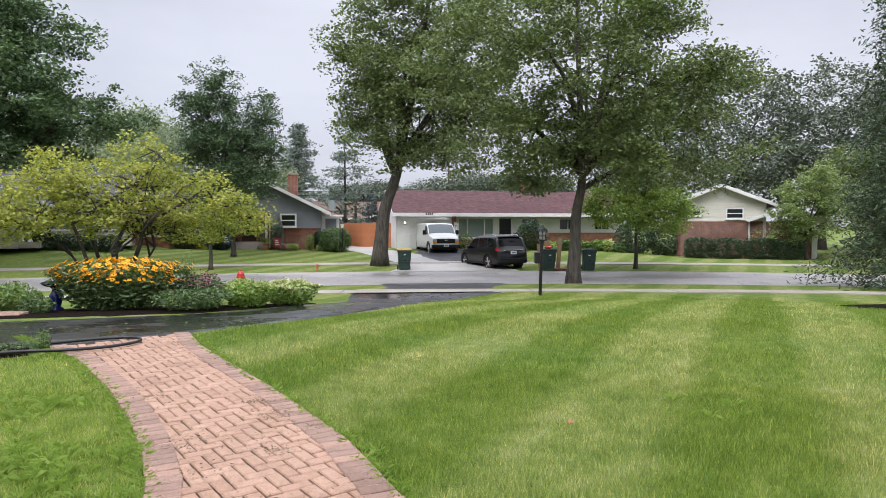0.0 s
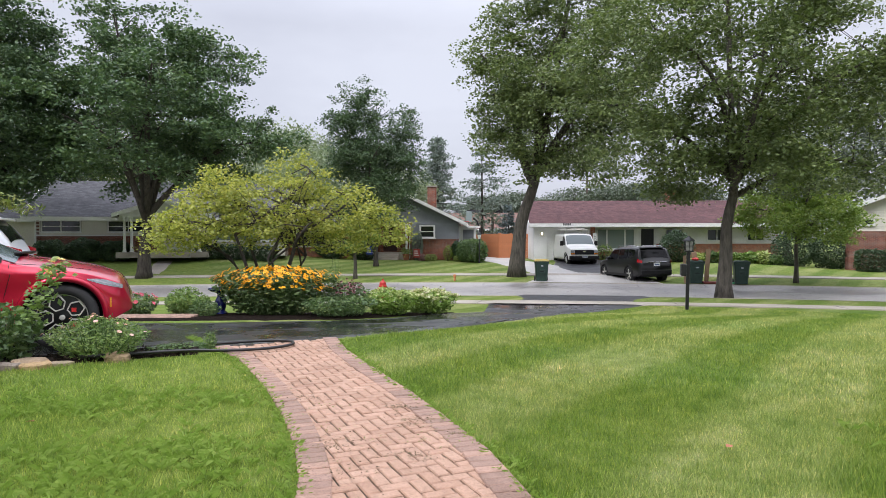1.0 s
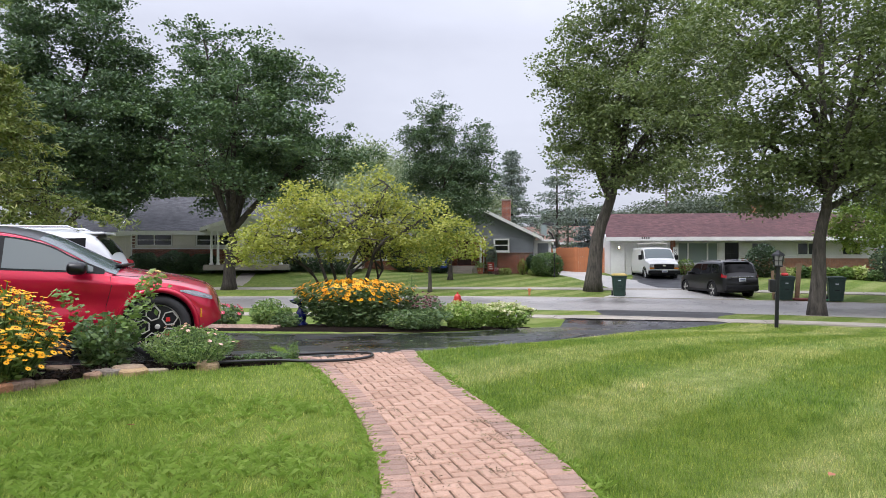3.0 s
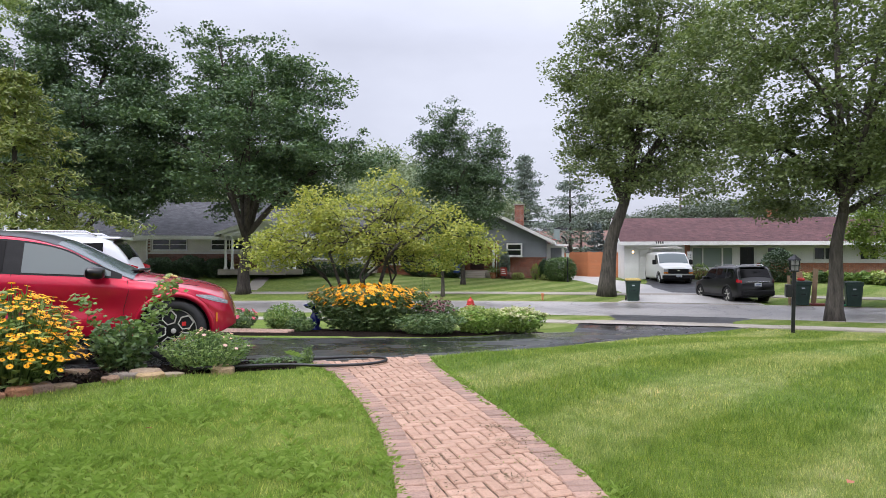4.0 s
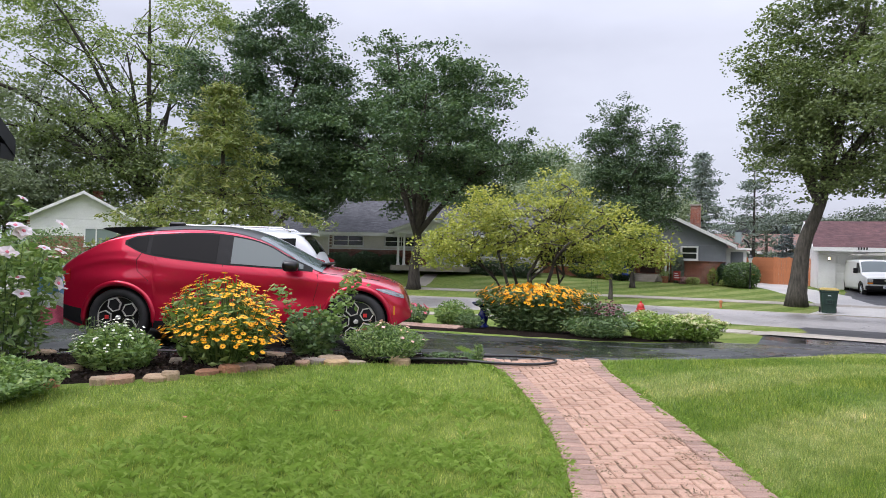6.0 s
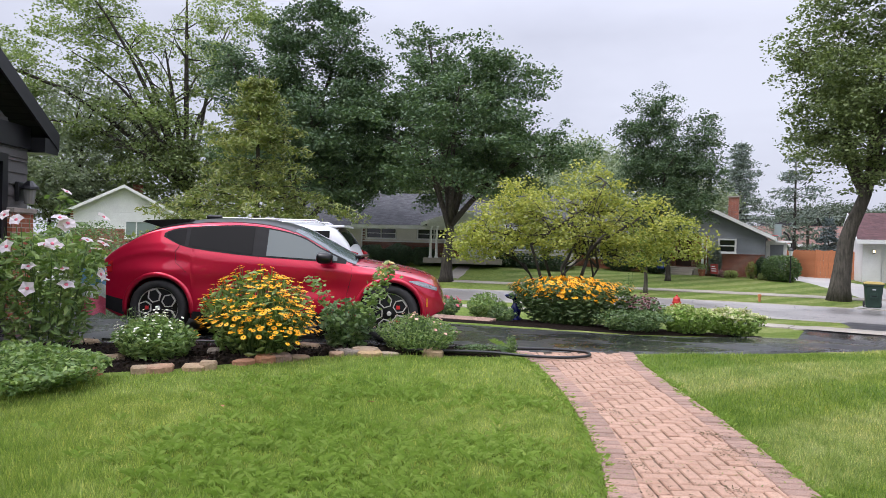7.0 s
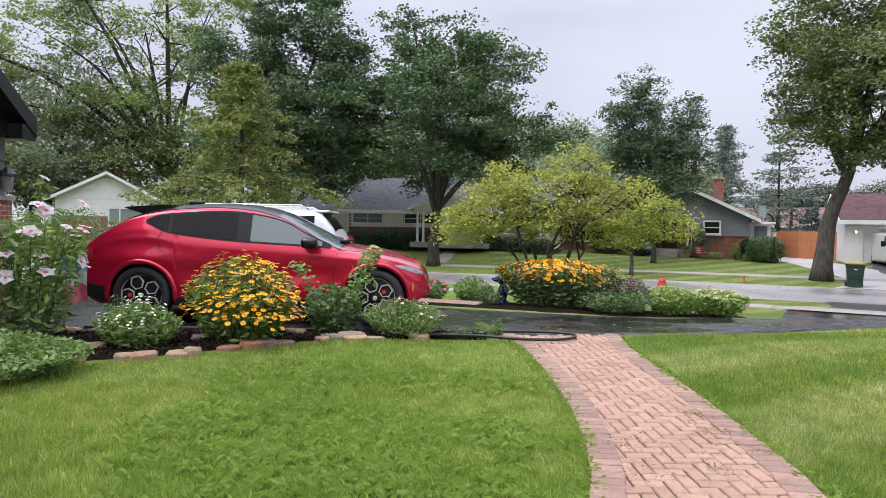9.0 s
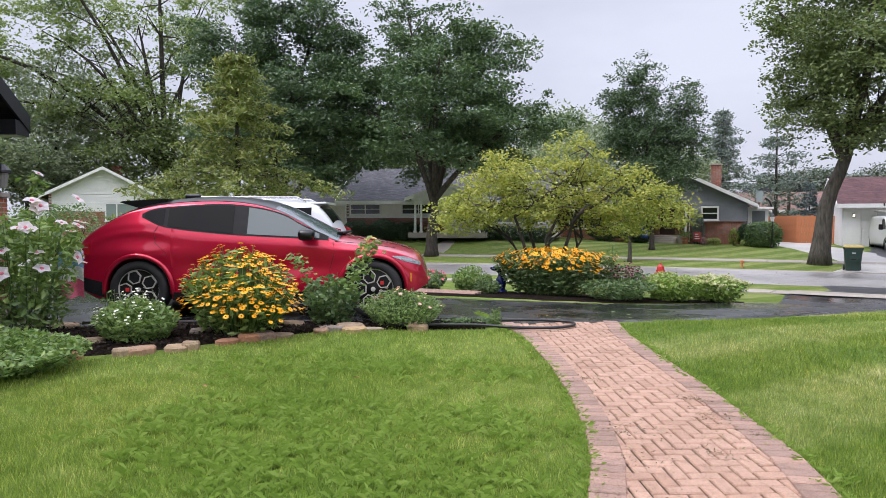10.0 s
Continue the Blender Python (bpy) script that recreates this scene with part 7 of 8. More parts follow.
# ---- flower beds ----
def bloom_mesh(name, petals, length, width, petal_mat, eye_mat, eye_r, rise=0.0):
    """One flower: a ring of petals round a domed centre."""
    bm = bmesh.new()
    core = bm.verts.new((0, 0, 0))
    for k in range(petals):
        a = k * math.tau / petals
        d, s = Vector((math.cos(a), math.sin(a), 0)), Vector((-math.sin(a), math.cos(a), 0))
        z = Vector((0, 0, 1))
        vs = [core] + [bm.verts.new(p) for p in (d * length * 0.55 + s * width + z * rise * 0.6, d * length + z * rise * 0.2, d * length * 0.55 - s * width + z * rise * 0.6)]
        bm.faces.new(vs)
    f0 = len(bm.faces)
    rings = []
    for r, h2 in ((eye_r, 0.002), (eye_r * 0.85, eye_r * 0.6), (eye_r * 0.4, eye_r * 0.95)):
        rings.append([bm.verts.new((math.cos(k * math.tau / 7) * r, math.sin(k * math.tau / 7) * r, h2)) for k in range(7)])
    for r0, r1 in zip(rings, rings[1:]):
        for k in range(7):
            bm.faces.new((r0[k], r0[(k + 1) % 7], r1[(k + 1) % 7], r1[k]))
    bm.faces.new(rings[-1])
    bm.faces.new((core, rings[0][1], rings[0][0]))
    me = bpy.data.meshes.new(name)
    bm.faces.ensure_lookup_table()
    for i, f in enumerate(bm.faces):
        f.material_index = 0 if i < f0 else 1
    bm.to_mesh(me)
    bm.free()
    me.materials.append(M[petal_mat])
    me.materials.append(M[eye_mat])
    return me


def plant(name, label, x, y, w, d, hgt, leaf, n, size, seed, stem="herb_dark", dome=0.75, droop=0.0, long=2.4, rz=0, category="plant", stems=40, low=0.0, lift=0.0):
    """A herbaceous clump: thin stems and leaves filling a dome."""
    rng = np.random.default_rng(seed)
    root = thing(name, pose(x, y, ground_z(x, y) + lift, 0, 0, rz), label, category)
    bm = bmesh.new()
    tips = []
    for k in range(stems):
        a, q = rng.uniform(0, math.tau), math.sqrt(rng.uniform(0, 1))
        tx, ty = math.cos(a) * q * w / 2, math.sin(a) * q * d / 2
        tz = hgt * (1 - (1 - dome) * q * q) * rng.uniform(0.85, 1.05)
        tips.append((tx, ty, tz))
        tube(bm, [(tx * 0.4, ty * 0.4, 0), (tx * 0.75, ty * 0.75, tz * 0.55), (tx, ty, tz)], [0.006, 0.005, 0.003], 4, cap=False)
    tagged(part("stem", bm, stem, root), kind="stuff")
    a, q = rng.uniform(0, math.tau, n), np.sqrt(rng.uniform(0, 1, n))
    top = hgt * (1 - (1 - dome) * q * q)
    h2 = low * hgt + (1 - low) * top * rng.uniform(0.05, 1, n) ** 0.7 * 0.95
    sway = 0.55 + 0.45 * np.minimum(1, h2 / (hgt * 0.6))
    P = np.stack([np.cos(a) * q * w / 2 * sway, np.sin(a) * q * d / 2 * sway, h2], 1)
    sheet("foliage", *leaf_quads(P, size, rng, droop, long), leaf, root)
    return root, tips, rng


def add_blooms(root, mesh, places, rng, tilt=0.5, scale=(0.8, 1.2), name="bloom"):
    for px, py, pz in places:
        o = new(name, mesh)
        o.parent = root
        out = math.atan2(py, px)
        t = rng.uniform(0.1, tilt + 0.3)
        m = Matrix.Translation((px, py, pz)) @ Matrix.Rotation(out, 4, "Z") @ Matrix.Rotation(t, 4, "Y") @ Matrix.Rotation(rng.uniform(0, 6.28), 4, "Z")
        o.matrix_basis = m @ Matrix.Scale(rng.uniform(*scale), 4)


susan = bloom_mesh("bloom", 12, 0.035, 0.0085, "gold", "brown_eye", 0.007, -0.005)
white_b = bloom_mesh("bloom", 5, 0.016, 0.008, "white_petal", "cream", 0.004)
pink_b = bloom_mesh("bloom", 6, 0.022, 0.011, "pink_petal", "yellow_petal", 0.006, 0.01)
yellow_b = bloom_mesh("bloom", 9, 0.045, 0.022, "yellow_petal", "yellow_petal", 0.014, 0.03)
rose_b = bloom_mesh("bloom", 8, 0.05, 0.024, "rose_petal", "pink_petal", 0.014, 0.03)
hib_b = bloom_mesh("bloom", 5, 0.07, 0.036, "mauve_petal", "rose_petal", 0.016, 0.025)
cone_b = bloom_mesh("bloom", 10, 0.042, 0.009, "dusky_petal", "brown_eye", 0.017, -0.02)

# near bed along the driveway
bed_in = smooth_line([(-9.5, 3.05), (-8.35, 3.98), (-7.15, 4.93), (-5.95, 5.85), (-4.85, 6.75), (-4.0, 7.35)], 4)
bed_out = smooth_line([(-7.6, 1.6), (-6.4, 2.9), (-5.65, 3.95), (-5.42, 4.85), (-5.05, 5.9), (-3.75, 7.0)], 4)
paving("mulch_bed", bed_in, bed_out, 0.035, "mulch", "dark bark mulch of the flower bed beside the drive", "flower bed", 2, 8)


def boulder(label, x, y, w, d, hgt, seed, rz, parent=None, mat="stone"):
    bm = bmesh.new()
    rnd = random.Random(seed)
    n = 7
    base = [(math.cos(k * math.tau / n) * w / 2 * rnd.uniform(0.8, 1.1), math.sin(k * math.tau / n) * d / 2 * rnd.uniform(0.8, 1.1)) for k in range(n)]
    lo = [bm.verts.new((px, py, -0.03)) for px, py in base]
    mi = [bm.verts.new((px * 1.03, py * 1.03, hgt * 0.7)) for px, py in base]
    up_ = [bm.verts.new((px * 0.88, py * 0.88, hgt * rnd.uniform(0.92, 1.06))) for px, py in base]
    for r0, r1 in ((lo, mi), (mi, up_)):
        for k in range(n):
            bm.faces.new((r0[k], r0[(k + 1) % n], r1[(k + 1) % n], r1[k]))
    bm.faces.new(up_)
    o = part("edging_stone", bm, mat)
    o.matrix_basis = pose(x, y, ground_z(x, y) + 0.01, 0, 0, rz)
    return tagged(o, label, "stone", "edging stones")


rs = random.Random(3)
edge = smooth_line([(-6.25, 3.2), (-5.78, 3.75), (-5.5, 4.3), (-5.4, 4.85), (-5.25, 5.4), (-5.02, 5.9), (-4.55, 6.35)], 3)
for i, p in enumerate(edge):
    if i % 5 == 3:
        continue
    q = edge[min(i + 1, len(edge) - 1)] - edge[max(i - 1, 0)]
    a = math.degrees(math.atan2(q[1], q[0]))
    boulder("flat rough edging stone beside the mulch", p[0] + rs.uniform(-0.07, 0.07), p[1] + rs.uniform(-0.05, 0.05), rs.uniform(0.15, 0.34), rs.uniform(0.12, 0.26), rs.uniform(0.02, 0.075), 20 + i, a + rs.uniform(-28, 28))
for i, (bx, by, bw) in enumerate([(-5.55, 5.85, 0.3), (-4.95, 6.1, 0.34), (-6.35, 4.0, 0.25), (-6.9, 3.85, 0.3), (-4.35, 6.55, 0.35), (-6.55, 3.5, 0.22), (-7.5, 4.3, 0.3), (-6.0, 4.95, 0.25)]):
    boulder("flat rough edging stone half sunk in mulch", bx, by, bw, bw * 0.65, 0.07, 60 + i, i * 37)

r_, tips, rg = plant("black_eyed_susan", "tall clump of golden black-eyed susans in bloom", -5.68, 5.22, 1.5, 1.1, 0.95, "herb", 1500, 0.1, 301, dome=0.55, stems=210, category="flowers")
add_blooms(r_, susan, tips, rg, 0.15, (0.8, 1.1))
more = [(math.cos(a) * q * 0.78, math.sin(a) * q * 0.58, 0.93 * (1 - 0.62 * q * q) * f) for a, q, f in zip(rg.uniform(0, 6.28, 380), np.sqrt(rg.uniform(0.15, 1, 380)), rg.uniform(0.6, 1.06, 380))]
add_blooms(r_, susan, more, rg, 0.5, (0.6, 1.0))
r_, tips, rg = plant("white_flower_bush", "low bushy plant with small white flower spikes", -6.2, 4.38, 1.02, 0.85, 0.48, "herb", 2300, 0.065, 302, dome=0.5, stems=60, category="flowers")
add_blooms(r_, white_b, [(a + rg.normal() * 0.012, b + rg.normal() * 0.012, c * 0.97 + 0.03 * k) for a, b, c in tips[:26] for k in range(3)], rg, 0.4)
r_, tips, rg = plant("rose_bush", "leggy rose bush with fading cream roses", -5.32, 6.2, 0.72, 0.7, 0.62, "herb_dark", 950, 0.075, 303, dome=0.6, stems=24, long=1.6, category="flowers")
P = np.array([(0.28 + 0.12 * t + rg.normal() * 0.07, 0.22 * t + rg.normal() * 0.07, 0.4 + 0.58 * t + rg.normal() * 0.03) for t in rg.uniform(0, 1, 260)] + [(-0.32 - 0.1 * t + rg.normal() * 0.05, -0.18 * t + rg.normal() * 0.05, 0.45 + 0.38 * t) for t in rg.uniform(0, 1, 90)])
sheet("foliage", *leaf_quads(P, 0.07, rg, 0.1, 1.6), "herb", r_)
add_blooms(r_, yellow_b, [(0.36, 0.2, 0.98), (0.42, 0.24, 1.0), (0.4, 0.12, 0.88), (0.33, 0.18, 0.92)], rg, 0.3)
r_, tips, rg = plant("pink_flower_bush", "low wiry bush dotted with pale pink blooms", -4.62, 6.6, 1.15, 0.85, 0.46, "herb", 3000, 0.05, 304, dome=0.55, stems=90, long=3.2, category="flowers")
add_blooms(r_, pink_b, tips[:26], rg, 0.6)
plant("creeping_plant", "low creeping dark green plant beside the drive", -4.0, 7.08, 0.75, 0.3, 0.12, "herb_dark", 420, 0.045, 305, dome=0.6, rz=40)
plant("garden_weed", "feathery light green weed at the path's corner", -3.78, 7.28, 0.16, 0.16, 0.24, "herb", 110, 0.05, 306, dome=0.5, stems=8, long=3.5)
plant("periwinkle_patch", "dense patch of glossy periwinkle ground cover with blue berries", -6.05, 2.6, 2.4, 1.8, 0.42, "herb", 5200, 0.055, 307, dome=0.55, long=1.9, rz=35, stems=30)
r_, tips, rg = plant("periwinkle_patch", "variegated glossy ground cover spilling to the lawn", -5.8, 3.05, 1.4, 1.0, 0.36, "herb", 2600, 0.05, 308, dome=0.55, long=1.9, rz=45, stems=30)
r_, tips, rg = plant("hibiscus", "tall rose of sharon with mauve flowers", -7.05, 3.72, 1.2, 1.0, 1.38, "herb", 2300, 0.09, 309, dome=0.85, stems=26, long=2.2, droop=0.3, category="flowers", low=0.02)
add_blooms(r_, hib_b, [(math.cos(a) * 0.55, math.sin(a) * 0.5, z) for a, z in zip(rg.uniform(-1.6, 1.1, 24), rg.uniform(0.62, 1.42, 24))], rg, 1.2, (0.85, 1.2))
P = np.array([(0.12 + rg.normal() * 0.06, 0.08 + rg.normal() * 0.06, 1.35 + 0.3 * t) for t in rg.uniform(0, 1, 60)])
sheet("foliage", *leaf_quads(P, 0.09, rg, 0.2, 2.2), "herb", r_)
add_blooms(r_, hib_b, [(0.14, 0.1, 1.66)], rg, 1.3)
plant("garden_weed", "thin orange-flowered stems behind the white bush", -6.9, 4.55, 0.4, 0.3, 0.5, "herb", 60, 0.06, 310, stems=10)
plant("lily_leaves", "long strap-leaved plant beside the garage", -8.0, 3.0, 1.0, 0.9, 1.0, "herb_dark", 260, 0.4, 311, dome=0.6, long=9, stems=10)
# garden flag
fg = thing("garden_flag", pose(-7.1, 4.2, 0, 0, 0, 52), "small pink and blue garden flag on a black stand", "flag")
bm = bmesh.new()
tube(bm, [(-0.14, 0, 0), (-0.14, 0, 0.92), (0.16, 0, 0.92)], 0.006, 6)
part("stand", bm, "black_trim", fg)
for k, (z0, z1, mat) in enumerate(((0.72, 0.9, "flag_blue"), (0.58, 0.72, "flag_white"), (0.4, 0.58, "flag_pink"))):
    bm = bmesh.new()
    g = [[bm.verts.new((-0.12 + 0.24 * i / 8, 0.025 * math.sin(i * 0.9 + z * 6), z + 0.015 * math.sin(i * 1.3))) for i in range(9)] for z in np.linspace(z0, z1, 4)]
    for r0, r1 in zip(g, g[1:]):
        for i in range(8):
            bm.faces.new((r0[i], r0[i + 1], r1[i + 1], r1[i]))
    part("cloth", bm, mat, fg, smooth=True)

# loose bark chips on the mulch
rc = np.random.default_rng(21)
A_, B_ = np.array([tuple(p) for p in bed_in]), np.array([tuple(p) for p in bed_out])
u_, w_ = rc.uniform(0, len(A_) - 1.001, 4200), rc.uniform(0.03, 0.97, 4200)
k_ = u_.astype(int)
f_ = (u_ - k_)[:, None]
Q_ = (A_[k_] * (1 - f_) + A_[k_ + 1] * f_) * (1 - w_[:, None]) + (B_[k_] * (1 - f_) + B_[k_ + 1] * f_) * w_[:, None]
tagged(sheet("bark_chips", *leaf_quads(np.column_stack([Q_, rc.uniform(0.036, 0.065, 4200)]), 0.05, rc, 0, 2.4), "chip"), "loose dark bark chips over the flower bed", "mulch", kind="stuff")

# far bed, across the driveway
bed_a = smooth_line([(-8.38, 10.06), (-6.69, 10.6), (-5.04, 11.6), (-3.84, 12.63), (-2.94, 14.22), (-2.6, 15.6)], 3)
bed_b = smooth_line([(-9.2, 12.3), (-7.9, 14.2), (-6.6, 15.2), (-5.0, 15.2), (-3.8, 15.6), (-3.3, 16.2)], 3)
paving("mulch_bed", bed_b, bed_a, 0.03, "mulch", "dark earth of the flower bed across the driveway", "flower bed", 2, 6)
r_, tips, rg = plant("black_eyed_susan", "wide drift of golden black-eyed susans in bloom", -5.72, 12.85, 2.5, 1.15, 0.95, "herb_dark", 4200, 0.11, 321, dome=0.86, stems=295, rz=18, category="flowers")
add_blooms(r_, susan, tips, rg, 0.75, (1.2, 1.75))
r2 = np.random.default_rng(77)
add_blooms(r_, susan, [(math.cos(a) * q * 1.15, math.sin(a) * q * 0.57, 0.98 * (1 - 0.3 * q * q) * f) for a, q, f in zip(r2.uniform(3.3, 6.2, 140), np.sqrt(r2.uniform(0.4, 1, 140)), r2.uniform(0.75, 1.08, 140))], r2, 0.9, (1.1, 1.6))
r_, tips, rg = plant("coneflowers", "clump of dusky pink coneflowers with dark centres", -4.52, 13.5, 1.0, 0.8, 0.72, "herb_dark", 1000, 0.09, 322, dome=0.75, stems=70, category="flowers")
add_blooms(r_, cone_b, tips, rg, 0.5, (0.9, 1.3))
plant("green_perennial", "mixed green perennials at the bed's edge", -4.4, 12.85, 1.5, 0.7, 0.45, "herb_dark", 1300, 0.08, 323, rz=35)
for i, (px, py, pw, ph, n) in enumerate(((-3.68, 13.8, 1.15, 0.58, 60), (-3.05, 14.7, 1.25, 0.56, 70))):
    r_, tips, rg = plant("stonecrop", ("bright lime stonecrop clump coming into flower", "stonecrop clump with pale cream flower heads")[i], px, py, pw, 0.9, ph, "weed", 1300, 0.09, 330 + i, dome=0.7, stems=n, long=1.7, category="flowers")
    heads = np.repeat(np.array(tips), 22, axis=0) + rg.normal(size=(n * 22, 3)) * np.array([0.035, 0.035, 0.012])
    sheet("flower_head", *leaf_quads(heads, 0.048, rg), ("lime", "cream")[i] if i == 0 else "cream", r_)
    if i:
        heads = np.repeat(np.array(tips), 12, axis=0) + rg.normal(size=(n * 12, 3)) * np.array([0.05, 0.05, 0.015])
        sheet("flower_head", *leaf_quads(heads, 0.048, rg), "lime", r_)
plant("garden_bush", "mid-green leafy bush beside the bird bath", -7.25, 12.2, 0.95, 0.85, 0.62, "herb", 1400, 0.085, 340, dome=0.5, category="shrub")
plant("garden_bush", "dark low herb beside the bird bath", -6.75, 12.0, 0.7, 0.5, 0.36, "herb_dark", 800, 0.06, 341, dome=0.5, category="shrub")
r_, tips, rg = plant("rose_bush", "low rose bush with pink blooms", -8.15, 11.9, 0.95, 0.8, 0.5, "herb_dark", 800, 0.07, 342, dome=0.6, stems=40, long=1.6, category="flowers")
add_blooms(r_, rose_b, tips[:24], rg, 0.7)
plant("tall_weed", "tall thin feathery plant behind the susans", -5.0, 14.2, 0.4, 0.4, 1.25, "herb", 260, 0.07, 343, dome=0.7, stems=8, long=3)
# bird bath
bb = thing("bird_bath", pose(-6.98, 12.95, ground_z(-6.98, 12.95) + 0.02), "glossy cobalt blue ceramic bird bath", "bird bath")
bm = bmesh.new()
lathe(bm, [(0.13, 0), (0.135, 0.04), (0.085, 0.08), (0.1, 0.14), (0.115, 0.22), (0.1, 0.3), (0.065, 0.36), (0.06, 0.41), (0.09, 0.44)], 28)
part("pedestal", bm, "cobalt", bb, smooth=True)
bm = bmesh.new()
lathe(bm, [(0.08, 0.44), (0.19, 0.47), (0.235, 0.51), (0.245, 0.53), (0.23, 0.535), (0.2, 0.515), (0.05, 0.495)], 32)
part("basin", bm, "cobalt", bb, smooth=True)

# hose on the path's end
ho = thing("garden_hose", pose(0, 0, 0.045), "black rubber garden hose looped on the brick path", "hose")
pts = smooth_line([(-7.6, 4.55, 0), (-6.4, 5.5, 0), (-5.2, 6.35, 0), (-4.15, 7.2, 0), (-3.8, 7.4, 0.005), (-3.45, 7.66, 0.005), (-3.12, 7.76, 0.005), (-2.95, 7.55, 0.005), (-3.08, 7.25, 0.005), (-3.42, 7.03, 0.008), (-3.85, 6.88, 0.015), (-4.6, 6.35, 0.02)], 6)
bm = bmesh.new()
tube(bm, [tuple(p) for p in pts], 0.016, 8)
part("hose", bm, "hose", ho, smooth=True)

# mulch ring under the right-hand tree
rb = thing("mulch_ring", pose(9.6, 12.9, 0), "dark mulch ring at the lawn's edge", "mulch", kind="structure")
bm = bmesh.new()
c0 = bm.verts.new((0, 0, ground_z(9.6, 12.9) + 0.1))
ring = [bm.verts.new((math.cos(a) * 2.0, math.sin(a) * 1.6, ground_z(9.6 + math.cos(a) * 2.0, 12.9 + math.sin(a) * 1.6) + 0.01)) for a in np.linspace(0, math.tau, 25)[:-1]]
for k in range(24):
    bm.faces.new((c0, ring[k], ring[(k + 1) % 24]))
part("mulch", bm, "mulch", rb)

# ---- brick path, piece by piece ----
path_l = [(2.0, -0.62), (3.0, -0.9), (3.86, -1.22), (4.32, -1.45), (4.91, -1.8), (5.74, -2.36), (6.7, -3.1), (7.36, -3.78), (8.4, -4.9)]
path_r = [(2.0, 0.85), (3.0, 0.36), (3.74, -0.03), (4.46, -0.36), (4.98, -0.67), (5.75, -1.15), (6.7, -1.8), (7.5, -2.32), (8.3, -2.74), (9.0, -3.0)]


def edge_x(line, y):
    return float(np.interp(y, [p[0] for p in line], [p[1] for p in line]))


def beyond_path(x, y):
    """How far a place lies past the path's end at the driveway."""
    return (x + 3.78) * -0.667 + (y - 7.36) * 0.745


def on_path(x, y, margin=0.0):
    return edge_x(path_l, y) + margin < x < edge_x(path_r, y) - margin and beyond_path(x, y) < 0.02 and 2.0 < y < 8.6


walkway = tagged(new("brick_path"), "curved walk of buff-red pavers in herringbone with a darker border", "path", kind="structure")
bm = bmesh.new()
prev = None
for y in np.arange(2.0, 8.5, 0.15):
    a, b = edge_x(path_l, y), edge_x(path_r, y)
    row = []
    for k in range(7):
        px, py = a + (b - a) * k / 6, float(y)
        o = beyond_path(px, py)
        if o > 0.05:
            px, py = px + 0.667 * (o - 0.05), py - 0.745 * (o - 0.05)
        row.append(bm.verts.new((px, py, 0.012)))
    if prev:
        for k in range(6):
            bm.faces.new((prev[k], prev[k + 1], row[k + 1], row[k]))
    prev = row
part("joint_bed", bm, "joint", walkway, "sandy joints with moss")


def brick_mesh(name, l, w, h2, mat):
    bm = bmesh.new()
    b = 0.006
    lo = [bm.verts.new((sx * l / 2, sy * w / 2, 0)) for sx, sy in ((-1, -1), (1, -1), (1, 1), (-1, 1))]
    mi = [bm.verts.new((sx * l / 2, sy * w / 2, h2 - b)) for sx, sy in ((-1, -1), (1, -1), (1, 1), (-1, 1))]
    up_ = [bm.verts.new((sx * (l / 2 - b), sy * (w / 2 - b), h2)) for sx, sy in ((-1, -1), (1, -1), (1, 1), (-1, 1))]
    for r0, r1 in ((lo, mi), (mi, up_)):
        for k in range(4):
            bm.faces.new((r0[k], r0[(k + 1) % 4], r1[(k + 1) % 4], r1[k]))
    bm.faces.new(up_)
    me = bpy.data.meshes.new(name)
    bm.to_mesh(me)
    bm.free()
    me.materials.append(M[mat])
    return me


field, border = brick_mesh("brick", 0.15, 0.071, 0.05, "paver"), brick_mesh("brick", 0.166, 0.077, 0.05, "border_paver")
rb_ = random.Random(11)
th = radians(36)
cu_, su_ = math.cos(th), math.sin(th)
for gx_ in range(-64, 108):
    for gy_ in range(0, 140):
        k = (gx_ - gy_) % 4
        if k == 0:
            cx, cy, rot = gx_ + 1.0, gy_ + 0.5, 0
        elif k == 3:
            cx, cy, rot = gx_ + 0.5, gy_ + 1.0, 90
        else:
            continue
        wx_, wy_ = (cx * cu_ - cy * su_) * 0.08, (cx * su_ + cy * cu_) * 0.08
        if not on_path(wx_, wy_, 0.09) or wy_ < 2.05 or beyond_path(wx_, wy_) > -0.06:
            continue
        o = new("brick", field)
        o.parent = walkway
        o.matrix_basis = pose(wx_, wy_, -0.026 + rb_.uniform(-0.003, 0.003), rb_.uniform(-1.0, 1.0), rb_.uniform(-1.0, 1.0), 36 + rot + rb_.uniform(-1.2, 1.2))
for line, side_ in ((path_l, 1), (path_r, -1)):
    y = 2.05
    while y < 8.35:
        x = edge_x(line, y)
        dy = 0.02
        tx_, ty_ = edge_x(line, y + dy) - edge_x(line, y - dy), 2 * dy
        L = math.hypot(tx_, ty_)
        tx_, ty_ = tx_ / L, ty_ / L
        cx, cy = x + side_ * ty_ * 0.075, y - side_ * tx_ * 0.075
        if beyond_path(cx, cy) < -0.03:
            o = new("brick", border)
            o.parent = walkway
            o.matrix_basis = pose(cx, cy, -0.019 + rb_.uniform(-0.003, 0.003), rb_.uniform(-1.2, 1.2), rb_.uniform(-1.2, 1.2), math.degrees(math.atan2(ty_, tx_)) + 90 + rb_.uniform(-1.5, 1.5))
        y += 0.086 * ty_
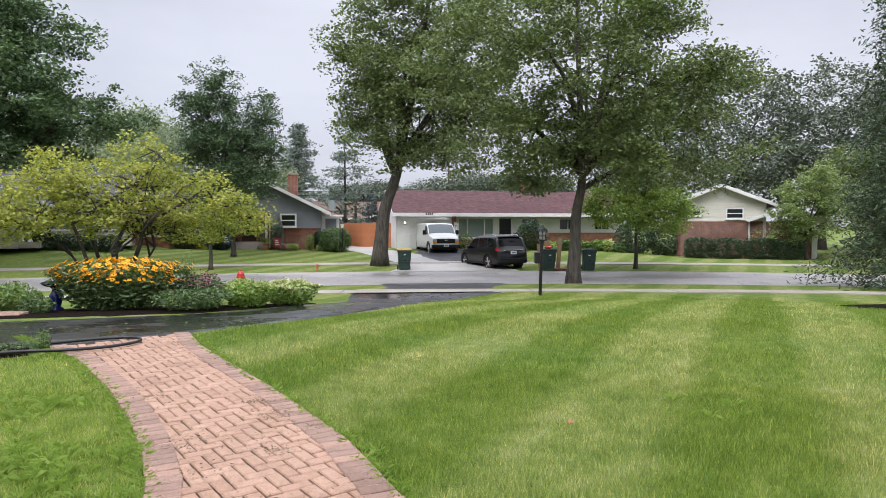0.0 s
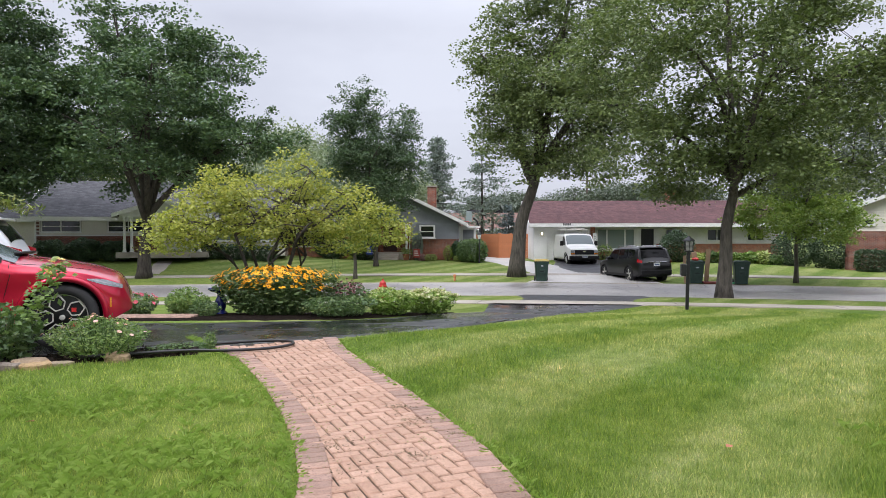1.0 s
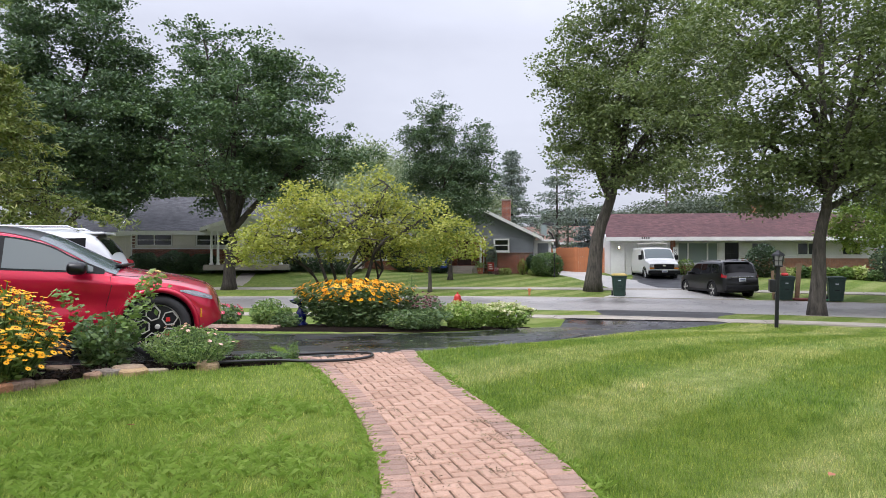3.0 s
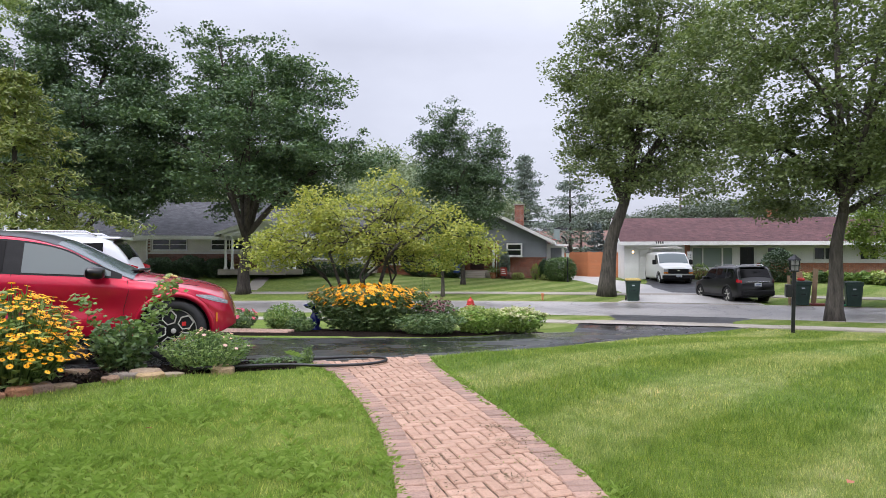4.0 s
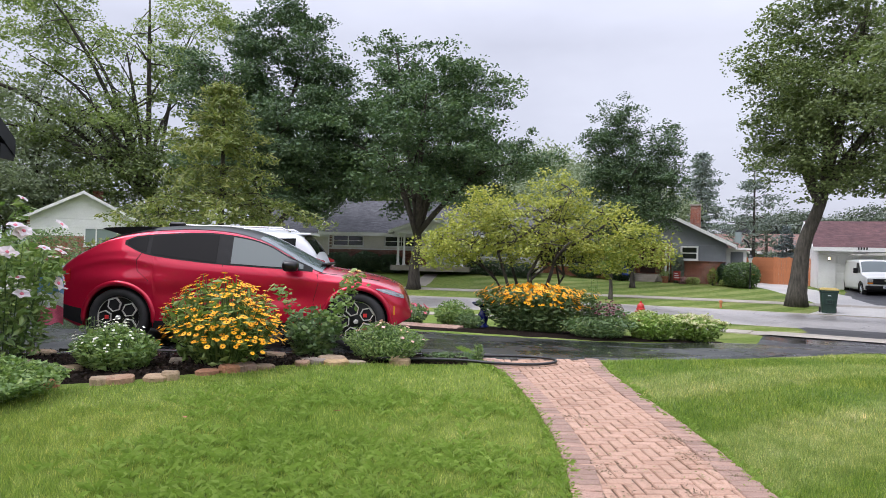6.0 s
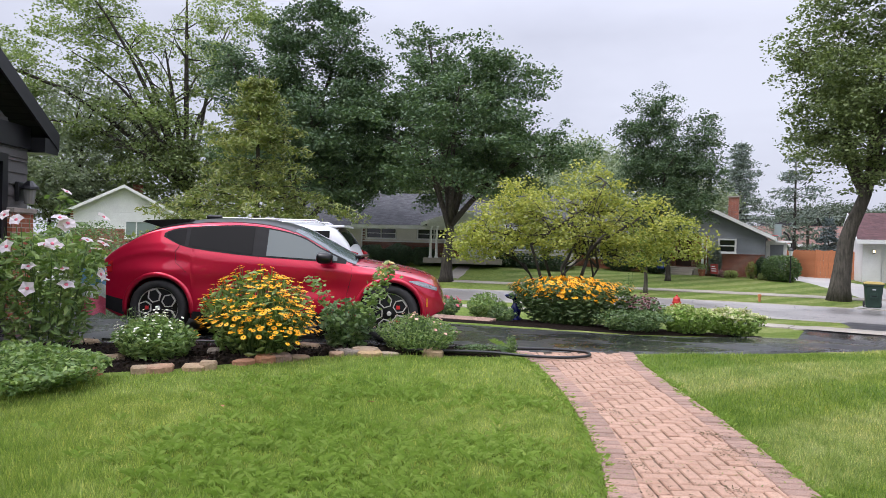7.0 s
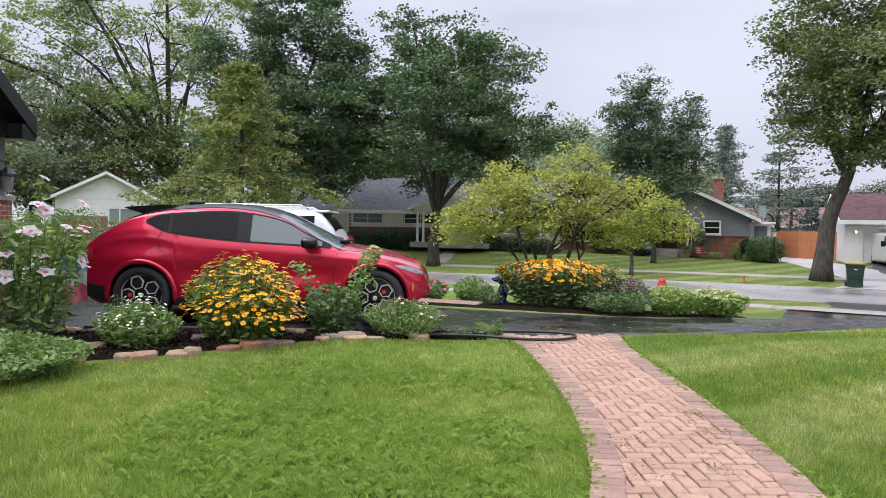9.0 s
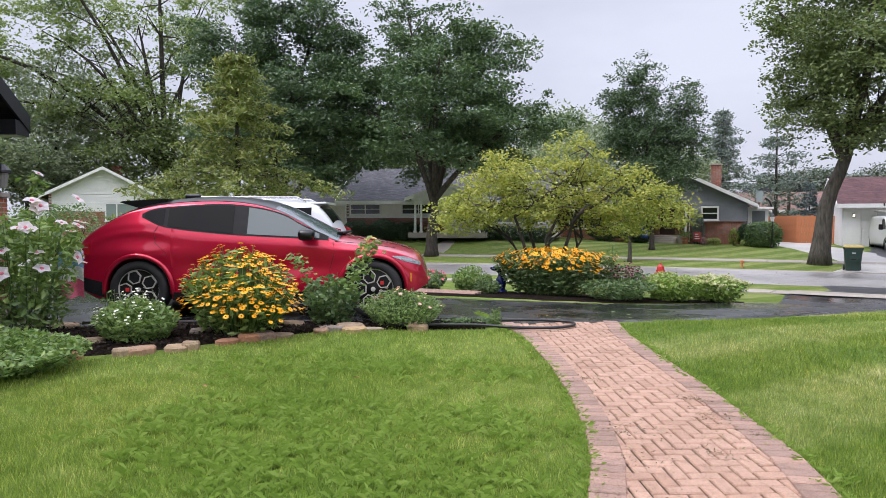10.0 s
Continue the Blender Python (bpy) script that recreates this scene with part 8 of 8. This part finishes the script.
# dark grey paver strip beside the far bed
for i in range(34):
    t = i / 33
    px, py = -9.0 + 2.3 * t, 10.35 + 1.05 * t
    for j in range(3):
        o = new("brick", border)
        o.parent = walkway
        o.matrix_basis = pose(px - 0.1 * j * 0.42, py + 0.2 * j * 0.9, ground_z(px, py) - 0.005, 0, 0, 114 + rb_.uniform(-2, 2))

# ---- grass blades, leaves and litter on the lawns ----
drv = np.array([tuple(p) for p in drive_right])


def lawn_mask(X, Y):
    """Where the near lawns are open to grass."""
    ok = np.ones(len(X), bool)
    xl = np.interp(Y, [p[0] for p in path_l], [p[1] for p in path_l])
    xr = np.interp(Y, [p[0] for p in path_r], [p[1] for p in path_r])
    past = (X + 3.78) * -0.667 + (Y - 7.36) * 0.745
    ok &= ~((X > xl + 0.0) & (X < xr - 0.0) & (past < 0.1))
    edge_y = np.interp(X, drv[:, 0], drv[:, 1])
    ok &= Y < edge_y - 0.02
    bed = np.array([tuple(p) for p in bed_out])
    left = X < xl
    bx_ = np.interp(Y, bed[:, 1], bed[:, 0])
    ok &= ~(left & (Y > 1.6) & (X < bx_ + 0.12))
    ok &= ~(np.hypot((X - 9.6) / 2.0, (Y - 12.9) / 1.6) < 1)
    return ok


def blades(name, rmin, rmax, count, height, width, seed, label, az=(-72, 37)):
    rng = np.random.default_rng(seed)
    r = np.sqrt(rng.uniform(rmin ** 2, rmax ** 2, count))
    a = np.radians(rng.uniform(*az, count))
    X, Y = 0.08 + r * np.sin(a), 0.8 + r * np.cos(a)
    ok = lawn_mask(X, Y)
    X, Y = X[ok], Y[ok]
    n = len(X)
    Z = np.array([ground_z(x, y) for x, y in zip(X, Y)])
    patch = 0.75 + 0.5 * np.sin(X * 2.1 + np.sin(Y * 1.7)) * np.sin(Y * 2.3) * 0.5 + 0.1 * rng.normal(size=n)
    h2 = height * np.clip(patch, 0.5, 1.4) * rng.uniform(0.6, 1.2, n)
    d = rng.uniform(0, math.tau, n)
    lean = h2 * rng.uniform(0.2, 0.9, n)
    c, s = np.cos(d), np.sin(d)
    w = width * rng.uniform(0.6, 1.2, n)
    e = rng.uniform(0, math.tau, n)
    V = np.empty((n, 3, 3))
    V[:, 0] = np.stack([X - np.cos(e) * w, Y - np.sin(e) * w, Z - 0.012], 1)
    V[:, 1] = np.stack([X + np.cos(e) * w, Y + np.sin(e) * w, Z - 0.012], 1)
    V[:, 2] = np.stack([X + c * lean, Y + s * lean, Z + h2], 1)
    return tagged(sheet(name, V.reshape(-1, 3), np.arange(n * 3).reshape(-1, 3), "blade"), label, "grass", kind="stuff")


blades("grass", 2.6, 5.6, 250000, 0.05, 0.0027, 1, "short thick mown grass of the near lawn")
blades("grass", 5.6, 10.0, 210000, 0.05, 0.0045, 2, "short mown grass further down the lawn")
blades("grass", 10.0, 20.5, 170000, 0.05, 0.008, 3, "short mown grass towards the street", (-30, 37))

# longer tufts along the path and coarse weedy patches
rng = np.random.default_rng(9)
spots = []
for line, sg in ((path_l, -1), (path_r, 1)):
    for y in np.arange(3.0, 8.0, 0.035):
        spots.append((edge_x(line, y) + sg * abs(rng.normal()) * 0.05 - sg * 0.015, y, 0.045))
for cx, cy, q, n in ((-2.9, 2.7, 0.6, 70), (-2.4, 2.9, 0.5, 60), (-1.9, 3.3, 0.5, 50), (-3.5, 3.1, 0.6, 60), (-2.9, 3.7, 0.6, 50), (-2.2, 3.9, 0.5, 50), (-4.2, 4.2, 0.6, 50), (-3.3, 4.9, 0.6, 50), (-2.35, 3.2, 0.7, 60), (-3.2, 3.5, 0.8, 60), (-2.0, 4.2, 0.45, 60), (-3.9, 4.6, 0.6, 40), (1.9, 5.2, 0.35, 10), (-2.6, 5.3, 0.4, 30), (-1.6, 3.2, 0.4, 40)):
    for _ in range(n):
        spots.append((cx + rng.normal() * q * 0.6, cy + rng.normal() * q * 0.4, 0.062))
S = np.array(spots)
S = S[lawn_mask(S[:, 0], S[:, 1]) | (np.arange(len(S)) < 290)]
B = np.repeat(S, 16, axis=0)
n = len(B)
d = rng.uniform(0, math.tau, n)
ln_ = B[:, 2] * rng.uniform(0.5, 1.5, n)
base = B[:, :2] + rng.normal(size=(n, 2)) * 0.012
e = rng.uniform(0, math.tau, n)
V = np.empty((n, 4, 3))
w = 0.0022
for k, (f, zf, ww) in enumerate(((0, 0, w), (0, 0, -w), (0.5, 0.6, -w), (0.9, 0.62, w * 0.1))):
    V[:, k] = np.stack([base[:, 0] + np.cos(d) * ln_ * f + np.cos(e) * ww, base[:, 1] + np.sin(d) * ln_ * f + np.sin(e) * ww, ln_ * zf], 1)
tagged(sheet("grass_tufts", V.reshape(-1, 3), np.arange(n * 4).reshape(-1, 4), "tuft"), "longer coarse grass tufts and weeds in the lawn", "grass", kind="stuff")
# moss and weeds in the path's joints
rng = np.random.default_rng(10)
pts = []
for cx, cy, q in ((-1.75, 4.9, 0.1), (-1.3, 4.7, 0.1), (-1.55, 4.3, 0.14), (-0.95, 4.55, 0.16), (-2.3, 5.6, 0.08), (-2.9, 6.5, 0.12), (-1.2, 4.1, 0.12), (-0.65, 4.6, 0.12), (-1.6, 5.2, 0.1), (-2.6, 6.2, 0.08)):
    for _ in range(26):
        pts.append((cx + rng.normal() * q, cy + rng.normal() * q * 0.6, 0.03 + rng.uniform(0, 0.012)))
tagged(sheet("moss", *leaf_quads(np.array(pts), 0.016, rng, 0, 3.0), "hemlock"), "small weeds and moss in the paver joints", "moss", kind="stuff")
# dry clippings and grit gathered along the joints
pts = []
for cx, cy, q in ((-0.75, 4.3, 0.1), (-1.05, 4.0, 0.16), (-1.3, 4.35, 0.14), (-0.9, 4.9, 0.12), (-1.2, 4.5, 0.2), (-0.6, 4.75, 0.07), (-0.85, 5.05, 0.1), (-1.1, 5.3, 0.08), (-1.45, 3.95, 0.1), (-0.5, 3.6, 0.14), (-0.9, 3.5, 0.16), (-1.9, 5.4, 0.1), (-2.4, 7.6, 0.2)):
    for _ in range(90):
        px, py = cx + rng.normal() * q, cy + rng.normal() * q * 0.5
        if on_path(px, py, 0.0):
            pts.append((px, py, 0.028 + rng.uniform(0, 0.006)))
tagged(sheet("dry_clippings", *leaf_quads(np.array(pts), 0.02, rng, 0, 3.5), "litter"), "dry brown clippings and grit scattered over the pavers", "litter", kind="stuff")
# fallen leaves
lf = bpy.data.meshes.new("fallen_leaf")
bm = bmesh.new()
vs_ = [bm.verts.new(p) for p in ((-0.03, 0, 0), (-0.008, -0.02, 0.008), (0.035, 0, 0.004), (-0.008, 0.02, 0.01))]
bm.faces.new(vs_)
bm.to_mesh(lf)
bm.free()
lf.materials.append(M["locust"])
for i in range(26):
    px, py = rs.uniform(-7.5, -2.5), rs.uniform(8.6, 11.0)
    o = new("fallen_leaf", lf)
    o.matrix_basis = pose(px, py, ground_z(px, py) + 0.024, rs.uniform(-8, 8), rs.uniform(-8, 8), rs.uniform(0, 360))
    tagged(o, "fallen yellow-green leaf lying on wet asphalt", "leaf", "fallen leaves")
lf2 = lf.copy()
lf2.materials.clear()
lf2.materials.append(M["terracotta"])
for px, py in ((0.95, 4.75), (-4.0, 3.6), (2.6, 6.8), (-3.3, 4.4)):
    o = new("fallen_leaf", lf2)
    o.matrix_basis = pose(px, py, 0.045, 10, 5, px * 50)
    tagged(o, "dry orange leaf lying on the lawn", "leaf", "fallen leaves")
